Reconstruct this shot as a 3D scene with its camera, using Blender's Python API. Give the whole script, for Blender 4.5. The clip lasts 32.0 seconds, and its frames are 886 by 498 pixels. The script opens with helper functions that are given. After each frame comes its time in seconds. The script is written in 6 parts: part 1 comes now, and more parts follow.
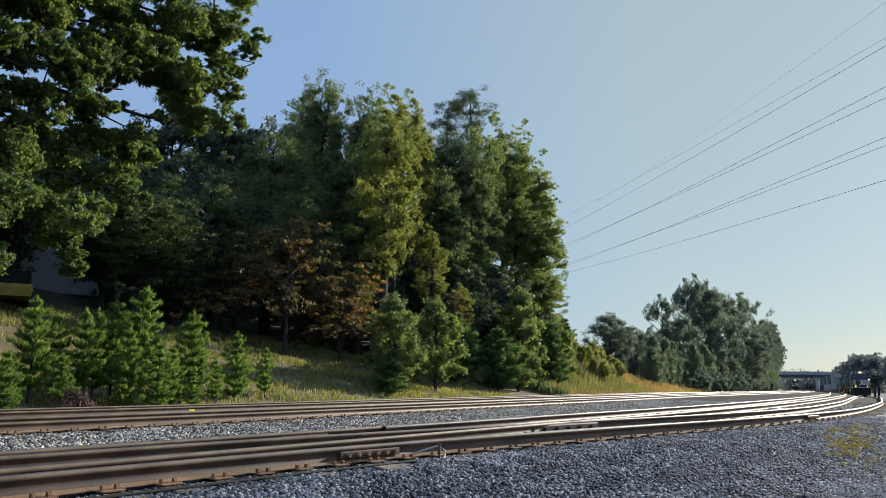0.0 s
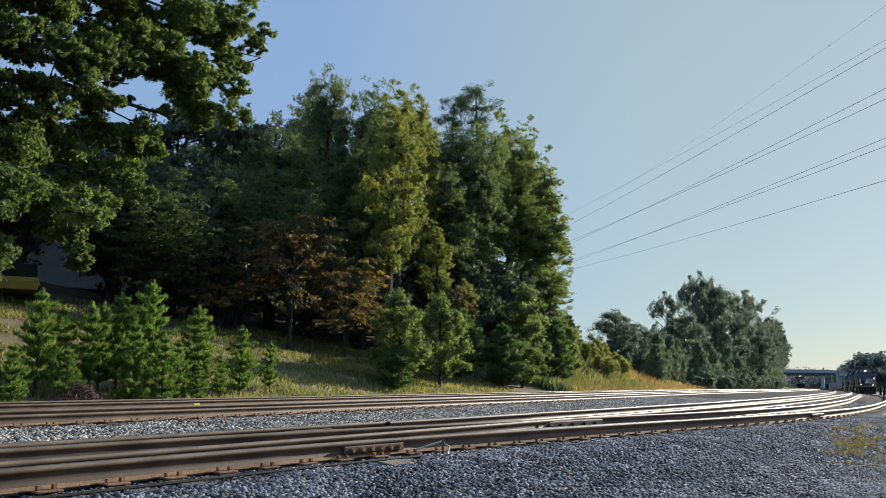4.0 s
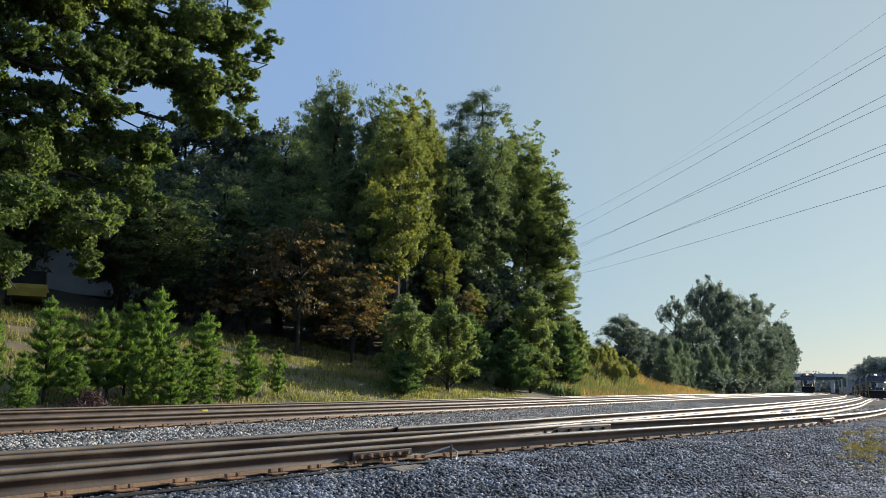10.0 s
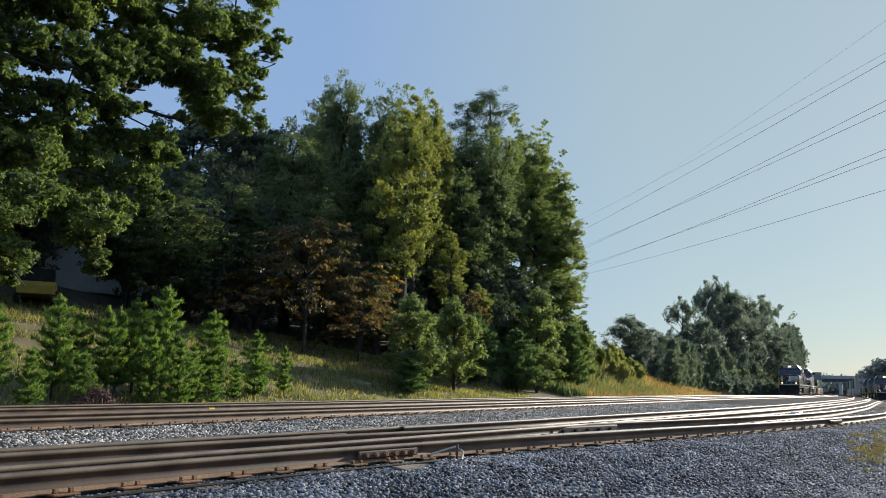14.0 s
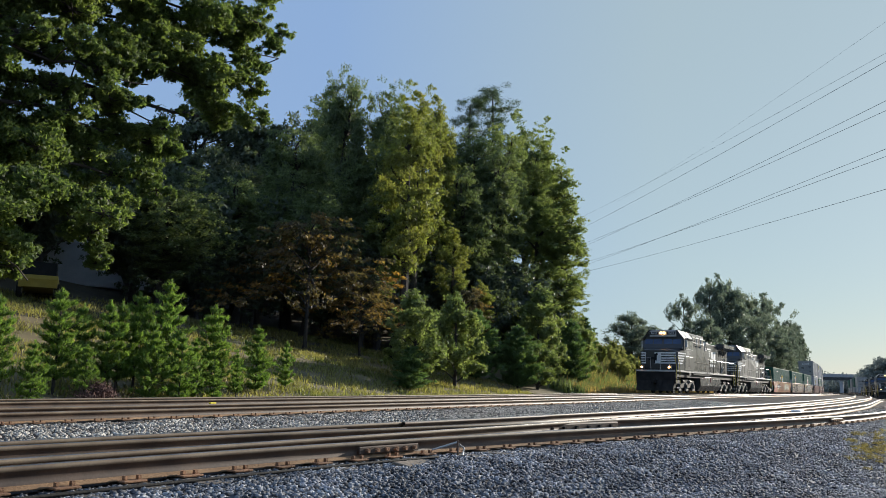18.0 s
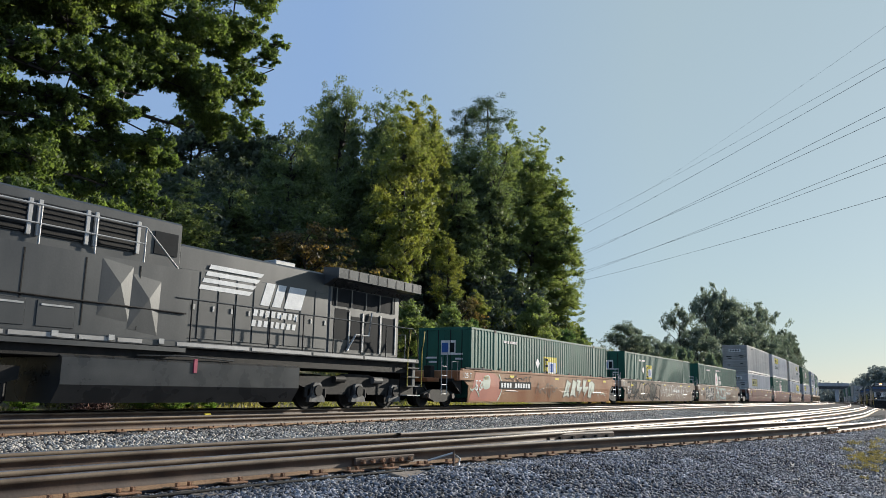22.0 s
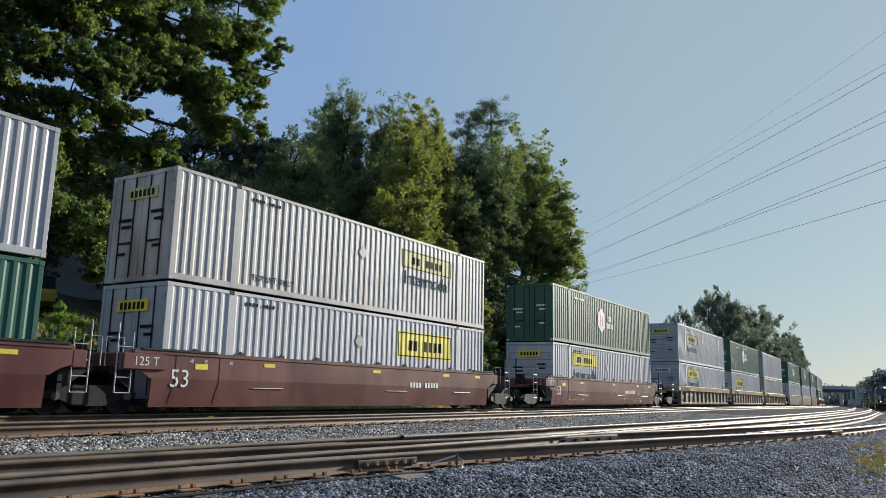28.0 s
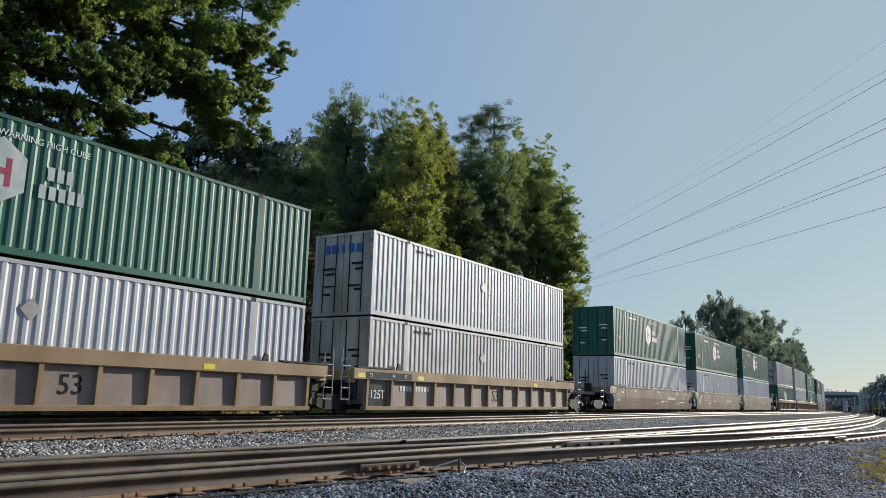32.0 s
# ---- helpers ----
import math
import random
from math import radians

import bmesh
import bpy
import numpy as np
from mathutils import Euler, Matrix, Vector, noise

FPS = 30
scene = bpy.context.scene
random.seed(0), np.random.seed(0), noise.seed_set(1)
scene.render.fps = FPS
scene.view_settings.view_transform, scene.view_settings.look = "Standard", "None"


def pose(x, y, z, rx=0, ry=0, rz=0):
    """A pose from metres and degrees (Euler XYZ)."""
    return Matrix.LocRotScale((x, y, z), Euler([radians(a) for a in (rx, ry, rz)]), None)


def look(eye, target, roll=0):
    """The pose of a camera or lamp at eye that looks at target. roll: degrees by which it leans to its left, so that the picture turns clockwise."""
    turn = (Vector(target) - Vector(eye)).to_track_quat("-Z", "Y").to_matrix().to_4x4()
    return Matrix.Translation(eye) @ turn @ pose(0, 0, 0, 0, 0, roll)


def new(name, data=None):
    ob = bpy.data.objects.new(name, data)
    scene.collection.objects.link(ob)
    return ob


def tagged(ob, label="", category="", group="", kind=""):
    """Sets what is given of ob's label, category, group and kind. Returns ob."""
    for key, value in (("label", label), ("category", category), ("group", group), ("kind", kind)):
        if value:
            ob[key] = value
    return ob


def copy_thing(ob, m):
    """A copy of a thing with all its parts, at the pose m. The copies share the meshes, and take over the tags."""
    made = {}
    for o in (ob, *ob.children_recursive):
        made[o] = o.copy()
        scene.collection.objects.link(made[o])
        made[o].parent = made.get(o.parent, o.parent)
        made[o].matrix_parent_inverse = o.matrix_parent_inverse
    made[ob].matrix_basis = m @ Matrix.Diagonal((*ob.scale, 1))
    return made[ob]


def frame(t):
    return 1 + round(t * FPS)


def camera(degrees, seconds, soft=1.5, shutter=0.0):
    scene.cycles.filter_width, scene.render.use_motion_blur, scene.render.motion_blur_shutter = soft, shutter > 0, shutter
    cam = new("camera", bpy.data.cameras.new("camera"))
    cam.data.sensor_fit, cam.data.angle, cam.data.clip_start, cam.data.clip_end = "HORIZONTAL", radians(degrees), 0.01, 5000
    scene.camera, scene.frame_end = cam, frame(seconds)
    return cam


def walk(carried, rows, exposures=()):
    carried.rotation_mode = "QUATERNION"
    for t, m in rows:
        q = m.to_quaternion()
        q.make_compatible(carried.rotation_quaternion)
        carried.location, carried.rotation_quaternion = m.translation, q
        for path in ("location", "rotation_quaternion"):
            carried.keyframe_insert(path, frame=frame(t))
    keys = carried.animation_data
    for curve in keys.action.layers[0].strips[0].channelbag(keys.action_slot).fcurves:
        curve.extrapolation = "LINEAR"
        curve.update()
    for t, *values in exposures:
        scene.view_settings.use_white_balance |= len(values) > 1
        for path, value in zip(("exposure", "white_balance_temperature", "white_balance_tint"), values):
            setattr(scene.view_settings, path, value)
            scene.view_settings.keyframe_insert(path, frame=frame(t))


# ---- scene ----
EXPOSURE = 0.48

cam = camera(59.74, 32.0, soft=0.6)
EYE = Vector((0.0, 0.0, 0.683))
# seconds, heading from +y towards +x, upward tilt, roll (degrees): a phone held by hand on one spot
AIM = (
    (0, 58.56, 9.80, 0.47),
    (0.5, 58.57, 9.76, 0.55),
    (1, 58.58, 9.67, 0.56),
    (1.5, 58.59, 9.54, 0.61),
    (2, 58.55, 9.44, 0.60),
    (2.5, 58.48, 9.38, 0.68),
    (3, 58.38, 9.38, 0.74),
    (3.5, 58.27, 9.42, 0.81),
    (5.5, 58.03, 9.65, 0.89),
    (6, 57.99, 9.68, 0.93),
    (6.5, 57.95, 9.72, 0.87),
    (7, 57.90, 9.75, 0.84),
    (7.5, 57.87, 9.77, 0.75),
    (8, 57.82, 9.79, 0.82),
    (8.5, 57.78, 9.83, 0.81),
    (9, 57.75, 9.84, 0.77),
    (9.5, 57.72, 9.85, 0.74),
    (10, 57.65, 9.87, 0.66),
    (10.5, 57.57, 9.88, 0.75),
    (11, 57.47, 9.92, 0.75),
    (11.5, 57.39, 9.95, 0.82),
    (12, 57.35, 9.95, 0.86),
    (12.5, 57.29, 9.95, 0.89),
    (13, 57.24, 9.94, 0.88),
    (13.5, 57.18, 9.89, 0.96),
    (14, 57.13, 9.83, 1.00),
    (14.5, 57.11, 9.74, 0.93),
    (16.5, 57.04, 9.60, 1.11),
    (17, 57.02, 9.60, 1.13),
    (17.5, 57.02, 9.58, 1.24),
    (18, 57.00, 9.54, 1.35),
    (18.5, 56.97, 9.51, 1.45),
    (19, 56.94, 9.53, 1.53),
    (19.5, 56.97, 9.58, 1.60),
    (20, 57.04, 9.70, 1.59),
    (20.5, 57.15, 9.85, 1.56),
    (21, 57.25, 10.01, 1.43),
    (21.5, 57.31, 10.16, 1.24),
    (22, 57.33, 10.29, 1.16),
    (22.5, 57.34, 10.38, 1.15),
    (23, 57.33, 10.41, 1.20),
    (23.5, 57.32, 10.41, 1.22),
    (24, 57.32, 10.39, 1.24),
    (24.5, 57.29, 10.33, 1.27),
    (25, 57.28, 10.26, 1.28),
    (25.5, 57.28, 10.26, 1.31),
    (27.5, 57.14, 10.44, 1.24),
    (28, 57.08, 10.47, 1.24),
    (28.5, 57.04, 10.49, 1.18),
    (29, 57.03, 10.52, 1.22),
    (29.5, 56.99, 10.57, 1.23),
    (30, 56.94, 10.63, 1.24),
    (30.5, 56.93, 10.71, 1.31),
    (31, 56.89, 10.76, 1.36),
    (31.5, 56.87, 10.78, 1.38),
    (32, 56.86, 10.77, 1.45),
)


def aimed(heading, tilt, roll):
    h, e = radians(heading), radians(tilt)
    way = Vector((math.cos(e) * math.sin(h), math.cos(e) * math.cos(h), math.sin(e)))
    return look(EYE, EYE + way * 50, roll)


walk(cam, [(t, aimed(h, e, r)) for t, h, e, r in AIM], exposures=((0.0, EXPOSURE, 6600, 9), (24.0, EXPOSURE, 6600, 9), (28.0, EXPOSURE - 0.17, 6500, 9), (32.0, EXPOSURE - 0.17, 6500, 9)))

# ---- light: low sun far along the line, clear hazy sky ----
SUN_ELEV, SUN_SIDE = radians(17), radians(15)   # height; angle from +x towards -y
sun_dir = Vector((math.cos(SUN_ELEV) * math.cos(SUN_SIDE), -math.cos(SUN_ELEV) * math.sin(SUN_SIDE), math.sin(SUN_ELEV)))
world = bpy.data.worlds.new("sky")
scene.world = world
world.use_nodes = True
wn = world.node_tree.nodes
sky = wn.new("ShaderNodeTexSky")
sky.sky_type = "NISHITA"
sky.sun_disc = False
sky.sun_elevation = SUN_ELEV
sky.sun_rotation = radians(90) + SUN_SIDE
sky.air_density, sky.dust_density, sky.ozone_density = 1.0, 0.3, 2.2
wn["Background"].inputs["Strength"].default_value = 0.088
haze = wn.new("ShaderNodeMix")     # thin haze over the clear sky, paler towards the sun
haze.data_type = "RGBA"
haze.inputs["Factor"].default_value = 0.8
way = wn.new("ShaderNodeTexCoord")
near_sun = wn.new("ShaderNodeVectorMath")
near_sun.operation = "DOT_PRODUCT"
near_sun.inputs[1].default_value = sun_dir
pale = wn.new("ShaderNodeValToRGB")
pale.color_ramp.elements[0].position, pale.color_ramp.elements[1].position = 0.60, 0.86
pale.color_ramp.elements[0].color, pale.color_ramp.elements[1].color = (0.245, 0.375, 0.615, 1), (0.36, 0.462, 0.51, 1)
grow = wn.new("ShaderNodeVectorMath")
grow.operation = "SCALE"
grow.inputs["Scale"].default_value = 10.0
links = world.node_tree.links
links.new(way.outputs["Generated"], near_sun.inputs[0])
links.new(near_sun.outputs["Value"], pale.inputs["Fac"])
links.new(pale.outputs[0], grow.inputs[0])
links.new(sky.outputs[0], haze.inputs["A"])
links.new(grow.outputs[0], haze.inputs["B"])
links.new(haze.outputs["Result"], wn["Background"].inputs["Color"])
sun_data = bpy.data.lights.new("sun", "SUN")
sun_data.energy, sun_data.angle, sun_data.color = 5.0, radians(0.6), (1.0, 0.94, 0.84)
sun = new("sun", sun_data)
sun.matrix_world = look((0, 0, 60), Vector((0, 0, 60)) - sun_dir)


# ---- materials ----
def mat(name, c1, c2, rough=0.7, metal=0.0, scale=3.0, fine=40.0, bump=0.2, island=0.0, rand=0.0, spec=0.5, streak=1.0):
    """Two-scale mottled surface: c1 to c2 by coarse noise, fine grain in colour and relief."""
    m = bpy.data.materials.new(name)
    m.use_nodes = True
    nt = m.node_tree
    n, l = nt.nodes, nt.links
    b = n["Principled BSDF"]
    tc = n.new("ShaderNodeTexCoord")
    mp = n.new("ShaderNodeMapping")
    mp.inputs["Scale"].default_value = (1, 1, streak)
    l.new(tc.outputs["Object"], mp.inputs["Vector"])
    co = n.new("ShaderNodeTexNoise")
    co.inputs["Scale"].default_value, co.inputs["Detail"].default_value = scale, 5
    l.new(mp.outputs[0], co.inputs["Vector"])
    fi = n.new("ShaderNodeTexNoise")
    fi.inputs["Scale"].default_value, fi.inputs["Detail"].default_value = fine, 3
    l.new(tc.outputs["Object"], fi.inputs["Vector"])
    ramp = n.new("ShaderNodeValToRGB")
    ramp.color_ramp.elements[0].position, ramp.color_ramp.elements[1].position = 0.36, 0.66
    ramp.color_ramp.elements[0].color, ramp.color_ramp.elements[1].color = (*c1, 1), (*c2, 1)
    l.new(co.outputs["Fac"], ramp.inputs["Fac"])
    hs = n.new("ShaderNodeHueSaturation")
    l.new(ramp.outputs[0], hs.inputs["Color"])
    add = n.new("ShaderNodeMath")
    add.operation = "MULTIPLY_ADD"
    add.inputs[1].default_value, add.inputs[2].default_value = 0.5, 0.75
    l.new(fi.outputs["Fac"], add.inputs[0])
    value = add.outputs[0]
    for amount, node, socket in ((island, "ShaderNodeNewGeometry", "Random Per Island"), (rand, "ShaderNodeObjectInfo", "Random")):
        if amount:
            src = n.new(node)
            ma = n.new("ShaderNodeMath")
            ma.operation = "MULTIPLY_ADD"
            ma.inputs[1].default_value, ma.inputs[2].default_value = amount * 2, 1 - amount
            l.new(src.outputs[socket], ma.inputs[0])
            mu = n.new("ShaderNodeMath")
            mu.operation = "MULTIPLY"
            l.new(value, mu.inputs[0])
            l.new(ma.outputs[0], mu.inputs[1])
            value = mu.outputs[0]
    l.new(value, hs.inputs["Value"])
    l.new(hs.outputs[0], b.inputs["Base Color"])
    b.inputs["Metallic"].default_value = metal
    vary = n.new("ShaderNodeMath")
    vary.operation = "MULTIPLY_ADD"
    vary.inputs[1].default_value, vary.inputs[2].default_value = 0.35 * rough, 0.82 * rough
    l.new(co.outputs["Fac"], vary.inputs[0])
    l.new(vary.outputs[0], b.inputs["Roughness"])
    b.inputs["Specular IOR Level"].default_value = spec
    if bump:
        bp = n.new("ShaderNodeBump")
        bp.inputs["Strength"].default_value, bp.inputs["Distance"].default_value = bump, 0.02
        l.new(fi.outputs["Fac"], bp.inputs["Height"])
        l.new(bp.outputs[0], b.inputs["Normal"])
    return m


def leafmat(name, c1, c2, glow=0.42, island=0.35, through_tint=(1.9, 2.0, 0.9)):
    """Thin leaf: waxy sheen, and light let through; each leaf a little different."""
    m = mat(name, c1, c2, 0.55, 0, 0.25, 8.0, 0, island=island, spec=0.28)
    n, l = m.node_tree.nodes, m.node_tree.links
    b = n["Principled BSDF"]
    tr = n.new("ShaderNodeBsdfTranslucent")
    warm = n.new("ShaderNodeMix")
    warm.data_type, warm.blend_type = "RGBA", "MULTIPLY"
    warm.inputs["Factor"].default_value = 1.0
    warm.inputs["B"].default_value = (*through_tint, 1)
    mix = n.new("ShaderNodeMixShader")
    mix.inputs[0].default_value = glow
    l.new(b.inputs["Base Color"].links[0].from_socket, warm.inputs["A"])
    l.new(warm.outputs["Result"], tr.inputs["Color"])
    l.new(b.outputs[0], mix.inputs[1])
    l.new(tr.outputs[0], mix.inputs[2])
    l.new(mix.outputs[0], n["Material Output"].inputs["Surface"])
    return m


def glowmat(name, colour, strength):
    m = bpy.data.materials.new(name)
    m.use_nodes = True
    b = m.node_tree.nodes["Principled BSDF"]
    b.inputs["Base Color"].default_value = (*colour, 1)
    b.inputs["Emission Color"].default_value = (*colour, 1)
    b.inputs["Emission Strength"].default_value = strength
    return m


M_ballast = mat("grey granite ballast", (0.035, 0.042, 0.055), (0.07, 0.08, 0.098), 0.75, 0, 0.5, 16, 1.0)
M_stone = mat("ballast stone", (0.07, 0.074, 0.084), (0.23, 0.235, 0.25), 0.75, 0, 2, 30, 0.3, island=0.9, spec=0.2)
# paler stone copy; sunlight on the track bed is put into its colour
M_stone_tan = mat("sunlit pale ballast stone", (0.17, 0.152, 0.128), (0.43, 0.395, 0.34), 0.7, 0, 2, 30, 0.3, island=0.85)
M_bed = mat("ballast bed", (0.036, 0.033, 0.035), (0.082, 0.075, 0.073), 0.95, 0, 0.6, 14, 1.0, spec=0.04)
M_road = mat("packed gravel", (0.06, 0.06, 0.066), (0.115, 0.112, 0.114), 0.9, 0, 0.8, 30, 0.8, spec=0.15)
M_grassland = mat("dry grass ground", (0.10, 0.09, 0.045), (0.20, 0.155, 0.08), 0.9, 0, 0.35, 12, 1.0)
M_soil = mat("leaf litter", (0.05, 0.045, 0.03), (0.11, 0.09, 0.055), 0.95, 0, 0.6, 10, 1.0)
M_blade = leafmat("grass blades", (0.15, 0.155, 0.06), (0.29, 0.25, 0.115), 0.4, 0.5)
M_straw = leafmat("tall dry grass", (0.25, 0.165, 0.09), (0.38, 0.25, 0.14), 0.35, 0.5)
M_railhead = mat("polished rail head", (0.23, 0.212, 0.205), (0.34, 0.315, 0.305), 0.38, 1.0, 2, 60, 0.05)
M_railrust = mat("rusty rail steel", (0.05, 0.033, 0.025), (0.115, 0.072, 0.048), 0.6, 0.1, 2, 50, 0.1)
M_railfoot = mat("dusty orange rail foot", (0.21, 0.125, 0.07), (0.35, 0.22, 0.125), 0.85, 0, 2, 40, 0.4, spec=0.2)
M_railside = mat("worn tan side of the rail head", (0.14, 0.10, 0.068), (0.24, 0.18, 0.12), 0.6, 0.0, 2, 50, 0.05, spec=0.25)
M_tie = mat("weathered timber", (0.07, 0.055, 0.045), (0.16, 0.125, 0.095), 0.9, 0, 3, 25, 0.6, rand=0.3)
M_plate = mat("rusty tie plate", (0.20, 0.10, 0.05), (0.36, 0.19, 0.10), 0.8, 0.1, 4, 40, 0.5, rand=0.25)
M_black = mat("black locomotive paint", (0.008, 0.009, 0.011), (0.019, 0.0205, 0.0225), 0.31, 0, 0.9, 25, 0.05, spec=0.7, streak=0.4)
M_under = mat("sooty running gear", (0.009, 0.0085, 0.008), (0.027, 0.024, 0.021), 0.7, 0.0, 3, 30, 0.3, spec=0.25)
M_tank = mat("dusty grey-black tank paint", (0.024, 0.026, 0.028), (0.052, 0.053, 0.053), 0.28, 0, 1.5, 30, 0.1)
M_journal = mat("dusty pale axle box", (0.06, 0.058, 0.055), (0.18, 0.172, 0.16), 0.7, 0.1, 5, 40, 0.2)
M_white = mat("white lettering paint", (0.62, 0.62, 0.60), (0.80, 0.79, 0.76), 0.55, 0, 3, 40, 0.05)
M_glass = mat("dark cab glass", (0.01, 0.013, 0.018), (0.02, 0.025, 0.03), 0.06, 0, 1, 10, 0)
M_visor = mat("blue-tinted windscreen", (0.02, 0.04, 0.10), (0.04, 0.08, 0.17), 0.12, 0, 1, 10, 0)
M_yellow = mat("yellow handrail paint", (0.55, 0.40, 0.06), (0.70, 0.52, 0.10), 0.5, 0, 5, 40, 0.05)
M_steel = mat("grey painted steel", (0.34, 0.34, 0.33), (0.46, 0.45, 0.43), 0.5, 0.2, 3, 40, 0.1)
M_lamp = glowmat("lit lamp", (1.0, 0.55, 0.22), 6.0)
M_dusty = mat("dusty faded black paint", (0.020, 0.022, 0.023), (0.052, 0.054, 0.052), 0.42, 0, 0.8, 25, 0.06, spec=0.7, streak=0.4)
M_gloss = mat("clean black paint", (0.010, 0.011, 0.013), (0.017, 0.018, 0.02), 0.24, 0, 2, 25, 0, spec=0.6)
M_cwhite = mat("white corrugated steel", (0.355, 0.36, 0.37), (0.47, 0.47, 0.48), 0.52, 0, 0.7, 25, 0.06, rand=0.08, streak=0.25)
M_cgrey = mat("grimy off-white steel", (0.31, 0.297, 0.275), (0.445, 0.43, 0.405), 0.52, 0, 0.7, 25, 0.08, rand=0.08, streak=0.2)
M_cgreen = mat("dark green corrugated steel", (0.012, 0.085, 0.058), (0.021, 0.115, 0.078), 0.52, 0, 0.7, 25, 0.05, rand=0.15, streak=0.25, spec=0.35)
M_colive = mat("faded green corrugated steel", (0.032, 0.092, 0.05), (0.052, 0.13, 0.07), 0.52, 0, 0.7, 25, 0.05, streak=0.25, spec=0.35)
M_brownwell = mat("red-brown well car paint", (0.10, 0.033, 0.027), (0.17, 0.062, 0.048), 0.34, 0, 1.0, 25, 0.1, rand=0.1, streak=0.5)
M_orangewell = mat("faded orange-brown well car paint", (0.29, 0.11, 0.045), (0.38, 0.21, 0.11), 0.34, 0, 0.8, 25, 0.1, streak=0.5)
M_tanwell = mat("tan well car paint", (0.26, 0.165, 0.08), (0.36, 0.245, 0.135), 0.34, 0, 1.0, 25, 0.1, streak=0.5)
M_dustwell = mat("dusty pale brown well car paint", (0.215, 0.145, 0.105), (0.31, 0.235, 0.175), 0.34, 0, 1.0, 25, 0.1, rand=0.1, streak=0.5)
M_sheet = mat("grey-brown weathered side sheet", (0.15, 0.108, 0.088), (0.25, 0.188, 0.15), 0.6, 0, 1.2, 25, 0.1, rand=0.15, streak=0.4)
M_sign = mat("yellow panel", (0.72, 0.56, 0.02), (0.80, 0.64, 0.04), 0.5, 0, 2, 30, 0)
M_ink = mat("dark printing", (0.010, 0.012, 0.014), (0.022, 0.024, 0.026), 0.8, 0, 2, 30, 0, spec=0.15)
M_teal = mat("dark teal printing", (0.010, 0.045, 0.055), (0.016, 0.06, 0.07), 0.8, 0, 2, 30, 0, spec=0.1)
M_signfade = mat("sun-bleached yellow panel", (0.40, 0.34, 0.10), (0.52, 0.46, 0.20), 0.6, 0, 1.5, 30, 0)
M_rustdoor = mat("rust-stained off-white steel", (0.24, 0.185, 0.135), (0.50, 0.465, 0.41), 0.5, 0, 1.3, 25, 0.1, streak=0.25)
M_brownfade = mat("dusty faded brown well car paint", (0.17, 0.105, 0.07), (0.27, 0.185, 0.13), 0.34, 0, 0.8, 25, 0.1, streak=0.5)
M_chalk = mat("weathered chalky white paint", (0.36, 0.39, 0.38), (0.52, 0.54, 0.52), 0.6, 0, 2.5, 40, 0.03)
M_red = mat("crimson printing", (0.30, 0.02, 0.06), (0.36, 0.03, 0.08), 0.5, 0, 2, 30, 0)
M_blue = mat("blue printing", (0.02, 0.08, 0.30), (0.03, 0.12, 0.38), 0.5, 0, 2, 30, 0)
M_bark = mat("grey-brown bark", (0.024, 0.020, 0.017), (0.06, 0.05, 0.042), 0.9, 0, 3, 14, 0.9, streak=0.3)
M_oak = leafmat("oak leaves", (0.085, 0.122, 0.052), (0.145, 0.182, 0.07), 0.5)
M_leaf = leafmat("broad leaves", (0.088, 0.116, 0.072), (0.138, 0.168, 0.093), 0.45)
# lighter leaf copy; sun on the wood's right edge is put into its colour
M_leafr = leafmat("light green leaves", (0.13, 0.165, 0.075), (0.20, 0.225, 0.10), 0.52, through_tint=(1.85, 1.95, 0.95))
M_leafy = leafmat("yellowing leaves", (0.115, 0.142, 0.052), (0.21, 0.205, 0.072), 0.5)
M_scrub = leafmat("pale scrub leaves", (0.19, 0.20, 0.095), (0.29, 0.275, 0.13), 0.52)
M_leafo = leafmat("browning orange leaves", (0.06, 0.056, 0.04), (0.24, 0.14, 0.05), 0.48, 0.5)
M_needle = leafmat("pine needles", (0.092, 0.158, 0.05), (0.15, 0.205, 0.06), 0.55)
M_needled = leafmat("dark pine needles", (0.075, 0.125, 0.06), (0.12, 0.17, 0.075), 0.42)
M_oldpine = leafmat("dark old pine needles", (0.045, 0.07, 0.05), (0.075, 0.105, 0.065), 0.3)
# distance haze put into the leaf colours: paler and greyer the farther off
M_far_hazed = leafmat("far leaves", (0.115, 0.15, 0.118), (0.18, 0.215, 0.16), 0.4, through_tint=(1.5, 1.5, 1.25))
M_farpine_hazed = leafmat("far needles", (0.14, 0.185, 0.13), (0.20, 0.24, 0.165), 0.42, through_tint=(1.5, 1.5, 1.1))
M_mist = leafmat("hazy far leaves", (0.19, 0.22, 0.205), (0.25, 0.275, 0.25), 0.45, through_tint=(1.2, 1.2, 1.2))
# darker leaf copy; the wood's inner shade is put into its colour
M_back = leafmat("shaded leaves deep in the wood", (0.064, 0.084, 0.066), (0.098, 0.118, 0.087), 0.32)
M_cyan = mat("pale blue spray paint", (0.25, 0.42, 0.44), (0.36, 0.52, 0.52), 0.6, 0, 1, 30, 0)
M_mint = mat("pale mint spray paint", (0.45, 0.50, 0.40), (0.58, 0.60, 0.50), 0.6, 0, 1, 30, 0)
M_siding = mat("white house siding", (0.60, 0.63, 0.68), (0.72, 0.75, 0.78), 0.6, 0, 1, 30, 0.05)
M_roof = mat("brown roof shingles", (0.10, 0.07, 0.06), (0.17, 0.12, 0.10), 0.9, 0, 2, 25, 0.5)
M_concrete = mat("pale concrete", (0.34, 0.34, 0.34), (0.46, 0.46, 0.46), 0.8, 0, 1, 20, 0.3)
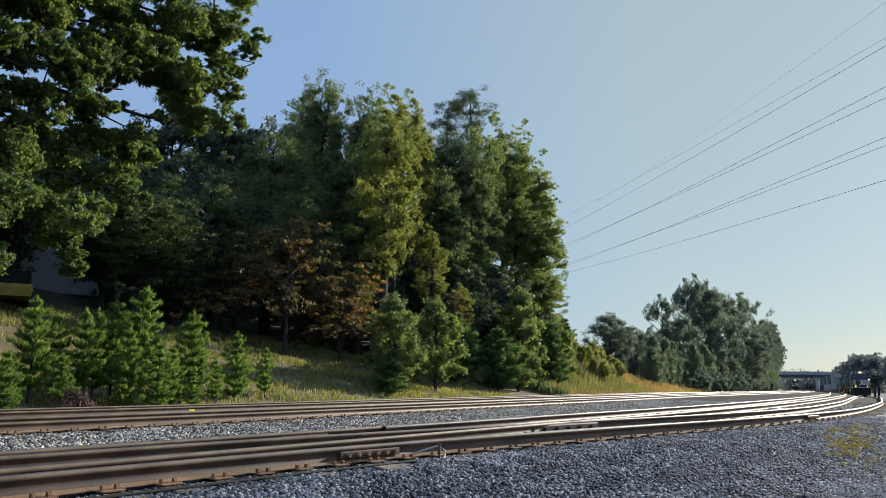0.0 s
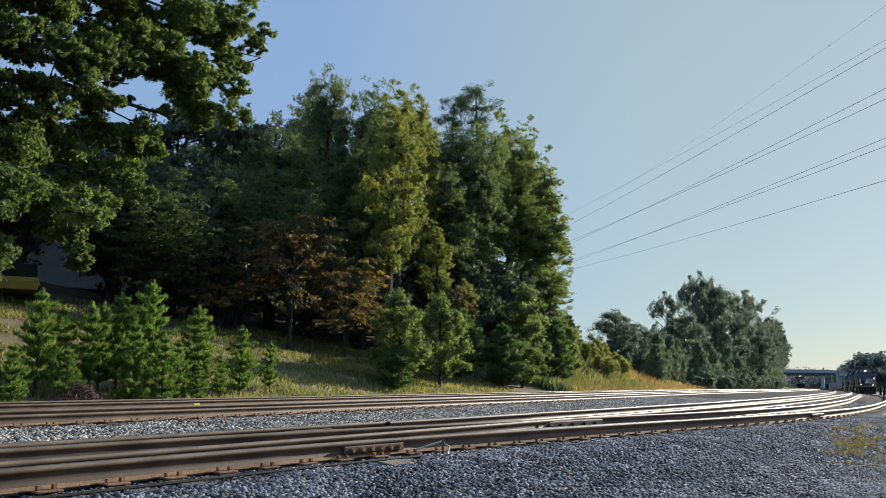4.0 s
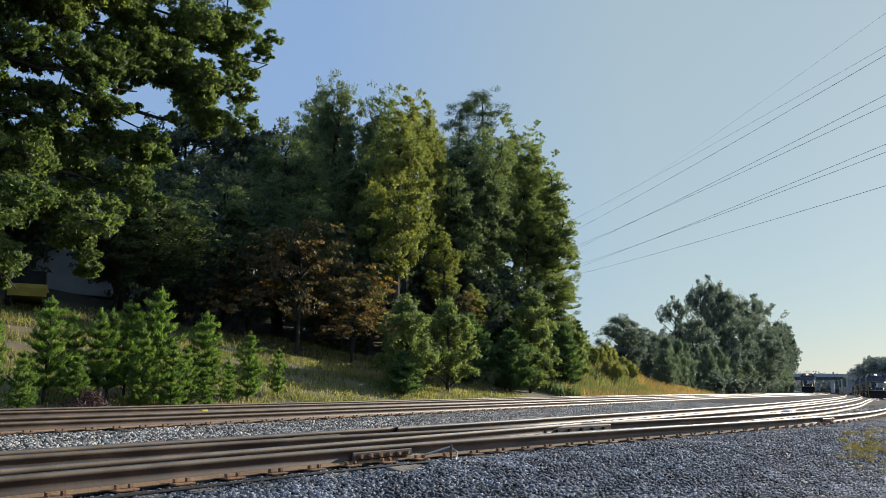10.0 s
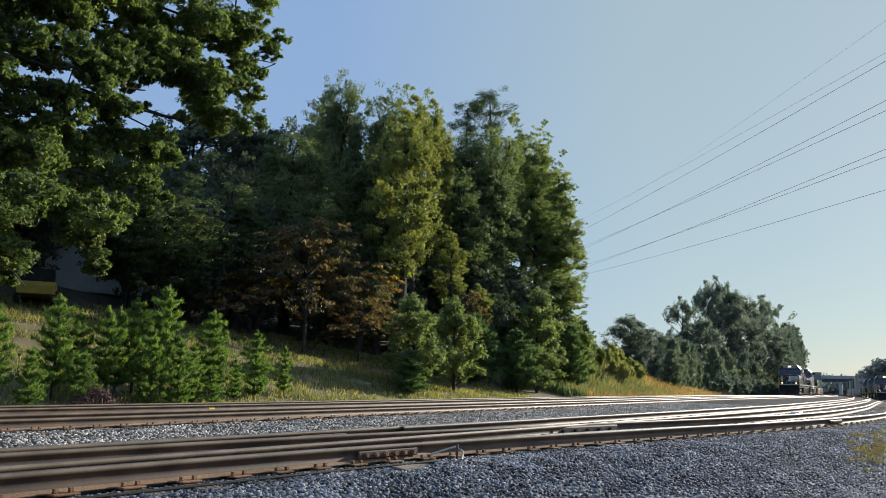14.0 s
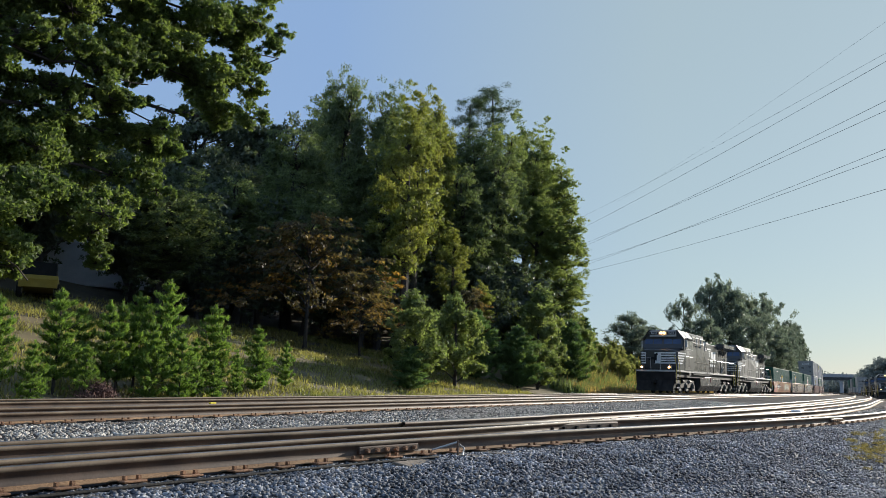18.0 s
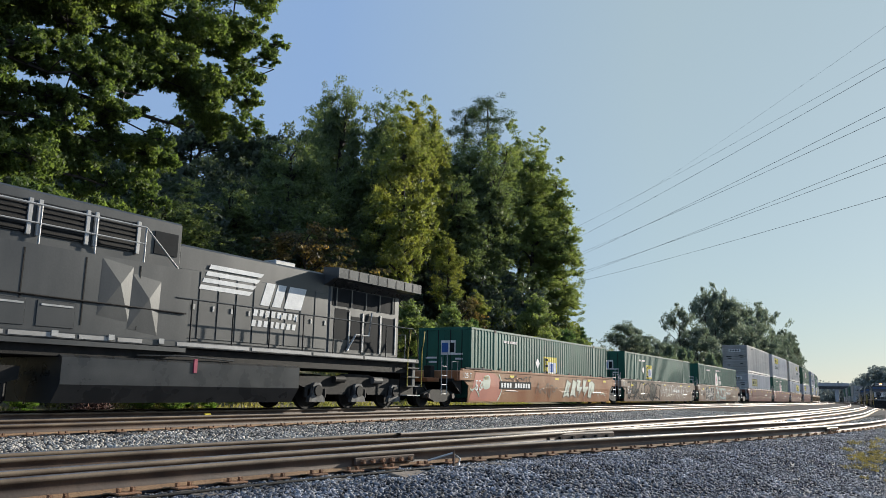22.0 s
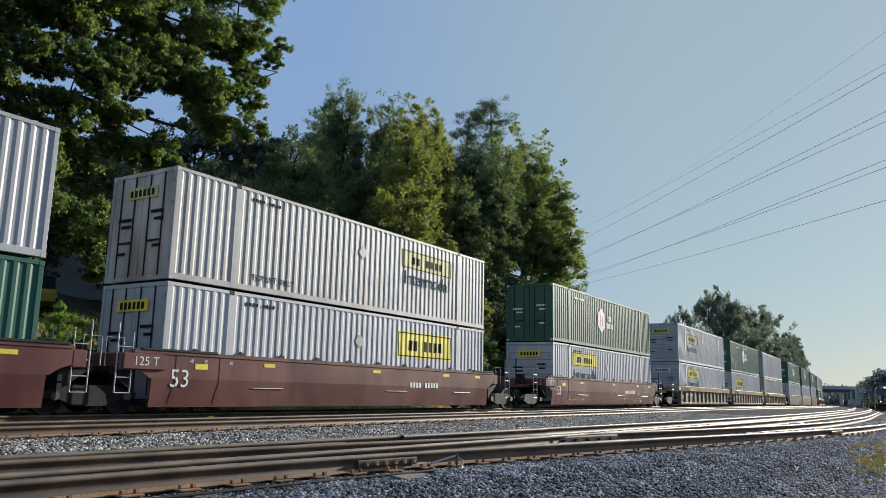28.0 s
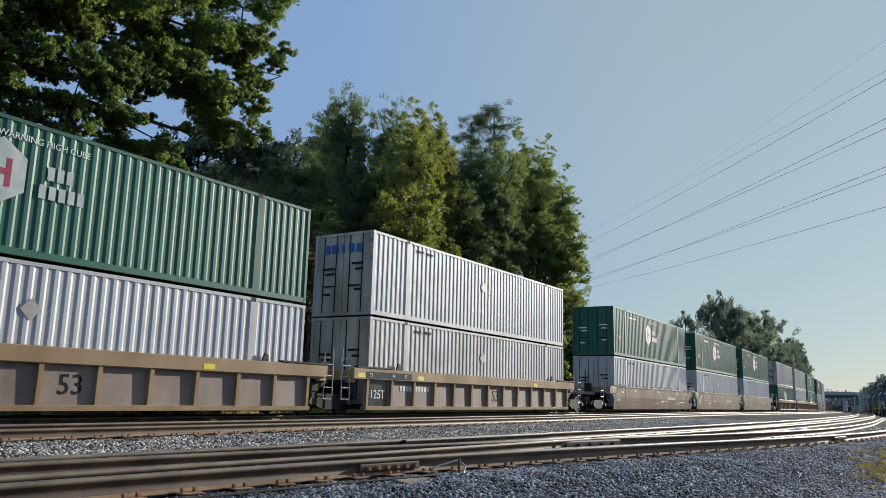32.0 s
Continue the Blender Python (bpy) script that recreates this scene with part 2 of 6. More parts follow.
M_wire = mat("weathered cable", (0.10, 0.10, 0.11), (0.16, 0.16, 0.17), 0.6, 0.3, 1, 20, 0)


# ---- small builders ----
def raw(name, verts, faces, material, parent=None, label="", smooth=False):
    """One mesh object from vertex and face arrays, under a thing or part."""
    me = bpy.data.meshes.new(name)
    v = np.asarray(verts, dtype=np.float32).reshape(-1, 3)
    if isinstance(faces, np.ndarray):
        k = faces.shape[1]
        me.vertices.add(len(v))
        me.vertices.foreach_set("co", v.ravel())
        me.loops.add(faces.size)
        me.loops.foreach_set("vertex_index", faces.astype(np.int32).ravel())
        me.polygons.add(len(faces))
        me.polygons.foreach_set("loop_start", np.arange(0, faces.size, k, dtype=np.int32))
        me.update(calc_edges=True)
    else:
        me.from_pydata([tuple(p) for p in v.tolist()], [], faces)
    if smooth:
        me.polygons.foreach_set("use_smooth", [True] * len(me.polygons))
    me.materials.append(material)
    ob = new(name, me)
    if parent is not None:
        ob.parent = parent
    if label:
        ob["label"] = label
    return ob


def part(name, bm, material, parent, label=""):
    me = bpy.data.meshes.new(name)
    bmesh.ops.recalc_face_normals(bm, faces=bm.faces)
    bm.to_mesh(me)
    bm.free()
    me.materials.append(material)
    ob = new(name, me)
    ob.parent = parent
    if label:
        ob["label"] = label
    return ob


def thing(name, m, label, category, group="", kind=""):
    ob = new(name)
    ob.empty_display_size = 0.3
    ob.matrix_world = m
    return tagged(ob, label, category, group, kind)


def box(x0, x1, y0, y1, z0, z1, bevel=0.0, bm=None):
    own = bm or bmesh.new()
    m = Matrix.Translation(((x0 + x1) / 2, (y0 + y1) / 2, (z0 + z1) / 2)) @ Matrix.Diagonal((abs(x1 - x0), abs(y1 - y0), abs(z1 - z0), 1))
    r = bmesh.ops.create_cube(own, size=1, matrix=m)
    if bevel:
        edges = list({e for v in r["verts"] for e in v.link_edges})
        bmesh.ops.bevel(own, geom=edges, offset=bevel, segments=1, affect="EDGES")
    return own


def prism(profile, y0, y1, bm=None):
    """Side profile (x, z) drawn across from y0 to y1."""
    own = bm or bmesh.new()
    a = [own.verts.new((x, y0, z)) for x, z in profile]
    b = [own.verts.new((x, y1, z)) for x, z in profile]
    own.faces.new(a)
    own.faces.new(b[::-1])
    k = len(profile)
    for i in range(k):
        own.faces.new((a[i], b[i], b[(i + 1) % k], a[(i + 1) % k]))
    return own


def slab(profile, x0, x1, bm=None):
    """Cross profile (y, z) drawn along from x0 to x1."""
    own = bm or bmesh.new()
    a = [own.verts.new((x0, y, z)) for y, z in profile]
    b = [own.verts.new((x1, y, z)) for y, z in profile]
    own.faces.new(a[::-1])
    own.faces.new(b)
    k = len(profile)
    for i in range(k):
        own.faces.new((a[i], a[(i + 1) % k], b[(i + 1) % k], b[i]))
    return own


def tube(points, r, bm=None, sides=6):
    """Round bar through the points."""
    own = bm or bmesh.new()
    pts = [Vector(p) for p in points]
    rings = []
    for i, p in enumerate(pts):
        d = (pts[min(i + 1, len(pts) - 1)] - pts[max(i - 1, 0)]).normalized()
        u = d.cross(Vector((0, 0, 1)) if abs(d.z) < 0.95 else Vector((1, 0, 0))).normalized()
        w = d.cross(u)
        rr = r[i] if isinstance(r, (list, tuple)) else r
        rings.append([own.verts.new(p + (u * math.cos(a) + w * math.sin(a)) * rr) for a in [2 * math.pi * k / sides for k in range(sides)]])
    for a, b in zip(rings, rings[1:]):
        for k in range(sides):
            own.faces.new((a[k], a[(k + 1) % sides], b[(k + 1) % sides], b[k]))
    own.faces.new(rings[0][::-1])
    own.faces.new(rings[-1])
    return own


def disc(c, r, half, bm=None, sides=20, hub=0.0):
    """Wheel-like disc with its axis along y."""
    own = bm or bmesh.new()
    prof = [(0.0, -half - hub), (r * 0.3, -half - hub), (r * 0.34, -half * 0.5), (r * 0.8, -half * 0.5), (r * 0.84, -half), (r, -half), (r, half), (r * 0.84, half), (r * 0.8, half * 0.5), (r * 0.34, half * 0.5), (r * 0.3, half + hub), (0.0, half + hub)]
    rings = [[own.verts.new((c[0] + q * math.cos(2 * math.pi * k / sides), c[1] + y, c[2] + q * math.sin(2 * math.pi * k / sides))) for k in range(sides)] for q, y in prof[1:-1]]
    for a, b in zip(rings, rings[1:]):
        for k in range(sides):
            own.faces.new((a[k], a[(k + 1) % sides], b[(k + 1) % sides], b[k]))
    own.faces.new(rings[0])
    own.faces.new(rings[-1][::-1])
    return own


def text_mesh(name, body, size, m, material, parent, label="", shear=0.0):
    """Flat lettering as a mesh, placed by m in the parent's space."""
    cu = bpy.data.curves.new(name, "FONT")
    cu.body, cu.size, cu.align_x, cu.align_y, cu.extrude, cu.shear = body, size, "CENTER", "CENTER", 0.002, shear
    cu.resolution_u = 2
    tmp = bpy.data.objects.new(name, cu)
    scene.collection.objects.link(tmp)
    me = bpy.data.meshes.new_from_object(tmp)
    bpy.data.objects.remove(tmp)
    me.transform(m)
    me.materials.clear()
    me.materials.append(material)
    ob = new(name, me)
    ob.parent = parent
    if label:
        ob["label"] = label
    return ob


def side_text(x, y, z):
    """Pose for lettering on a side that faces -y."""
    return pose(x, y, z, 90, 0, 0)


# ---- the line of the tracks ----
def spline(pts):
    """Smooth y(x) through control points, straight on beyond the ends."""
    X = np.array([p[0] for p in pts], float)
    Y = np.array([p[1] for p in pts], float)
    T = np.gradient(Y, X)

    def at(x):
        x = np.asarray(x, float)
        i = np.clip(np.searchsorted(X, x) - 1, 0, len(X) - 2)
        h = X[i + 1] - X[i]
        t = (x - X[i]) / h
        q = np.clip(t, 0, 1)
        y = (1 + 2 * q) * (1 - q) ** 2 * Y[i] + q * (1 - q) ** 2 * h * T[i] + q * q * (3 - 2 * q) * Y[i + 1] + q * q * (q - 1) * h * T[i + 1]
        return y + np.where(t < 0, t * h * T[0], 0) + np.where(t > 1, (t - 1) * h * T[-1], 0)
    return at


def main_y(x):
    """Centre line of the far main track."""
    x = np.asarray(x, float)
    q = np.clip(x, -60, 235)
    return 17.154 + 6.496e-3 * q + 9.767e-5 * q ** 2 + 4.248e-7 * q ** 3 + 0.1235 * np.maximum(x - 235, 0)


def second_y(x):
    return main_y(x) - 4.036


branch_y = spline(((-30, 8.55), (-14, 7.72), (0, 7.02), (10, 6.5), (20, 5.88), (30, 5.4), (42, 5.2), (60, 5.55), (80, 6.6), (120, 9.9), (155, 13.0), (200, 18.2), (235, 22.3), (600, 67.4), (1200, 141.5)))
yard_y = spline(((-30, 8.55), (-14, 7.72), (0, 6.6), (7, 6.02), (13, 4.85), (18, 3.75), (24, 2.75), (36, 2.25), (50, 2.68), (65, 3.35), (100, 5.0), (155, 8.3), (200, 13.4), (235, 17.8), (600, 62.8), (1200, 137)))


def grade(x):
    """The line falls gently away in the distance."""
    x = np.asarray(x, float)
    return -0.0045 * np.where(x < 40, 0, np.where(x < 80, (x - 40) ** 2 / 80, x - 60))


def drop(x):
    """The siding sinks below the other tracks in the distance."""
    x = np.asarray(x, float)
    return -0.5 * smooth01((x - 55) / 55) - 0.0045 * np.clip(x - 110, 0, 150)


def smooth01(t):
    t = np.clip(t, 0, 1)
    return t * t * (3 - 2 * t)


XS = np.linspace(-460, 1300, 17601)
YS = main_y(XS)
SS = np.concatenate([[0], np.cumsum(np.hypot(np.diff(XS), np.diff(YS)))])
SS -= np.interp(0, XS, SS)


def on_main(s):
    x = float(np.interp(s, SS, XS))
    return Vector((x, float(main_y(x)), float(grade(x))))


def ground_z(x, y):
    """Height of the ground: yard, ballast bed, ditch, wooded bank."""
    x, y = np.asarray(x, float), np.asarray(y, float)
    near, far = np.minimum(yard_y(x), branch_y(x)) - 1.55, main_y(x) + 1.75
    top = -0.205 - 0.05 * np.exp(-((y - (second_y(x) + branch_y(x)) / 2) / 1.5) ** 2)
    yard = -0.205 - 0.66 * smooth01((near - y) / 2.6) + 0.02 * np.sin(x * 0.7) * smooth01((near - y) / 3)
    u = y - far
    slope = 0.20 + 0.11 * np.exp(-((x - 10) / 30) ** 2) + 0.52 * np.exp(-((x - 73) / 14) ** 2) - 0.12 * smooth01((x - 90) / 20)
    rise = np.maximum(u - 4.3, 0)
    bank = -0.205 - 0.42 * smooth01(u / 1.6) + 0.42 * smooth01((u - 2.4) / 2.0) + slope * rise
    cap = 6.5 + 0.09 * np.minimum(rise, 90)
    bank = np.where(bank > cap - 2, cap - 2 + 2 * np.tanh((bank - cap + 2) / 2), bank)
    bank = bank + 0.10 * np.sin(x * 0.55 + y * 0.3) * smooth01((u - 4) / 4) * np.exp(-np.maximum(x - 150, 0) / 50)
    z = np.where(y < near, yard, np.where(y > far, bank, top))
    return z + grade(x) + drop(x) * smooth01((branch_y(x) - 1.2 - y) / 1.7)


def build_ground():
    gx = np.concatenate([np.linspace(-460, -30, 30)[:-1], np.linspace(-30, 100, 325)[:-1], np.linspace(100, 260, 120)[:-1], np.linspace(260, 900, 60)[:-1], np.geomspace(900, 4300, 16)])
    gy = np.concatenate([-np.geomspace(1200, 12, 16)[:-1], np.linspace(-12, 50, 240)[:-1], np.linspace(50, 160, 60)[:-1], np.geomspace(160, 2600, 16)])
    X, Y = np.meshgrid(gx, gy, indexing="ij")
    Z = ground_z(X, Y)
    v = np.stack([X, Y, Z], -1).reshape(-1, 3)
    ny = len(gy)
    i = (np.arange(len(gx) - 1)[:, None] * ny + np.arange(ny - 1)[None]).ravel()
    f = np.stack([i, i + ny, i + ny + 1, i + 1], -1)
    ob = raw("ground", v, f, M_ballast, smooth=True)
    for m in (M_bed, M_road, M_grassland, M_soil):
        ob.data.materials.append(m)
    cx, cy = v[f].mean(1)[:, 0], v[f].mean(1)[:, 1]
    near, far = np.minimum(yard_y(cx), branch_y(cx)) - 1.2, main_y(cx) + 3.0
    idx = np.where(cy < near, 0, np.where(cy < far, 1, 3))
    wob = 0.5 * np.sin(cx * 0.9) + 0.3 * np.sin(cx * 2.3 + 1)
    idx = np.where((cy < near - 4.0 + wob) | ((cx > 60) & (cy < near - 1.5)), 2, idx)
    idx = np.where((cy > far + 13) & (cx < 55) | (cy > far + 6) & (cx >= 90), 4, idx)
    ob.data.polygons.foreach_set("material_index", idx.astype(np.int32))
    tagged(ob, "gravel yard, ballast bed and grassy bank", "ground", kind="structure")


build_ground()

RAIL_H = 0.171


def sweep(yfun, off, xs, prof):
    """Profile (across, up) along a track's line, at an offset from its centre."""
    xs = np.asarray(xs, float)
    h = np.gradient(yfun(xs), xs)
    n = np.sqrt(1 + h * h)
    P = np.asarray(prof, float)
    x = xs[:, None] - (off + P[None, :, 0]) * (h / n)[:, None]
    y = yfun(xs)[:, None] + (off + P[None, :, 0]) / n[:, None]
    z = (grade(xs) + (drop(xs) if yfun is yard_y else 0))[:, None] + P[None, :, 1]
    k = len(P)
    v = np.stack([x, y, z], -1).reshape(-1, 3)
    i = (np.arange(len(xs) - 1)[:, None] * k + np.arange(k)[None]).ravel()
    j = (np.arange(len(xs) - 1)[:, None] * k + (np.arange(k)[None] + 1) % k).ravel()
    return v, np.stack([i, j, j + k, i + k], -1)


RAIL_PROF = ((-0.037, -0.002), (0.037, -0.002), (0.037, -0.038), (0.009, -0.052), (0.009, -0.14), (0.07, -0.16), (0.07, -0.171), (-0.07, -0.171), (-0.07, -0.16), (-0.009, -0.14), (-0.009, -0.052), (-0.037, -0.038))
HEAD_PROF = ((-0.034, 0.0), (0.034, 0.0), (0.034, -0.012), (-0.034, -0.012))


def rail(yfun, off, x0, x1, parent, step=1.0):
    near = np.arange(max(x0, -5), min(x1, 120) + 1e-6, step)
    xs = np.concatenate([np.arange(x0, -5, 10.0) if x0 < -5 else [], near, np.arange(125, x1, 8.0) if x1 > 125 else []])
    r = raw("rail", *sweep(yfun, off, xs, RAIL_PROF), M_railrust, parent)
    r.data.materials.append(M_railfoot)
    r.data.materials.append(M_railside)
    k = np.arange(len(r.data.polygons)) % len(RAIL_PROF)
    r.data.polygons.foreach_set("material_index", (np.isin(k, (4, 5, 7, 8)) + 2 * np.isin(k, (1, 11))).astype(np.int32))
    raw("rail_head", *sweep(yfun, off, xs, HEAD_PROF), M_railhead, r, "polished steel running surface")
    return r


def track(name, yfun, x0, x1, label):
    t = thing(name, Matrix(), label, "railway track", "tracks", "structure")
    for off in (0.755, -0.755):
        rail(yfun, off, x0, x1, t)
    return t


track_far = track("main_track", main_y, -460, 1250, "far main railway track with rusty rails on timber ties")
track_mid = track("second_track", second_y, -460, 1250, "second railway track with rusty rails on timber ties")
track_branch = track("branch_track", branch_y, -30, 1250, "curving branch track with polished rails")
track_yard = track("yard_track", yard_y, -30, 1250, "nearest siding track that parts at a turnout")


# ---- ties, plates and turnout details ----
def along(yfun, x, off=0.0):
    h = float((yfun(x + 0.5) - yfun(x - 0.5)))
    a = math.atan(h)
    return pose(x - off * math.sin(a), float(yfun(x)) + off * math.cos(a), float(grade(x) + (drop(x) if yfun is yard_y else 0)), 0, 0, math.degrees(a))


def build_ties():
    tie_me = bpy.data.meshes.new("tie")
    b = box(-0.11, 0.11, -1.3, 1.3, -0.38, -0.19, 0.012)
    b.to_mesh(tie_me)
    b.free()
    tie_me.materials.append(M_tie)
    pl_me = bpy.data.meshes.new("tie_plate")
    b = box(-0.1, 0.1, -0.17, 0.17, -0.178, -0.162, 0.004)
    for sx, sy in ((0.06, 0.1), (-0.06, 0.1), (0.06, -0.1), (-0.06, -0.1)):
        box(sx - 0.013, sx + 0.013, sy - 0.018, sy + 0.018, -0.165, -0.128, bm=b)
    b.to_mesh(pl_me)
    b.free()
    pl_me.materials.append(M_plate)
    rng = random.Random(5)
    for yfun, owner, x0, x1 in ((second_y, track_mid, 4.0, 62.0), (yard_y, track_yard, 2.0, 48.0), (main_y, track_far, 6.0, 34.0), (branch_y, track_branch, 12.5, 42.0)):
        x = x0
        while x < x1:
            o = new("tie", tie_me)
            o.parent = owner
            o.matrix_world = along(yfun, x) @ pose(0, rng.uniform(-0.06, 0.06), rng.uniform(-0.01, 0.004), 0, 0, rng.uniform(-2, 2))
            for off in (0.755, -0.755):
                if owner is track_far or (off > 0 and x > 25):
                    continue
                p = new("tie_plate", pl_me)
                p.parent = owner
                p.matrix_world = along(yfun, x) @ pose(0, off, 0)
            x += 0.52 + rng.uniform(-0.03, 0.03)


build_ties()


def turnout_bits():
    fx = 12.2
    frog = thing("turnout_frog", along(yard_y, fx, 0.755), "cast steel turnout frog block bolted between rails", "frog")
    part("casting", box(-0.5, 1.9, -0.16, 0.2, -0.16, -0.03, 0.02), M_railrust, frog)
    for k in range(6):
        part("bolt", tube(((-0.2 + 0.36 * k, -0.16, -0.1), (-0.2 + 0.36 * k, -0.21, -0.1)), 0.03), M_under, frog)
    for yfun, off, x0, x1 in ((yard_y, -0.68, 10.2, 14.4), (branch_y, 0.68, 10.0, 14.6)):
        g = raw("guard_rail", *sweep(yfun, off, np.linspace(x0, x1, 12), RAIL_PROF), M_railrust)
        tagged(g, "short rusty guard rail beside the running rail", "guard rail")
        raw("guard_rail_head", *sweep(yfun, off, np.linspace(x0, x1, 12), HEAD_PROF), M_railhead, g)
    for x, off, yfun in ((7.15, -0.755, yard_y), (21.5, -0.755, yard_y), (8.3, 0.755, branch_y)):
        j = thing("rail_joint", along(yfun, x, off), "bolted joint bar clamped to a rail", "joint bar", "joint bars")
        part("joint_bar", box(-0.46, 0.46, -0.06, -0.012, -0.13, -0.05, 0.01), M_railrust, j)
        for k in range(6):
            part("bolt", tube(((-0.36 + 0.145 * k, -0.05, -0.09), (-0.36 + 0.145 * k, -0.1, -0.09)), 0.024), M_plate, j)
    # switch rod and loose timber beside the siding
    rod = tagged(raw("signal_cable", *sweep(yard_y, -1.12, np.linspace(3, 7.6, 20), ((-0.012, -0.165), (0.012, -0.165), (0.012, -0.19), (-0.012, -0.19))), M_under), "dark cable lying along the ballast shoulder", "cable")
    plank = thing("loose_timber", along(yard_y, 7.0, -1.35) @ pose(0, 0, -0.03, 8, 2, 12), "short dark timber end lying on the ballast", "timber")
    part("plank", box(-0.3, 0.3, -0.09, 0.09, -0.22, -0.15, 0.01), M_tie, plank)
    bond = thing("rail_bond_wire", along(yard_y, 8.0, -0.95), "thin bent bond wire and spike beside the rail", "wire")
    part("wire", tube(((-0.2, 0.1, -0.13), (0.1, -0.02, -0.05), (0.18, -0.06, -0.12), (0.1, -0.1, -0.2)), 0.012), M_steel, bond)
    part("stake", tube(((0.02, -0.1, -0.24), (0.02, -0.1, -0.02)), 0.014), M_railrust, bond)
    mark = thing("yellow_marker", along(main_y, 14.1, -1.0), "small yellow flag marker between the rails", "marker")
    part("board", box(-0.1, 0.1, -0.03, 0.03, -0.14, -0.07, 0.005), M_sign, mark)
    wr = thing("white_marker", along(branch_y, 28.0, -1.3), "small white block lying between the tracks", "marker")
    part("block", box(-0.25, 0.25, -0.15, 0.15, -0.2, -0.06, 0.02), M_white, wr)


turnout_bits()


def stones(name, xr, yr, count, size, material, label, keep, lift=0.0, seed=1):
    """A spread of broken stones, one scattered mass."""
    g = np.random.default_rng(seed)
    # denser towards the near edge
    x = xr[0] + (xr[1] - xr[0]) * g.random(count * 2) ** 1.25
    lo, hi = yr(x)
    y = lo + (hi - lo) * g.random(len(x))
    edge = np.minimum((x - xr[0]) / 2.0, (y - lo) / 1.2)
    ok = keep(x, y) & (g.random(len(x)) < 0.04 + edge)
    x, y = x[ok][:count], y[ok][:count]
    n = len(x)
    base = np.array([(1, 0, 0), (0, 1, 0), (-1, 0, 0), (0, -1, 0), (0, 0, 1), (0, 0, -1)], float)
    faces = np.array([(0, 1, 4), (1, 2, 4), (2, 3, 4), (3, 0, 4), (1, 0, 5), (2, 1, 5), (3, 2, 5), (0, 3, 5)])
    s = size * g.uniform(0.55, 1.25, (n, 1, 1)) * g.uniform(0.6, 1.2, (n, 6, 1))
    q = g.normal(size=(n, 4))
    q /= np.linalg.norm(q, axis=1, keepdims=True)
    w, a, b, c = q.T
    R = np.stack([1 - 2 * (b * b + c * c), 2 * (a * b - c * w), 2 * (a * c + b * w), 2 * (a * b + c * w), 1 - 2 * (a * a + c * c), 2 * (b * c - a * w), 2 * (a * c - b * w), 2 * (b * c + a * w), 1 - 2 * (a * a + b * b)], -1).reshape(n, 3, 3)
    v = np.einsum("nij,nkj->nki", R, base[None] * s)
    v[..., 2] *= 0.8
    v += np.stack([x, y, ground_z(x, y) + lift + size * 0.25 * g.random(n)], -1)[:, None]
    f = (faces[None] + 6 * np.arange(n)[:, None, None]).reshape(-1, 3)
    ob = raw(name, v.reshape(-1, 3), f, material)
    return tagged(ob, label, "gravel", kind="stuff")


def clear_of_rails(x, y):
    ok = np.ones(len(x), bool)
    for fn in (main_y, second_y, branch_y, yard_y):
        d = np.abs(np.abs(y - fn(x)) - 0.755)
        ok &= d > 0.10
    return ok


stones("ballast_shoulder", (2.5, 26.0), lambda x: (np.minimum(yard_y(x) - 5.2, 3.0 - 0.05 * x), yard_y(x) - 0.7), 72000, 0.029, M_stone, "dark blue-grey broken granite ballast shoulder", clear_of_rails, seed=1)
stones("ballast_between_tracks", (3.5, 45.0), lambda x: (branch_y(x) + 0.9, second_y(x) - 0.6), 34000, 0.036, M_stone_tan, "broken stone between the tracks, coloured pale as if sunlit", clear_of_rails, seed=2)
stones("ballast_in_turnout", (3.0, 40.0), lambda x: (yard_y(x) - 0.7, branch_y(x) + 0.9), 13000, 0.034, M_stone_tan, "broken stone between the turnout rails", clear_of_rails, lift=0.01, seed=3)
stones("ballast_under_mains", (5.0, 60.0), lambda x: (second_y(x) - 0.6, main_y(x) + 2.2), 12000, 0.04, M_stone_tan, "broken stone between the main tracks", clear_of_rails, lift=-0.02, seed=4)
stones("yard_gravel", (5.0, 40.0), lambda x: (-6.0 - 0.1 * x, np.minimum(yard_y(x) - 4.0, 2.0)), 15000, 0.018, M_road, "fine packed yard gravel", clear_of_rails, seed=6)


# ---- freight containers ----
CL, CW, CH = 16.0, 2.59, 2.896


def rib_path(x0, x1, pitch=0.28, depth=0.022):
    """Corrugation along a wall: (x, inset) points."""
    n = max(1, round((x1 - x0) / pitch))
    p = (x1 - x0) / n
    pts = []
    for i in range(n):
        a = x0 + i * p
        pts += [(a, 0.0), (a + 0.3 * p, 0.0), (a + 0.5 * p, depth), (a + 0.8 * p, depth)]
    pts.append((x1, 0.0))
    return pts


def corrugated(path, z0, z1, y, side, lift=0.0):
    """Wall of ribs; side -1 faces -y."""
    bm = bmesh.new()
    rows = [[bm.verts.new((x, side * (y - d + lift), z)) for x, d in path] for z in (z0, z1)]
    for i in range(len(path) - 1):
        bm.faces.new((rows[0][i], rows[0][i + 1], rows[1][i + 1], rows[1][i]) if side < 0 else (rows[0][i], rows[1][i], rows[1][i + 1], rows[0][i + 1]))
    return bm


POST = 2.1
SIDE_PATH = rib_path(-CL / 2 + 0.1, -CL / 2 + POST - 0.1) + rib_path(-CL / 2 + POST + 0.1, CL / 2 - POST - 0.1) + rib_path(CL / 2 - POST + 0.1, CL / 2 - 0.1)


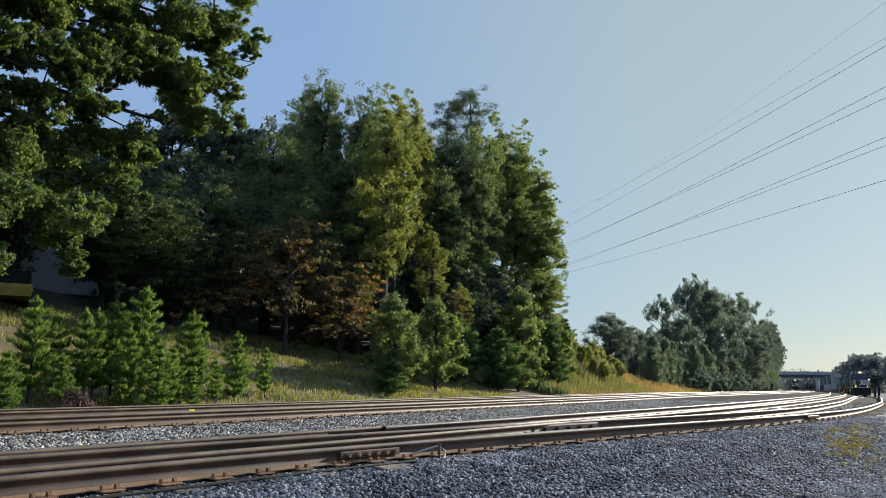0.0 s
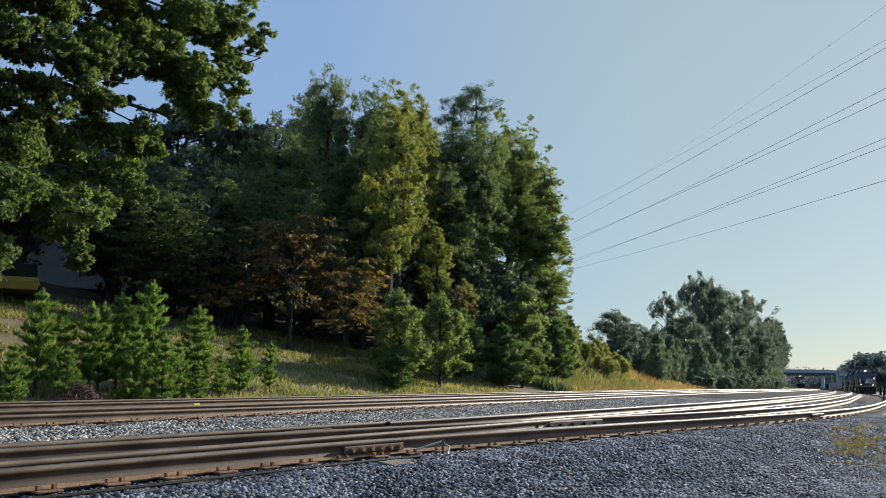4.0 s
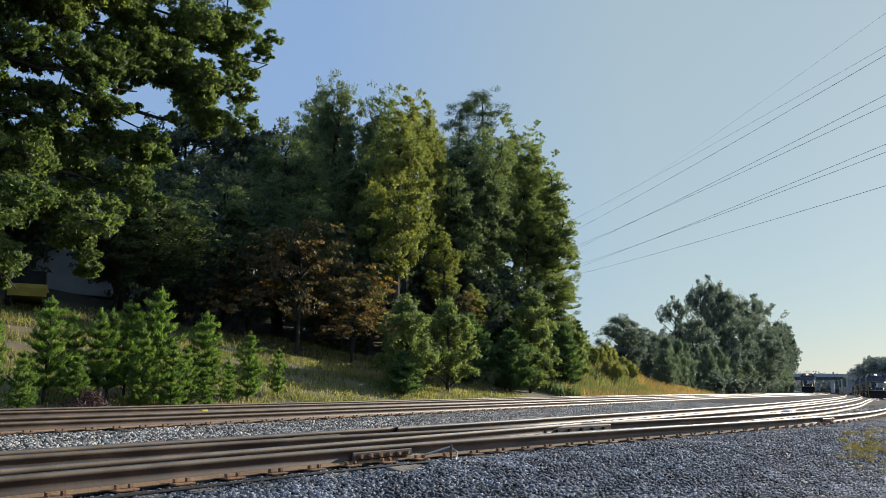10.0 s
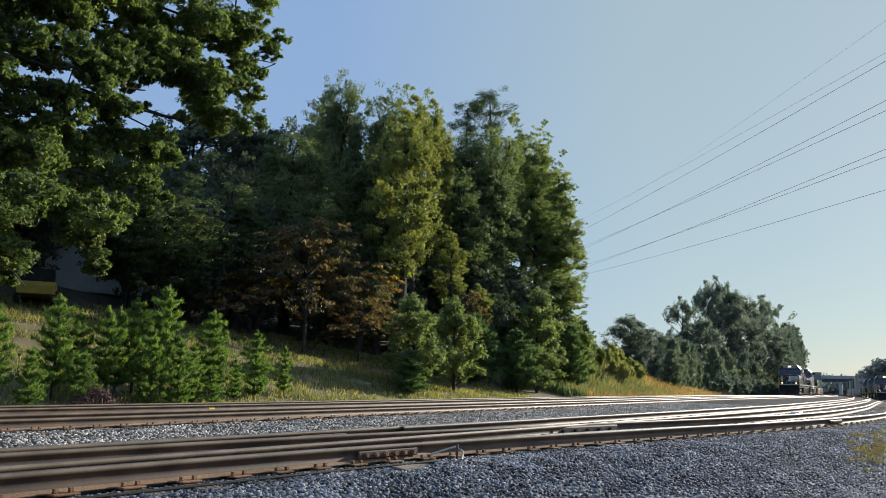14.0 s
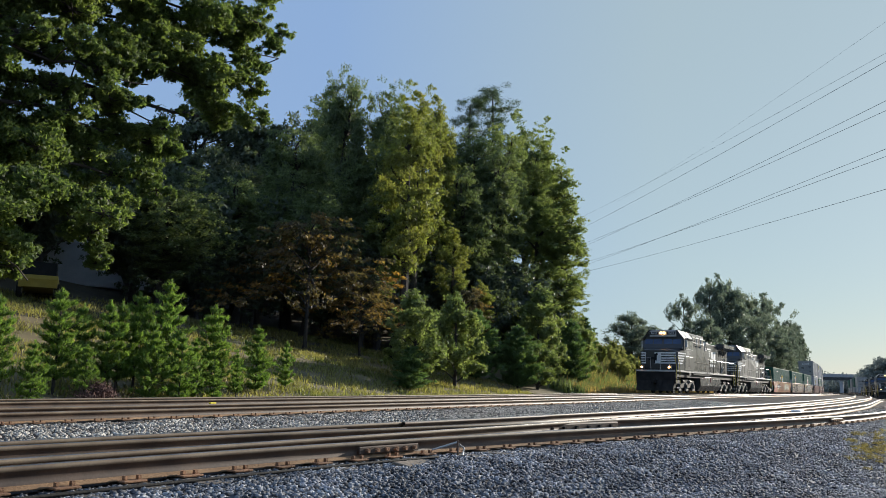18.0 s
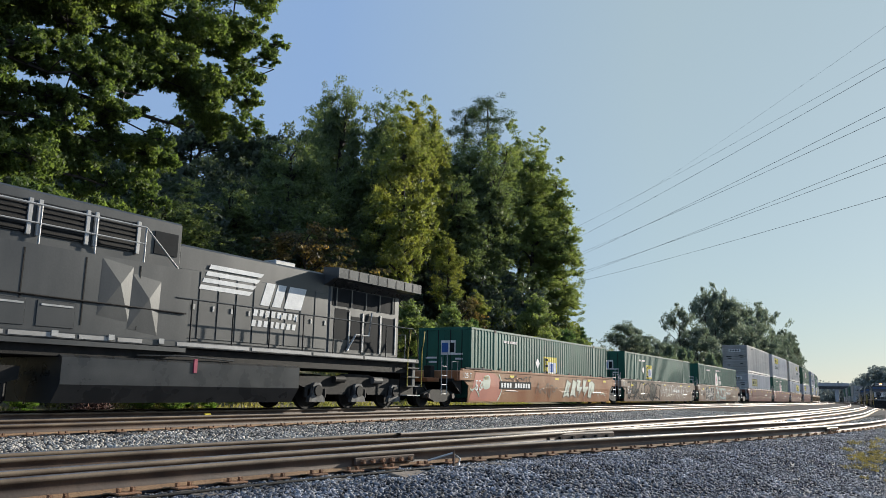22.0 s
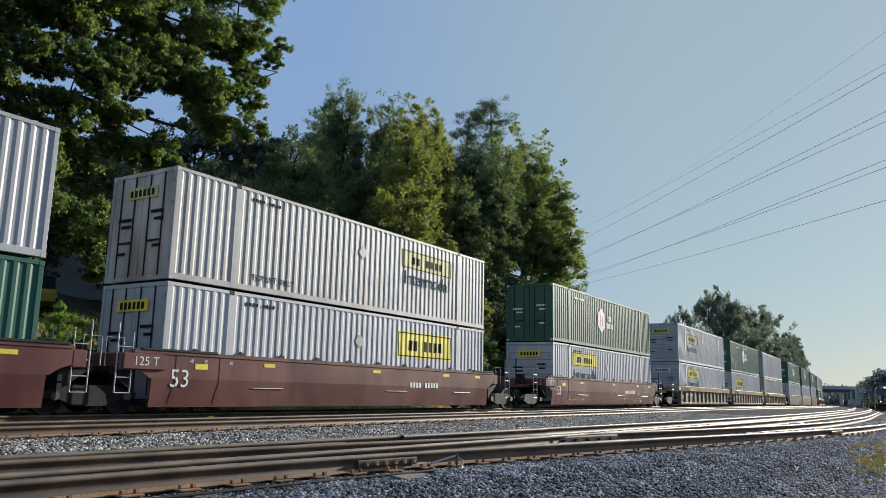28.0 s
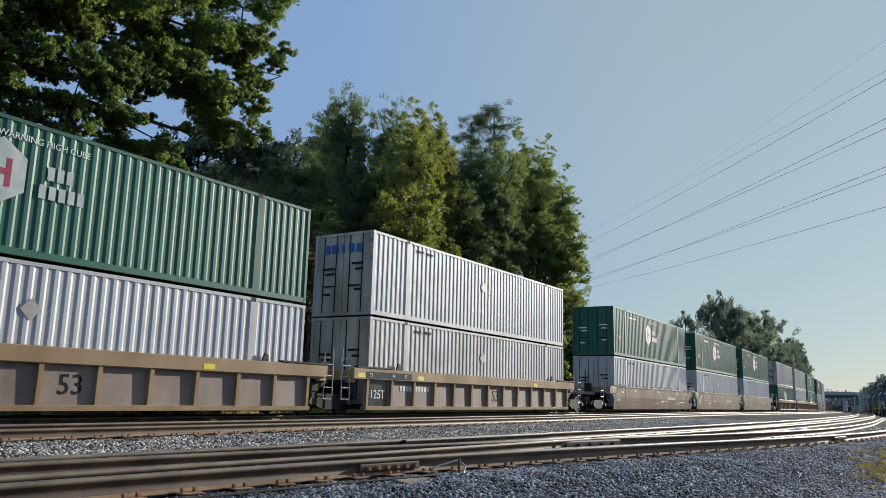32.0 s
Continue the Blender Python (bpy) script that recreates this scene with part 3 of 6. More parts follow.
def container_base(material, doors, label):
    c = thing("freight_container", pose(0, 0, -50), label, "container", "containers on the train")
    hw = CW / 2
    for side in (-1, 1):
        ob = part("side_panel", corrugated(SIDE_PATH, 0.16, CH - 0.09, hw - 0.008, side), material, c)
        part("top_rail", box(-CL / 2 + 0.1, CL / 2 - 0.1, side * hw, side * (hw - 0.08), CH - 0.1, CH - 0.005, 0.008), material, c)
        part("bottom_rail", box(-CL / 2 + 0.1, CL / 2 - 0.1, side * hw, side * (hw - 0.07), 0.01, 0.17, 0.01), material, c)
        for x in (-CL / 2 + 0.06, CL / 2 - 0.06):
            b = box(x - 0.06, x + 0.06, side * hw, side * (hw - 0.12), 0.11, CH - 0.11, 0.012)
            part("corner_post", b, material, c)
            for z in (0.0, CH - 0.12):
                part("corner_casting", box(x - 0.065, x + 0.065, side * (hw + 0.004), side * (hw - 0.16), z, z + 0.12, 0.012), M_steel if material is not M_cgreen else material, c)
        for x in (-CL / 2 + POST, CL / 2 - POST):
            part("lifting_post", box(x - 0.1, x + 0.1, side * (hw + 0.002), side * (hw - 0.06), 0.02, CH - 0.02, 0.01), material, c)
            part("post_casting", box(x - 0.09, x + 0.09, side * (hw + 0.006), side * (hw - 0.1), CH - 0.13, CH + 0.004, 0.01), M_under, c, "dark steel casting")
    part("roof", box(-CL / 2 + 0.1, CL / 2 - 0.1, -hw + 0.08, hw - 0.08, CH - 0.06, CH - 0.02), material, c)
    part("floor", box(-CL / 2 + 0.1, CL / 2 - 0.1, -hw + 0.07, hw - 0.07, 0.04, 0.14), M_under, c)
    part("end_wall", box(CL / 2 - 0.09, CL / 2 - 0.03, -hw + 0.12, hw - 0.12, 0.1, CH - 0.1), material, c)
    xe = -CL / 2
    part("end_sill", box(xe + 0.005, xe + 0.1, -hw + 0.12, hw - 0.12, 0.0, 0.16, 0.01), material, c)
    part("end_header", box(xe + 0.005, xe + 0.1, -hw + 0.12, hw - 0.12, CH - 0.12, CH, 0.01), material, c)
    if doors:
        for side in (-1, 1):
            d = part("door", box(xe + 0.02, xe + 0.08, side * 0.01, side * (hw - 0.12), 0.16, CH - 0.12, 0.01), material, c)
            for k, y in enumerate((0.3, 0.85)):
                r = part("locking_rod", tube(((xe - 0.005, side * y, 0.1), (xe - 0.005, side * y, CH - 0.1)), 0.018), M_under, d, "dark locking rod")
            part("door_handle", box(xe - 0.02, xe + 0.0, side * 0.3, side * 0.8, 1.0, 1.05), M_under, d)
            if side < 0:
                for z in (0.5, 1.2, 1.9, 2.5):
                    part("hinge", box(xe + 0.0, xe + 0.03, side * (hw - 0.2), side * (hw - 0.02), z, z + 0.09), material, d)
    else:
        n = 7
        for k in range(n):
            z = 0.2 + k * (CH - 0.36) / n
            part("end_panel", box(xe + 0.03, xe + 0.09, -hw + 0.12, hw - 0.12, z, z + (CH - 0.36) / n - 0.06, 0.02), material, c)
        part("end_backing", box(xe + 0.06, xe + 0.09, -hw + 0.12, hw - 0.12, 0.16, CH - 0.12), material, c)
    return c


BASES = {}


def get_container(material, doors, label):
    key = (material.name, doors)
    if key not in BASES:
        BASES[key] = container_base(material, doors, label)
        return BASES[key]
    src = BASES[key]
    c = copy_thing(src, pose(0, 0, -50))
    # only the bare parts are shared
    for o in list(c.children_recursive):
        if o.name.split(".")[0] in DECO:
            bpy.data.objects.remove(o)
    c["label"] = label
    return c


DECO = ("brand_panel", "brand_bar", "lettering", "emblem", "emblem_bar", "hazard_diamond", "serial_bar", "end_panel_sign", "door_sign", "sign_bar")


def painted(c, name, x0, x1, z0, z1, material, lift=0.003):
    """Paint that follows the ribs of the near side. x from the leading end."""
    a, b = x0 - CL / 2, x1 - CL / 2
    path = [(a, 0.0)]
    for (xa, da), (xb, db) in zip(SIDE_PATH, SIDE_PATH[1:]):
        if xa > a and xa < b:
            path.append((xa, da))
    # depth at the two cuts
    f = lambda x: float(np.interp(x, [p[0] for p in SIDE_PATH], [p[1] for p in SIDE_PATH]))
    path[0] = (a, f(a))
    path.append((b, f(b)))
    return part(name, corrugated(path, z0, z1, CW / 2 - 0.008, -1, lift), material, c)


def letters(c, body, x, z, size, material=M_ink):
    return text_mesh("lettering", body, size, side_text(x - CL / 2, -CW / 2 - 0.004, z), material, c)


def stained_doors(c):
    """Doors and frame of the leading end, streaked with rust."""
    for ob in c.children_recursive:
        if ob.name.split(".")[0] in ("door", "hinge", "end_sill", "end_header"):
            ob.data = ob.data.copy()
            ob.data.materials.clear()
            ob.data.materials.append(M_rustdoor)
    return c


def carrier_panel(c, x0, x1, z0, z1, pale=False):
    painted(c, "brand_panel", x0, x1, z0, z1, M_signfade if pale else M_sign)
    h, w = z1 - z0, x1 - x0
    ink = M_ink
    painted(c, "brand_bar", x0 + 0.04 * w, x1 - 0.04 * w, z0 + 0.05 * h, z0 + 0.09 * h, ink, 0.006)
    painted(c, "brand_bar", x0 + 0.04 * w, x1 - 0.04 * w, z1 - 0.09 * h, z1 - 0.05 * h, ink, 0.006)
    for a, b in ((x0 + 0.02 * w, x0 + 0.035 * w), (x1 - 0.035 * w, x1 - 0.02 * w)):
        painted(c, "brand_bar", a, b, z0 + 0.05 * h, z1 - 0.05 * h, ink, 0.006)
    for k in range(7):
        if k != 2:
            a = x0 + w * (0.2 + 0.088 * k)
            painted(c, "brand_bar", a, a + w * 0.06, z0 + 0.28 * h, z0 + 0.66 * h, ink, 0.006)
    return c


def hex_emblem(c, x, z, r=0.72):
    """Pale hexagon with crimson bars, and two white word bars."""
    bm = bmesh.new()
    y = -CW / 2 - 0.003
    vs = [bm.verts.new((x - CL / 2 + 0.86 * r * math.sin(math.pi / 3 * k), y, z + r * math.cos(math.pi / 3 * k))) for k in range(6)]
    bm.faces.new(vs)
    part("emblem", bm, M_chalk, c, "white hexagon emblem")
    for dx in (-0.28, 0.16):
        part("emblem_bar", box(x - CL / 2 + dx * r, x - CL / 2 + (dx + 0.16) * r, y - 0.004, y - 0.001, z - 0.45 * r, z + 0.4 * r), M_red, c)
    part("emblem_bar", box(x - CL / 2 - 0.14 * r, x - CL / 2 + 0.18 * r, y - 0.004, y - 0.001, z - 0.1 * r, z + 0.08 * r), M_red, c)
    for k, (a, b, zz) in enumerate(((1.0, 1.65, 0.16), (0.85, 1.95, -0.26))):
        n = 3 if k == 0 else 5
        w = (b - a) / n
        bm = bmesh.new()
        for i in range(n):
            box(x - CL / 2 + a + i * w, x - CL / 2 + a + i * w + 0.7 * w, y - 0.003, y, z + zz - 0.13, z + zz + 0.17, bm=bm)
        tagged(part("brand_bar", bm, M_chalk, c), kind="stuff")


def diamond(c, x, z, r=0.24):
    bm = bmesh.new()
    y = -CW / 2 - 0.003
    vs = [bm.verts.new((x - CL / 2 + r * a, y, z + r * b)) for a, b in ((0, -1), (1, 0), (0, 1), (-1, 0))]
    bm.faces.new(vs)
    part("hazard_diamond", bm, M_cgrey if c["label"].startswith("white") else M_white, c, "blank diamond placard holder")


def serial(c, x, z, material, n=10, h=0.11):
    bm = bmesh.new()
    for i in range(n):
        if i != 4:
            box(x - CL / 2 + i * 0.13, x - CL / 2 + i * 0.13 + 0.085, -CW / 2 - 0.006, -CW / 2 - 0.002, z, z + h, bm=bm)
    tagged(part("serial_bar", bm, material, c, "row of small printed marks"), kind="stuff")


def end_marks(c, material, panel=None):
    """Marks on the leading end: a sign and rows of small print."""
    xe = -CL / 2 - 0.004
    if panel:
        part("end_panel_sign", box(xe - 0.012, xe, -0.62, 0.62, 2.17, 2.48), panel, c)
        bm = bmesh.new()
        for k in range(6):
            box(xe - 0.017, xe - 0.012, -0.48 + 0.17 * k, -0.48 + 0.17 * k + 0.11, 2.23, 2.41, bm=bm)
        tagged(part("sign_bar", bm, M_ink, c), kind="stuff")
    bm = bmesh.new()
    for y, w, z in ((-0.9, 0.5, 1.75), (-0.9, 0.35, 1.55), (0.35, 0.55, 1.6), (0.35, 0.4, 1.42), (-0.85, 0.3, 0.85), (0.5, 0.3, 0.7)):
        box(xe - 0.012, xe - 0.006, y, y + w, z, z + 0.075, bm=bm)
    tagged(part("sign_bar", bm, material, c, "rows of small print"), kind="stuff")


# ---- well cars ----
def bogie_template():
    bol = box(-0.2, 0.2, -1.05, 1.05, 0.38, 0.62, 0.03)
    box(-0.12, 0.12, -0.3, 0.3, 0.6, 0.9, bm=bol)
    hold = new("bogie_holder")
    b = part("bogie", bol, M_under, hold)
    for side in (-1, 1):
        prof = ((-1.15, 0.5), (-1.15, 0.38), (-0.75, 0.34), (-0.35, 0.2), (0.35, 0.2), (0.75, 0.34), (1.15, 0.38), (1.15, 0.5), (0.55, 0.66), (-0.55, 0.66))
        fr = part("side_frame", prism(prof, side * 0.93, side * 1.07), M_under, b)
        for k in range(3):
            part("spring", tube(((-0.16 + 0.16 * k, side * 1.0, 0.26), (-0.16 + 0.16 * k, side * 1.0, 0.48)), 0.055, sides=8), M_railrust, fr)
        for x in (-0.89, 0.89):
            part("wheel", disc((x, side * 0.755, 0.42), 0.42, 0.065, hub=0.05), M_under, b)
            part("bearing_cap", tube(((x, side * 1.06, 0.42), (x, side * 1.14, 0.42)), 0.1, sides=10), M_railrust, b)
    for x in (-0.89, 0.89):
        part("axle", tube(((x, -0.8, 0.42), (x, 0.8, 0.42)), 0.08, sides=8), M_under, b)
    return hold


def graft(src, parent, m):
    """Copies of a template's parts under another thing, sharing the meshes."""
    made = {src: parent}
    for o in src.children_recursive:
        k = o.copy()
        scene.collection.objects.link(k)
        k.parent = made[o.parent]
        if o.parent is src:
            k.matrix_basis = m
        made[o] = k


BOGIE = bogie_template()


def end_platform(c, d, x0, tall, material):
    """Walkway, ladder, rails at one end. d: -1 leading, 1 trailing; x0 the well's end."""
    part("end_platform", box(d * x0, d * (x0 + 1.35), -0.6, 0.6, 0.95, 1.12, 0.02), material, c)
    part("end_sill", box(d * (x0 + 0.0), d * (x0 + 0.35), -1.36, 1.36, 1.02, 1.42, 0.03), material, c)
    part("bolster_beam", prism(((d * (x0 - 0.2), 0.5), (d * (x0 + 0.5), 0.98), (d * (x0 + 0.5), 1.1), (d * (x0 - 0.2), 1.1)), -1.2, 1.2), M_under, c)
    for side in (-1, 1):
        lad = part("ladder", tube(((d * (x0 + 1.1), side * 1.32, 0.5), (d * (x0 + 1.1), side * 1.32, 2.1)), 0.018), M_steel, c, "pale steel ladder")
        part("ladder_rail", tube(((d * (x0 + 1.5), side * 1.32, 0.5), (d * (x0 + 1.5), side * 1.32, 1.9)), 0.018), M_steel, lad)
        for z in (0.5, 0.85, 1.2, 1.55):
            part("rung", tube(((d * (x0 + 1.1), side * 1.32, z), (d * (x0 + 1.5), side * 1.32, z)), 0.014), M_steel, lad)
        part("grab_rail", tube(((d * (x0 + 0.25), side * 1.3, 1.1), (d * (x0 + 0.25), side * 1.3, 1.75), (d * (x0 + 0.7), side * 1.3, 1.75), (d * (x0 + 0.7), side * 1.3, 1.1)), 0.016), M_steel, c)
    part("brake_gear", box(d * (x0 + 0.6), d * (x0 + 0.9), -0.45, -0.1, 1.12, 1.6, 0.03), M_under, c)


def coupler(c, d, x):
    part("coupler", box(d * x, d * (x + 1.0), -0.13, 0.13, 0.72, 0.98, 0.03), M_under, c)


def well_car(ribbed, paint, front_open, rear_open, label, plate=None, marks=0):
    c = thing("well_car", pose(0, 0, -50), label, "well car", "train of well cars")
    e = 8.62 if not ribbed else 8.5
    for side in (-1, 1):
        if not ribbed:
            up = prism(((-e - 0.25, 1.5), (e + 0.25, 1.5), (e + 0.25, 1.1), (e - 0.05, 1.0), (e - 0.3, 0.85), (-e + 0.3, 0.85), (-e + 0.05, 1.0), (-e - 0.25, 1.1)), side * 1.35, side * 1.30)
            s = part("side_wall", up, paint, c)
            lo = slab(((side * 1.352, 0.852), (side * 1.302, 0.17), (side * 1.26, 0.17), (side * 1.31, 0.852)), -e + 0.35, e - 0.35)
            part("lower_side", lo, paint, s)
            part("top_chord", box(-e - 0.2, e + 0.2, side * 1.375, side * 1.28, 1.42, 1.52, 0.01), paint, s)
            for k in range(10):
                xx = -e + 1.6 + k * 1.55
                part("guide_clip", prism(((xx - 0.14, 1.5), (xx + 0.14, 1.5), (xx + 0.1, 1.58), (xx - 0.02, 1.62)), side * 1.34, side * 1.3), M_under, s)
            part("side_cover", box(-e + 0.0, -e + 2.3, side * 1.4, side * 1.3, 1.5, 1.56, 0.01), M_under, s, "dark container guide rail")
            part("side_cover", box(e - 1.6, e + 0.1, side * 1.4, side * 1.3, 1.5, 1.56, 0.01), M_under, s, "dark container guide rail")
            for x in (-5.0, 1.2, 5.6):
                part("handhold", tube(((x, side * 1.36, 0.66), (x + 1.2, side * 1.36, 0.66)), 0.014), M_steel, s, "pale handhold bar")
        else:
            s = part("top_chord", box(-e - 0.45, e + 0.45, side * 1.475, side * 1.305, 1.14, 1.5, 0.02), paint, c)
            part("side_sheet", box(-e + 0.25, e - 0.25, side * 1.325, side * 1.302, 0.22, 1.15), M_sheet, s)
            part("bottom_chord", box(-e + 0.25, e - 0.25, side * 1.45, side * 1.22, 0.16, 0.29, 0.01), paint, s)
            n = 12
            for k in range(n + 1):
                xx = -e + 0.35 + k * (2 * e - 0.7) / n
                part("side_rib", slab(((side * 1.44, 1.14), (side * 1.42, 0.29), (side * 1.31, 0.29), (side * 1.31, 1.14)), xx - 0.055, xx + 0.055), paint, s)
            for x in (-e + 0.6, e - 0.6):
                part("side_cover", box(x - 0.9, x + 1.0, side * 1.485, side * 1.31, 1.5, 1.56, 0.01), M_under, s, "dark container guide rail")
            for x in (-e + 2.1, e - 2.1):
                part("guide_horn", prism(((x - 0.12, 1.5), (x + 0.12, 1.5), (x + 0.1, 1.68), (x - 0.02, 1.74)), side * 1.40, side * 1.34), M_under, s)
    part("floor_pan", box(-e + 0.3, e - 0.3, -1.2, 1.2, 0.2, 0.32), M_under, c)
    for x in (-7.2, -3.6, 0.0, 3.6, 7.2):
        part("cross_beam", box(x - 0.12, x + 0.12, -1.2, 1.2, 0.16, 0.3), M_under, c)
    for d, opened in ((-1, front_open), (1, rear_open)):
        end_platform(c, d, e + 0.2, 1.1, paint)
        if opened:
            graft(BOGIE, c, pose(d * 10.0, 0, 0))
            coupler(c, d, 10.6)
            part("hand_brake_post", tube(((d * 10.3, -0.4, 1.1), (d * 10.3, -0.4, 2.3)), 0.03), M_under, c)
        elif d < 0:
            graft(BOGIE, c, pose(-9.61, 0, 0))
    if plate:
        part("number_plate", box(-8.0 + 2.4, -8.0 + 5.6, -1.362, -1.352, 0.74, 1.07), M_ink, c, "black plate with white marks")
        bm = bmesh.new()
        for i in range(11):
            if i != 4:
                box(-5.45 + 0.27 * i, -5.45 + 0.27 * i + 0.17, -1.37, -1.362, 0.8, 1.0, bm=bm)
        tagged(part("plate_bar", bm, M_white, c), kind="stuff")
    else:
        bm = bmesh.new()
        bx0 = -6.2 if ribbed else 2.6
        for i in range(10):
            if i != 4:
                box(bx0 + 0.19 * i, bx0 + 0.19 * i + 0.12, -1.362 if not ribbed else -1.336, -1.352 if not ribbed else -1.324, 0.8, 0.98, bm=bm)
        tagged(part("plate_bar", bm, M_white, c, "row of stencilled marks"), kind="stuff")
    text_mesh("lettering", "53", 0.62, side_text(-7.45 if not ribbed else 0.75, -1.358 if not ribbed else -1.331, 0.84 if not ribbed else 0.7), M_white if not ribbed else M_ink, c)
    if not ribbed:
        ebx = part("end_box", box(-9.12, -7.92, -1.42, -1.3, 1.04, 1.42, 0.02), paint, c, "painted end box with stencilled weight")
        text_mesh("lettering", "125 T", 0.3, side_text(-8.5, -1.424, 1.23), M_white, ebx)
        part("reflector", box(-7.0, -6.6, -1.36, -1.352, 1.1, 1.24), M_sign, c, "yellow reflector patch")
        for x in (-4.6, 0.4, 4.8, 7.2):
            part("reflector", box(x, x + 0.42, -1.36, -1.352, 1.24, 1.34), M_sign, c, "yellow reflector patch")
    else:
        dark = part("stencil_panel", box(-8.1, -6.95, -1.331, -1.326, 0.3, 1.12), M_tank, c, "dark blue-grey stencil panel")
        text_mesh("lettering", "125T", 0.4, side_text(-7.5, -1.334, 0.66), M_white, dark)
        strip = part("stencil_strip", box(-8.3, -5.7, -1.48, -1.476, 1.18, 1.4), M_tank, c, "dark strip with white length marks")
        for x, word in ((-8.05, "53"), (-6.8, "48"), (-6.1, "45")):
            text_mesh("lettering", word, 0.17, side_text(x, -1.483, 1.29), M_white, strip)
        for x in (-8.75, -5.3, 4.2):
            part("reflector", box(x, x + 0.36, -1.48, -1.476, 1.2, 1.34), M_sign, c, "yellow reflector patch")
    if not ribbed and not marks:
        for x, word in ((-8.07, "53"), (-7.25, "48"), (-6.8, "45"), (-5.94, "40")):
            text_mesh("lettering", word, 0.13, side_text(x + 0.12, -1.358, 1.3), M_white, c)
        for x in (-7.6, -6.2):
            part("seam", box(x, x + 0.025, -1.36, -1.35, 0.3, 1.42), paint, c)
    if marks:
        graffiti(c, marks)
    return c


def wall_y(z):
    """Outer face of a smooth well side at height z."""
    return -1.354 if z > 0.852 else -1.354 + (0.852 - z) * 0.073


def loop_paint(c, pts, material, lift, width=0.0):
    """Sprayed shape on the well side: filled when width is 0, else a line."""
    bm = bmesh.new()
    n = len(pts)
    if width == 0.0:
        mx, mz = sum(p[0] for p in pts) / n, sum(p[1] for p in pts) / n
        grid = []
        for q in (1.0, 0.66, 0.33):
            grid.append([bm.verts.new((mx + (x - mx) * q, wall_y(mz + (z - mz) * q) - lift, mz + (z - mz) * q)) for x, z in pts])
        m = bm.verts.new((mx, wall_y(mz) - lift, mz))
        for a, b in zip(grid, grid[1:]):
            for i in range(n):
                bm.faces.new((a[i], a[(i + 1) % n], b[(i + 1) % n], b[i]))
        for i in range(n):
            bm.faces.new((grid[-1][i], grid[-1][(i + 1) % n], m))
    else:
        ring = []
        for i, (x, z) in enumerate(pts):
            a, b = pts[max(i - 1, 0)], pts[min(i + 1, n - 1)]
            d = math.hypot(b[0] - a[0], b[1] - a[1]) or 1
            nx, nz = -(b[1] - a[1]) / d * width, (b[0] - a[0]) / d * width
            for k in (-1, 1):
                zz = min(max(z + k * nz, 0.2), 1.4)
                ring.append(bm.verts.new((x + k * nx, wall_y(zz) - lift, zz)))
        for i in range(n - 1):
            bm.faces.new((ring[2 * i], ring[2 * i + 1], ring[2 * i + 3], ring[2 * i + 2]))
    for f in bm.faces:
        f.smooth = False
    return part("graffiti", bm, material, c, "sprayed graffiti shape")


def blob(rng, x, z, w, h, n=18):
    ph, lob, am = rng.uniform(0, 6), rng.choice((2, 3, 4)), rng.uniform(0.06, 0.2)
    out = []
    for i in range(n):
        a = 2 * math.pi * i / n
        q = 1 + am * math.sin(lob * a + ph)
        e = (abs(math.cos(a)) ** 3 + abs(math.sin(a)) ** 3) ** (-1 / 3)
        out.append((x + 0.5 * w * q * e * math.cos(a), min(max(z + 0.5 * h * q * e * math.sin(a), 0.22), 1.39)))
    return out


SHARD_SHAPES = (((0, 1), (0.6, 1), (0.47, 0.62), (1, 0.66), (0.32, 0), (0.42, 0.4), (0.02, 0.38)),
                ((0, 0.1), (0.3, 1), (1, 0.86), (0.74, 0.5), (0.95, 0), (0.45, 0.2)),
                ((0, 0.05), (0.04, 0.9), (0.55, 1), (0.96, 0.8), (1, 0.2), (0.66, 0.36), (0.52, 0)),
                ((0, 0.6), (0.25, 1), (0.9, 0.95), (1, 0.4), (0.7, 0), (0.2, 0.12)))


def fine(pts, step=0.12, closed=True):
    """The same outline with points no further apart than step."""
    out = []
    for p, q in zip(pts, pts[1:] + pts[:1] if closed else pts[1:]):
        n = max(1, int(math.hypot(q[0] - p[0], q[1] - p[1]) / step))
        out += [(p[0] + (q[0] - p[0]) * i / n, p[1] + (q[1] - p[1]) * i / n) for i in range(n)]
    return out if closed else out + [pts[-1]]


def sprayed_row(c, rng, x0, x1, z0, z1, n, fill, line, width=0.035, lean=0.12, bubble=0.0):
    """A row of overlapping sprayed shapes, each filled, outlined and crossed by a stroke."""
    w = (x1 - x0) / n
    for k in range(n):
        x = x0 + k * w
        if rng.random() < bubble:
            pts = blob(rng, x + w / 2, (z0 + z1) / 2, w * 1.1, z1 - z0, 26)
        else:
            j = lambda: rng.uniform(-0.05, 0.05)
            pts = [(x + w * 1.08 * (u + j()) + lean * v, min(max(z0 + (z1 - z0) * (v + j()), 0.21), 1.39)) for u, v in rng.choice(SHARD_SHAPES)]
            pts = fine(pts)
        if fill:
            loop_paint(c, pts, fill[k % len(fill)], 0.003 + 0.0006 * k)
        loop_paint(c, pts + pts[:2], line, 0.009 + 0.0003 * k, width)
        if rng.random() < 0.6:
            mid = [(x + w * rng.uniform(0.3, 0.5), z0 + 0.25 * (z1 - z0)), (x + w * rng.uniform(0.5, 0.8), z0 + 0.7 * (z1 - z0))]
            loop_paint(c, fine(mid, closed=False), line, 0.0125, width * 0.7)


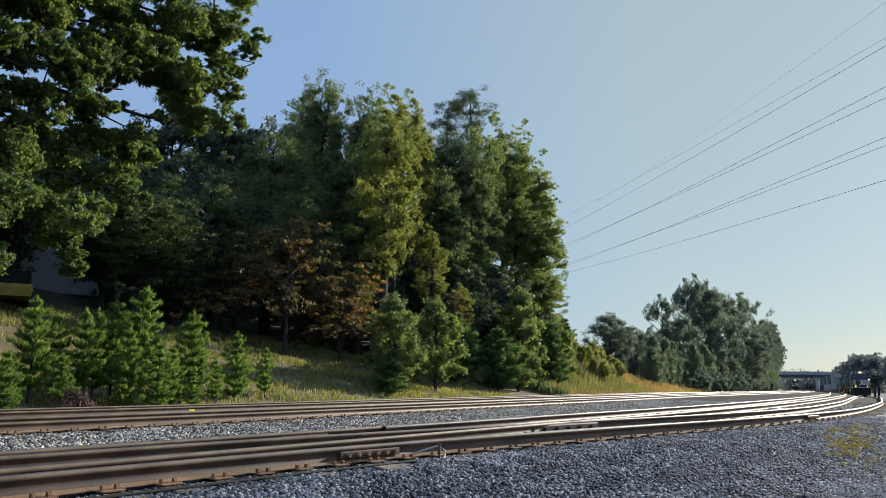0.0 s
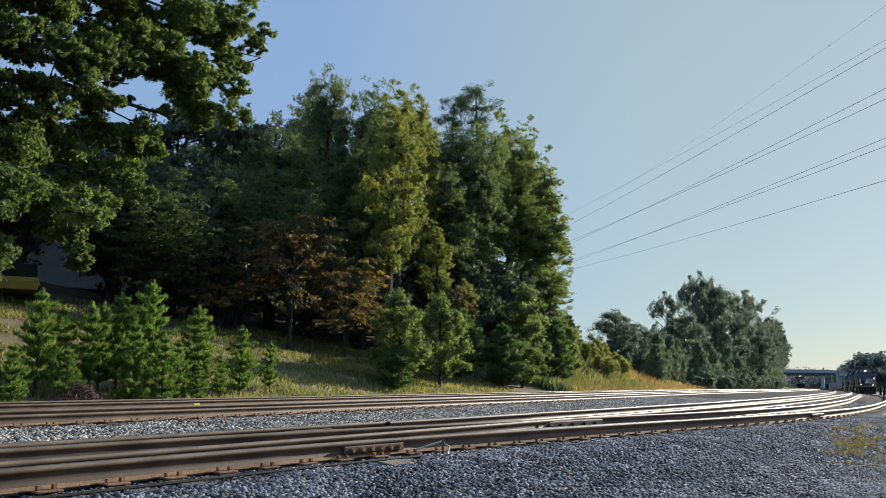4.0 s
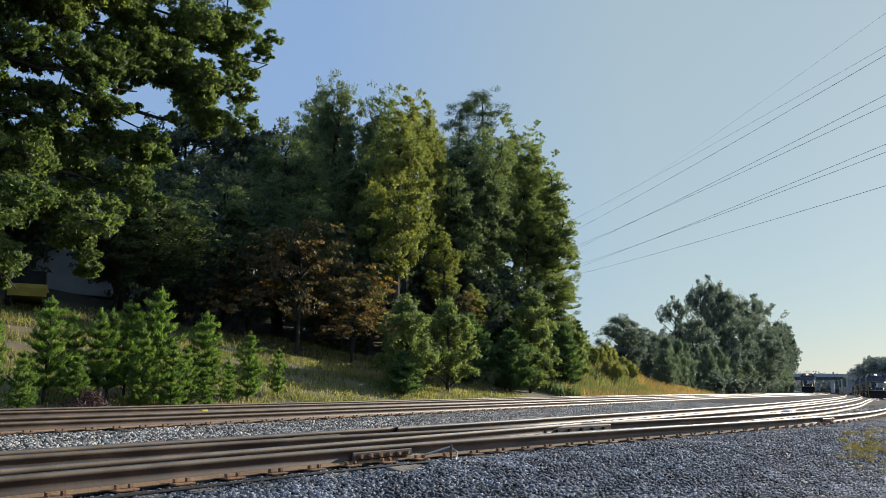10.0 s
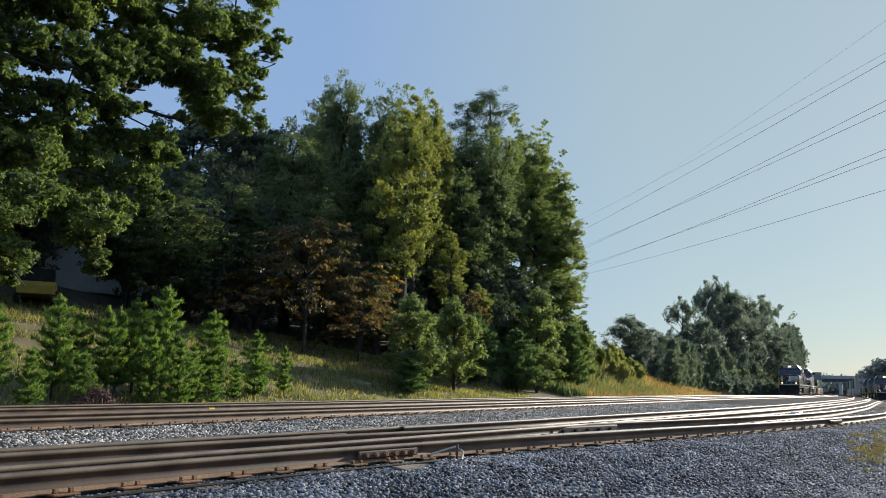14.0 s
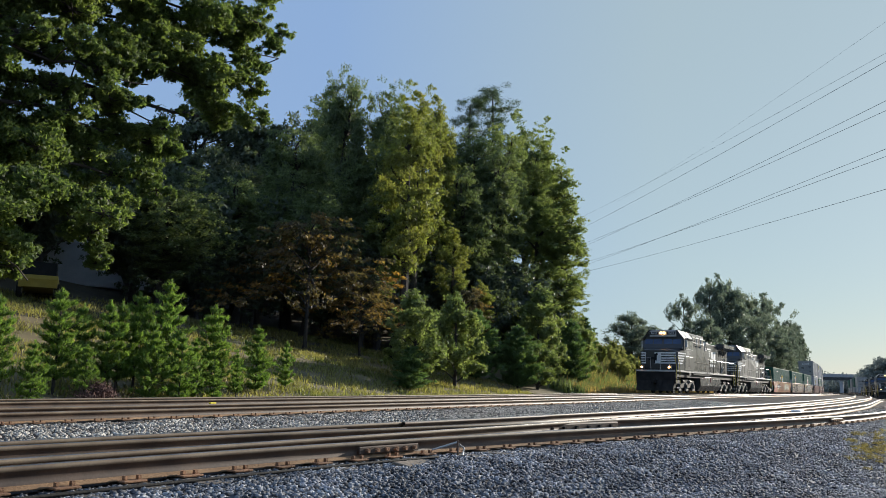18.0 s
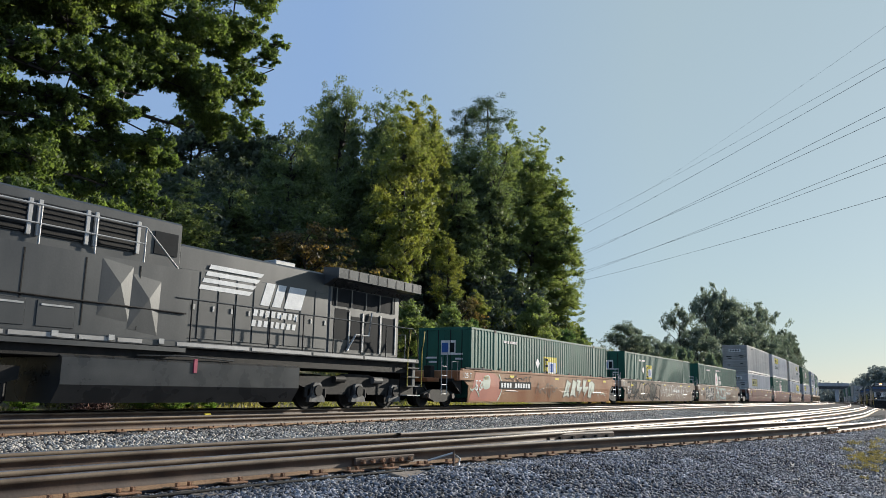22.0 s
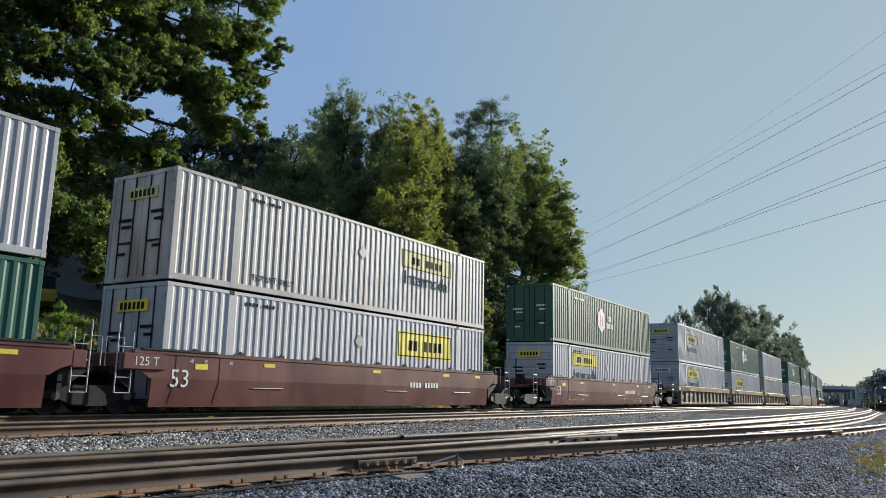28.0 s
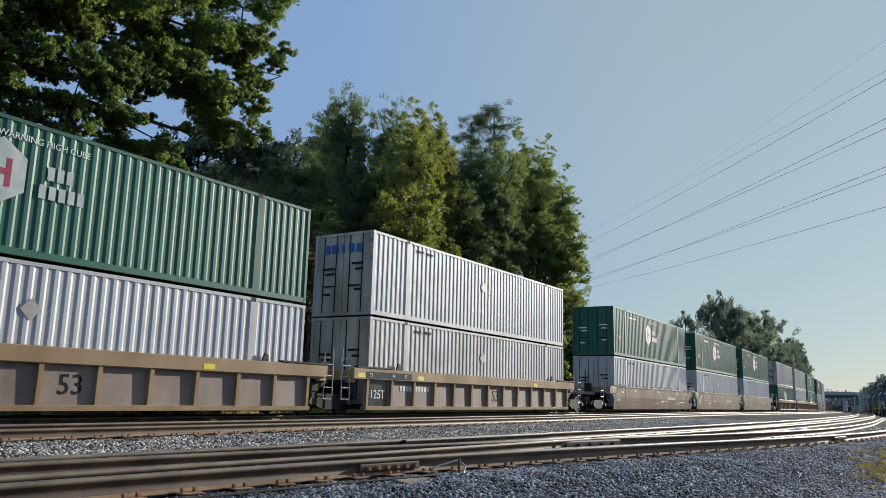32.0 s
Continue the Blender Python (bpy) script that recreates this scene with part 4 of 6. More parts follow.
def scrawl(c, rng, x0, x1, z, high, material, width=0.02):
    """One running handwritten line of loops."""
    n = int((x1 - x0) / 0.035)
    ph = rng.uniform(0, 6)
    pts = []
    for i in range(n):
        t = i * 0.42 + ph
        pts.append((x0 + (x1 - x0) * i / n + 0.09 * math.sin(1.9 * t), min(max(z + high * 0.5 * math.sin(t) * (0.6 + 0.4 * math.sin(0.37 * t + ph)), 0.24), 1.37)))
    loop_paint(c, pts, material, 0.0105, width)


def graffiti(c, seed):
    """Sprayed paint as blocks, bubbles and lines; x from the leading container end."""
    rng = random.Random(seed)
    X = -CL / 2
    if seed == 1:
        loop_paint(c, fine([(X - 0.2, 0.25), (X + 2.2, 0.22), (X + 2.7, 0.6), (X + 2.5, 1.1), (X + 1.9, 1.38), (X + 0.3, 1.38)]), M_graf, 0.003)
        loop_paint(c, blob(rng, X + 1.25, 1.0, 0.6, 0.62), M_mint, 0.006)
        scrawl(c, rng, X - 0.1, X + 1.0, 0.7, 0.7, M_mint, 0.03)
        loop_paint(c, [(X + 2.3 + 0.35 * math.sin(0.3 * t), 0.25 + 0.11 * t) for t in range(11)], M_mint, 0.006, 0.035)
        scrawl(c, rng, X + 3.0, X + 5.6, 1.2, 0.28, M_tank, 0.018)
        sprayed_row(c, rng, X + 9.4, X + 13.6, 0.32, 1.3, 5, (M_mint,), M_dustwell, 0.03, 0.18)
        scrawl(c, rng, X + 6.2, X + 8.6, 0.75, 0.7, M_dustwell, 0.035)
        scrawl(c, rng, X + 14.0, X + 15.6, 0.6, 0.4, M_mint, 0.016)
    elif seed == 2:
        sprayed_row(c, rng, X - 0.1, X + 7.2, 0.26, 1.34, 6, (M_brownfade, M_tank, M_dustwell), M_ink, 0.05, 0.22)
        scrawl(c, rng, X + 0.3, X + 6.6, 0.45, 0.25, M_tank, 0.03)
        sprayed_row(c, rng, X + 7.4, X + 10.8, 0.45, 1.3, 5, (), M_white, 0.02, 0.2)
        scrawl(c, rng, X + 10.6, X + 11.6, 1.0, 0.4, M_white, 0.014)
        sprayed_row(c, rng, X + 11.6, X + 14.4, 0.42, 1.25, 4, (), M_white, 0.02, 0.1, 0.8)
        scrawl(c, rng, X + 14.6, X + 15.8, 0.9, 0.5, M_white, 0.014)
    else:
        scrawl(c, rng, X + 0.4, X + 1.8, 0.75, 0.5, M_tank, 0.03)
        sprayed_row(c, rng, X + 2.0, X + 5.2, 0.82, 1.34, 5, (M_ink,), M_white, 0.016, 0.05, 0.6)
        sprayed_row(c, rng, X + 2.1, X + 5.3, 0.25, 0.78, 5, (M_ink,), M_white, 0.016, 0.05, 0.6)
        sprayed_row(c, rng, X + 5.9, X + 10.2, 0.28, 1.32, 4, (M_brownwell, M_brownfade), M_cyan, 0.05, 0.15, 0.3)
        scrawl(c, rng, X + 11.0, X + 13.8, 1.2, 0.22, M_white, 0.018)
        scrawl(c, rng, X + 10.6, X + 13.4, 0.45, 0.3, M_tank, 0.03)
        loop_paint(c, blob(rng, X + 14.2, 0.75, 0.7, 0.9), M_dustwell, 0.004)
        scrawl(c, rng, X + 13.9, X + 15.6, 0.7, 0.5, M_mint, 0.014)


M_graf = mat("faded red graffiti paint", (0.34, 0.07, 0.035), (0.45, 0.12, 0.06), 0.6, 0, 1, 30, 0)
W, G, O, Y = M_cwhite, M_cgreen, M_colive, M_cgrey
UNITS = []     # (distance of the leading container end behind the first one, car, containers)


def unit(offset, ribbed, paint, front, rear, car_label, lower, upper=None, plate=None, marks=0):
    car = well_car(ribbed, paint, front, rear, car_label, plate, marks)
    UNITS.append((offset, car, lower, upper))


def end_logo(c):
    """White square with dark bars on the leading end, and a diamond beside it."""
    xe = -CL / 2 - 0.004
    part("door_sign", box(xe - 0.012, xe, -0.55, 0.15, 1.75, 2.35), M_white, c, "white square sign")
    for y0, y1 in ((-0.5, -0.28), (-0.2, 0.1)):
        part("sign_bar", box(xe - 0.017, xe - 0.012, y0, y1, 1.85, 2.25), M_ink if y0 < -0.3 else M_blue, c)


def green_box(doors=True, emblem=6.7, panel=None, lab="dark green corrugated freight container"):
    c = get_container(G, doors, lab)
    if emblem:
        hex_emblem(c, emblem, 1.7)
        letters(c, "WARNING HIGH CUBE", 7.6, 2.5, 0.2, M_white)
    if panel:
        x0, x1, z0, z1 = panel
        painted(c, "brand_panel", x0, x1, z0, z1, M_sign)
        w, h = x1 - x0, z1 - z0
        painted(c, "brand_bar", x0 + 0.34 * w, x1 - 0.05 * w, z0 + 0.12 * h, z0 + 0.72 * h, M_white, 0.006)
        painted(c, "brand_bar", x0 + 0.5 * w, x0 + 0.75 * w, z0 + 0.2 * h, z0 + 0.65 * h, M_blue, 0.008)
        painted(c, "brand_bar", x0 + 0.05 * w, x0 + 0.16 * w, z0 + 0.08 * h, z1 - 0.08 * h, M_ink, 0.006)
        for q in (0.1, 0.45, 0.78):
            painted(c, "brand_bar", x0 + 0.16 * w, x0 + 0.3 * w, z0 + q * h, z0 + (q + 0.12) * h, M_ink, 0.006)
        end_logo(c)
        diamond(c, x0 - 0.75, z0 + 0.6 * h)
    serial(c, 2.9, 2.4, M_white)
    letters(c, "53", 1.0, 1.1, 0.34, M_white)
    end_marks(c, M_white)
    return c


def white_box(material=W, doors=True, style="", lab="white corrugated freight container", end=None):
    c = get_container(material, doors, lab)
    if style == "low_panel":
        carrier_panel(c, 9.8, 13.5, 1.5, 2.45)
    elif style == "panel_left":
        carrier_panel(c, 2.16, 5.93, 1.4, 2.35)
    elif style == "word_left":
        carrier_panel(c, 2.45, 6.1, 1.8, 2.55)
        letters(c, "Intermodal", 4.3, 1.35, 0.74, M_teal)
    elif style == "word_low":
        carrier_panel(c, 2.45, 6.05, 1.5, 2.3, True)
        letters(c, "Intermodal", 4.25, 1.12, 0.7, M_teal)
    elif style == "word_right":
        carrier_panel(c, 9.9, 13.4, 1.75, 2.45, True)
        letters(c, "Intermodal", 11.65, 1.4, 0.7, M_teal)
        letters(c, "TOP LIFT ONLY", 3.6, 0.4, 0.24)
    elif style == "print":
        for i in range(5):
            painted(c, "brand_bar", 6.6 + 0.8 * i, 7.0 + 0.8 * i, 0.78, 0.98, M_steel)
    diamond(c, 7.7, 1.9)
    if style == "word_left":
        diamond(c, 7.7, 0.7)
    serial(c, 2.6, 2.55, M_ink, 9, 0.09)
    end_marks(c, M_ink, end or (M_sign if style and style != "print" else None))
    return c


unit(0.0, False, M_orangewell, True, False, "faded orange-brown well car with graffiti and one green container", green_box(emblem=0, panel=(7.2, 8.75, 1.1, 2.0)), plate=True, marks=1)
unit(19.27, False, M_dustwell, False, False, "dusty brown well car covered in black and white graffiti", green_box(emblem=0, panel=(4.5, 5.75, 1.3, 2.2)), marks=2)
unit(38.3, False, M_brownfade, False, True, "dusty faded brown well car with black bubble graffiti", green_box(), marks=3)
unit(61.42, False, M_brownwell, True, False, "red-brown smooth-sided well car", white_box(style="word_low", doors=False, end=M_white), white_box(Y, doors=False, style="print", end=M_white))
unit(80.5, False, M_brownwell, False, False, "red-brown smooth-sided well car", green_box(), white_box(style="word_left"))
unit(99.65, False, M_brownwell, False, True, "red-brown smooth-sided well car", white_box(style="low_panel"), stained_doors(white_box(Y, style="word_right", lab="white corrugated container with rust-stained doors", end=M_signfade)))
unit(122.75, False, M_brownwell, True, True, "red-brown smooth-sided well car with platforms at both ends", white_box(style="word_left", doors=False), get_container(O, True, "faded mid-green corrugated freight container"))
hex_emblem(UNITS[-1][3], 6.87, 1.6)
end_marks(UNITS[-1][3], M_white)
serial(UNITS[-1][3], 2.9, 2.4, M_white)
unit(145.97, True, M_tanwell, True, False, "pale brown ribbed well car", white_box(style="word_left", doors=False, end=M_white), white_box(style="word_low", doors=False))
unit(165.14, True, M_tanwell, False, False, "tan ribbed well car", white_box(style="panel_left", doors=False), green_box(doors=False))
unit(184.3, True, M_tanwell, False, True, "pale brown ribbed well car", stained_doors(white_box(Y, lab="white grimy corrugated container with stained doors")), stained_doors(white_box(style="print", lab="white corrugated container with blue-marked stained doors")))
BLUE_DOORS = UNITS[-1][3]
for k, w in enumerate((0.26, 0.3, 0.12, 0.24, 0.28)):
    part("door_sign", box(-CL / 2 - 0.02, -CL / 2 - 0.008, 0.72 - 0.36 * k - w / 2, 0.72 - 0.36 * k + w / 2, 2.2, 2.48), M_blue, BLUE_DOORS, "blue mark")
unit(207.75, False, M_dustwell, True, False, "dusty smooth-sided well car", white_box(), green_box())
unit(226.95, False, M_dustwell, False, False, "dusty smooth-sided well car", white_box(style="print"), green_box())
unit(246.15, False, M_dustwell, False, True, "dusty smooth-sided well car", white_box(), green_box())
unit(269.5, True, M_tanwell, True, False, "tan ribbed well car", green_box(), white_box(Y, lab="white grimy corrugated freight container"))
unit(288.7, True, M_tanwell, False, False, "tan ribbed well car", white_box(), white_box(Y, lab="white grimy corrugated freight container"))
unit(307.9, True, M_tanwell, False, True, "tan ribbed well car", green_box(), green_box())
unit(331.3, False, M_brownwell, True, False, "red-brown smooth-sided well car", white_box(), green_box())
unit(350.5, False, M_brownwell, False, True, "red-brown smooth-sided well car", white_box(), white_box(Y, lab="white grimy corrugated freight container"))


# ---- locomotives ----
def loco_truck():
    hold = new("truck_holder")
    b = part("truck", box(-1.9, 1.9, -0.9, 0.9, 0.5, 0.85, 0.04), M_under, hold)
    for side in (-1, 1):
        prof = ((-2.75, 0.98), (-2.75, 0.72), (-2.35, 0.6), (-1.7, 0.6), (-1.5, 0.45), (-0.6, 0.45), (-0.4, 0.62), (0.4, 0.62), (0.6, 0.45), (1.5, 0.45), (1.7, 0.6), (2.35, 0.6), (2.75, 0.72), (2.75, 0.98), (1.0, 1.02), (0.6, 1.1), (-0.6, 1.1), (-1.0, 1.02))
        fr = part("side_frame", prism(prof, side * 1.02, side * 1.16), M_under, b)
        for x in (-2.02, 0.0, 2.02):
            jb = part("axle_box", prism(((x - 0.36, 0.22), (x + 0.36, 0.22), (x + 0.33, 0.36), (x + 0.2, 0.44), (x + 0.2, 0.72), (x + 0.12, 0.8), (x - 0.12, 0.8), (x - 0.2, 0.72), (x - 0.2, 0.44), (x - 0.33, 0.36)), side * 1.12, side * 1.26), M_journal, fr, "dusty pale cast axle box")
            part("bearing_cap", tube(((x, side * 1.26, 0.56), (x, side * 1.32, 0.56)), 0.17, sides=12), M_under, jb)
            for dx in (-0.42, 0.42):
                part("spring", tube(((x + dx, side * 1.14, 0.36), (x + dx, side * 1.14, 0.62)), 0.07, sides=8), M_under, fr)
            part("wheel", disc((x, side * 0.755, 0.53), 0.53, 0.07, hub=0.08), M_under, b)
        for x in (-1.0, 1.0):
            part("brake_cylinder", tube(((x - 0.25, side * 1.22, 0.92), (x + 0.25, side * 1.22, 0.92)), 0.11, sides=10), M_journal if x > 0 else M_under, fr)
    for x in (-2.02, 0.0, 2.02):
        part("axle", tube(((x, -0.8, 0.53), (x, 0.8, 0.53)), 0.1, sides=8), M_under, b)
        part("traction_motor", box(x - 0.1, x + 0.85, -0.62, 0.62, 0.2, 0.92, 0.08), M_under, b)
    return hold


TRUCK = loco_truck()


def locomotive(number, lit, label, faded=False):
    c = thing("locomotive", pose(0, 0, -50), label, "locomotive", "locomotives")
    o = 11.15
    K, S = M_dusty if faded else M_black, M_steel

    def bx(name, x0, x1, y0, y1, z0, z1, m=K, bev=0.02, parent=None, lab=""):
        return part(name, box(x0 - o, x1 - o, y0, y1, z0, z1, bev), m, parent or c, lab)

    def pr(name, pts, y0, y1, m=K, parent=None, lab=""):
        return part(name, prism([(x - o, z) for x, z in pts], y0, y1), m, parent or c, lab)

    def rod(name, pts, r, m, parent=None, lab=""):
        return part(name, tube([(x - o, y, z) for x, y, z in pts], r), m, parent or c, lab)

    bx("underframe", 0.9, 21.6, -1.35, 1.35, 1.2, 1.56, M_under)
    bx("deck", 0.75, 21.7, -1.52, 1.52, 1.56, 1.72)
    # pilot and plough
    bx("pilot", 0.72, 0.95, -1.45, 1.45, 0.75, 1.72, M_under)
    pr("plough", ((0.35, 0.2), (0.75, 0.2), (0.75, 0.95), (0.68, 0.95)), -1.35, 1.35, M_under)
    bx("front_sill_stripe", 0.705, 0.722, -1.42, 1.42, 1.58, 1.7, S, 0, lab="pale sill stripe")
    for d, x in ((-1, 0.75), (1, 21.55)):
        bx("coupler", x - 0.75 if d < 0 else x, x if d < 0 else x + 0.75, -0.14, 0.14, 0.75, 1.02, M_under)
        for y in (-0.9, -0.55, 0.55, 0.9):
            rod("air_hose", ((x, y, 0.95), (x + d * 0.18, y, 0.8), (x + d * 0.14, y, 0.45)), 0.025, M_under)
    bx("rear_pilot", 21.4, 21.6, -1.45, 1.45, 0.75, 1.72)
    # nose
    bm = bmesh.new()
    ring = []
    for x, hw, zt, ch in ((1.55, 1.30, 3.16, 0.16), (1.70, 1.40, 3.24, 0.2), (3.05, 1.545, 3.42, 0.2)):
        ring.append([bm.verts.new((x - o, y, z)) for y, z in ((-hw, 1.72), (-hw, zt - ch), (-hw + 0.28, zt), (hw - 0.28, zt), (hw, zt - ch), (hw, 1.72))])
    for p, q in zip(ring, ring[1:]):
        for k in range(6):
            bm.faces.new((p[k], p[(k + 1) % 6], q[(k + 1) % 6], q[k]))
    bm.faces.new(ring[0])
    bm.faces.new(ring[-1][::-1])
    nose = part("nose", bm, K, c)
    bx("nose_door", 1.53, 1.56, 0.28, 0.95, 1.8, 3.1, K, 0.01, nose)
    # white bars across the nose, running onto its sides and the cab
    for k in range(5):
        z = 2.18 + 0.185 * k
        for y0, y1 in ((-1.28, -0.2), (0.98, 1.28)):
            part("nose_stripe", box(1.538 - o, 1.548 - o, y0, y1, z, z + 0.1), M_white, nose, "white stripe")
        for side in (-1, 1):
            bm = bmesh.new()
            end = 2.55 + 0.16 * k
            f = [bm.verts.new((x - o, side * (1.408 + (x - 1.70) * 0.1074), zz)) for x, zz in ((1.70, z), (end, z), (end + 0.09, z + 0.1), (1.70, z + 0.1))]
            bm.faces.new(f)
            part("side_stripe", bm, M_white, nose, "white stripe")
    part("nose_panel", box(1.536 - o, 1.547 - o, -0.2, 0.98, 2.18, 3.02), M_white, nose, "white panel")
    part("nose_emblem", prism([(1.53 - o, 0), (1.535 - o, 0), (1.535 - o, 0.1), (1.53 - o, 0.1)], -0.02, 0.02), M_ink, nose)
    for y0, y1, z0, z1 in ((0.12, 0.3, 2.4, 2.9), (0.2, 0.66, 2.48, 2.66), (0.26, 0.34, 2.22, 2.5), (0.54, 0.62, 2.2, 2.52), (0.05, 0.2, 2.78, 2.98), (0.62, 0.74, 2.4, 2.6)):
        part("emblem_bar", box(1.524 - o, 1.536 - o, y0, y1, z0, z1), M_ink, nose)
    # cab
    cab = part("cab", slab(((-1.55, 1.72), (1.55, 1.72), (1.55, 4.0), (1.05, 4.62), (-1.05, 4.62), (-1.55, 4.0)), 3.0 - o, 5.75 - o), K, c)
    pr("cab_front", ((3.0, 3.2), (2.62, 3.34), (2.98, 4.1), (3.0, 4.1)), -1.5, 1.5, K, cab)
    roof = part("cab_roof", slab(((-1.55, 4.02), (-1.05, 4.64), (1.05, 4.64), (1.55, 4.02), (1.58, 4.1), (1.06, 4.76), (-1.06, 4.76), (-1.58, 4.1)), 2.85 - o, 5.85 - o), M_tank, c, "dusty grey cab roof")
    brow = part("headlight_box", box(2.78 - o, 3.05 - o, -1.0, 1.0, 4.22, 4.72, 0.04), M_cgrey, c, "pale headlight brow")
    for y in (-0.12, 0.12):
        part("headlight", tube(((2.7 - o, y, 4.52), (2.79 - o, y, 4.52)), 0.085, sides=12), M_lamp if lit else S, brow, "lit headlight" if lit else "")
    for y in (-0.64, 0.64):
        nb = part("number_board", box(2.755 - o, 2.785 - o, y - 0.33, y + 0.33, 4.4, 4.62, 0.01), M_ink, brow, "black number board with white digits")
        text_mesh("number", number, 0.25, pose(2.75 - o, y, 4.51, 90, 0, -90), M_white, nb)
    for side in (-1, 1):
        for y0, y1 in ((0.08, 0.7), (0.78, 1.35)):
            w = prism([(2.74 - o, 3.5), (2.96 - o, 4.05), (2.94 - o, 4.07), (2.71 - o, 3.5)], side * y0, side * y1)
            part("windscreen", w, M_visor, cab, "blue-tinted windscreen")
        for x0, x1 in ((3.42, 3.98), (4.08, 4.86), (4.98, 5.42)):
            wf = bx("window_frame", x0 - 0.06, x1 + 0.06, side * 1.545, side * 1.575, 3.3, 4.04, S, 0.01, cab, "pale window frame")
            bx("window_pane", x0, x1, side * 1.56, side * 1.58, 3.36, 3.98, M_glass, 0, wf, "dark glass pane")
        pr("sun_visor", ((3.3, 4.14), (5.5, 4.14), (5.5, 4.08), (3.3, 4.08)), side * 1.5, side * 1.8, M_tank, cab)
        bx("mirror", 3.1, 3.18, side * 1.58, side * 1.75, 3.45, 3.95, S, 0.01, cab)
        bx("cab_vent", 3.9, 4.5, side * 1.55, side * 1.565, 2.02, 2.62, M_ink, 0, cab, "black vent opening")
        bx("access_door", 3.2, 5.55, side * 1.548, side * 1.56, 1.82, 2.76, K, 0.01, cab)
        rod("door_trim", ((3.2, side * 1.565, 2.78), (5.6, side * 1.565, 2.72)), 0.02, K, cab)
        bx("jacking_pad", 4.25, 4.85, side * 1.5, side * 1.56, 1.36, 1.6, M_under, 0.01)
        if side < 0:
            text_mesh("number", number, 0.66, side_text(4.35 - o, -1.562, 2.98), S, cab, "large white numerals")
        for x0, x1 in ((1.85, 5.7), (5.95, 6.75), (6.85, 8.3), (8.4, 9.2), (9.35, 10.0), (11.0, 13.4), (13.5, 15.9), (16.0, 18.4), (18.5, 21.5)):
            bx("sill_stripe", x0, x1, side * 1.525, side * 1.532, 1.60, 1.69, M_cgrey, 0, lab="pale sill stripe")
        # equipment hood behind the cab, full width below
        h1 = part("equipment_cabinet", prism([(5.8 - o, 1.45), (11.3 - o, 1.45), (11.3 - o, 3.5), (5.8 - o, 3.5)], side * 1.05, side * 1.5), K, c)
        for x in (7.0, 8.4, 9.8):
            bx("cabinet_seam", x, x + 0.03, side * 1.5, side * 1.51, 1.9, 3.4, M_under, 0, h1)
        rod("grab_bar", ((5.95, side * 1.53, 2.45), (11.2, side * 1.53, 2.4)), 0.022, M_under, h1)
        # flat triangles; the shading of the panel's facets is put into their colour
        for x, w, z, hh in () if faded else ((6.75, 1.3, 1.8, 0.52), (8.15, 1.3, 1.8, 0.52), (9.55, 1.3, 1.8, 0.52), (7.4, 1.9, 2.46, 0.8), (9.4, 1.9, 2.46, 0.85)):
            part("wiped_patch", prism([(x - w / 2 - o, z), (x + w / 2 - o, z), (x - o, z + hh)], side * 1.5, side * 1.503), M_gloss, h1, "flat dark glossy triangle standing for a panel facet")
        if faded:
            for x, zc in ((9.2, 2.75), (10.0, 2.5)):
                bm = bmesh.new()
                rim = [bm.verts.new((x - o + u, side * 1.502, zc + v)) for u, v in ((-0.42, -0.6), (0.4, -0.7), (0.42, 0.6), (-0.4, 0.7))]
                peak = bm.verts.new((x - o + 0.08, side * 1.56, zc + 0.15))
                for q in range(4):
                    bm.faces.new((rim[q], rim[(q + 1) % 4], peak))
                part("buckled_panel", bm, K, h1, "buckled sheet panel")
            for x in (6.3, 7.4):
                hatch = bx("hatch", x, x + 0.85, side * 1.5, side * 1.515, 1.8, 2.35, K, 0.01, h1)
                bx("hatch_bar", x + 0.08, x + 0.8, side * 1.515, side * 1.53, 2.24, 2.28, S, 0, hatch)
        for k in range(4):
            bx("tie_down", 6.4 + 1.35 * k, 6.55 + 1.35 * k, side * 1.53, side * 1.56, 1.62, 1.74, S, 0, h1)
        for k in range(3):
            x = 6.1 + 1.35 * k
            lv = bx("louvre_frame", x, x + 1.15, side * 1.06, side * 1.1, 3.78, 4.5, M_ink, 0.01, lab="dark louvre")
            for xp in (x - 0.04, x + 1.09):
                bx("louvre_post", xp, xp + 0.1, side * 1.07, side * 1.14, 3.74, 4.54, S, 0.01, lv, "pale louvre post")
            for j in range(6):
                bx("louvre_slat", x + 0.06, x + 1.09, side * 1.08, side * 1.125, 3.83 + 0.11 * j, 3.89 + 0.11 * j, M_under, 0, lv)
        rod("roof_rail", ((5.95, side * 1.46, 3.5), (5.95, side * 1.46, 4.35), (9.9, side * 1.46, 4.35), (10.9, side * 1.46, 3.5), (11.2, side * 1.46, 2.8)), 0.025, S)
        rod("roof_rail_lower", ((5.95, side * 1.46, 3.95), (9.9, side * 1.46, 3.95)), 0.02, S)
        for x in (7.3, 8.6, 9.9):
            rod("roof_rail_post", ((x, side * 1.46, 3.5), (x, side * 1.46, 4.35)), 0.022, S)
    for side in (-1, 1):
        bx("end_vent", 10.45, 11.15, side * 1.06, side * 1.085, 3.85, 4.42, M_ink, 0, lab="black vent opening")
    bx("upper_hood", 5.75, 11.3, -1.06, 1.06, 3.45, 4.74, K, 0.05)
    hood = bx("engine_hood", 11.3, 17.3, -0.95, 0.95, 1.72, 4.26, K, 0.06)
    rear = bx("radiator_hood", 17.3, 21.2, -0.95, 0.95, 1.72, 4.05, K, 0.05)
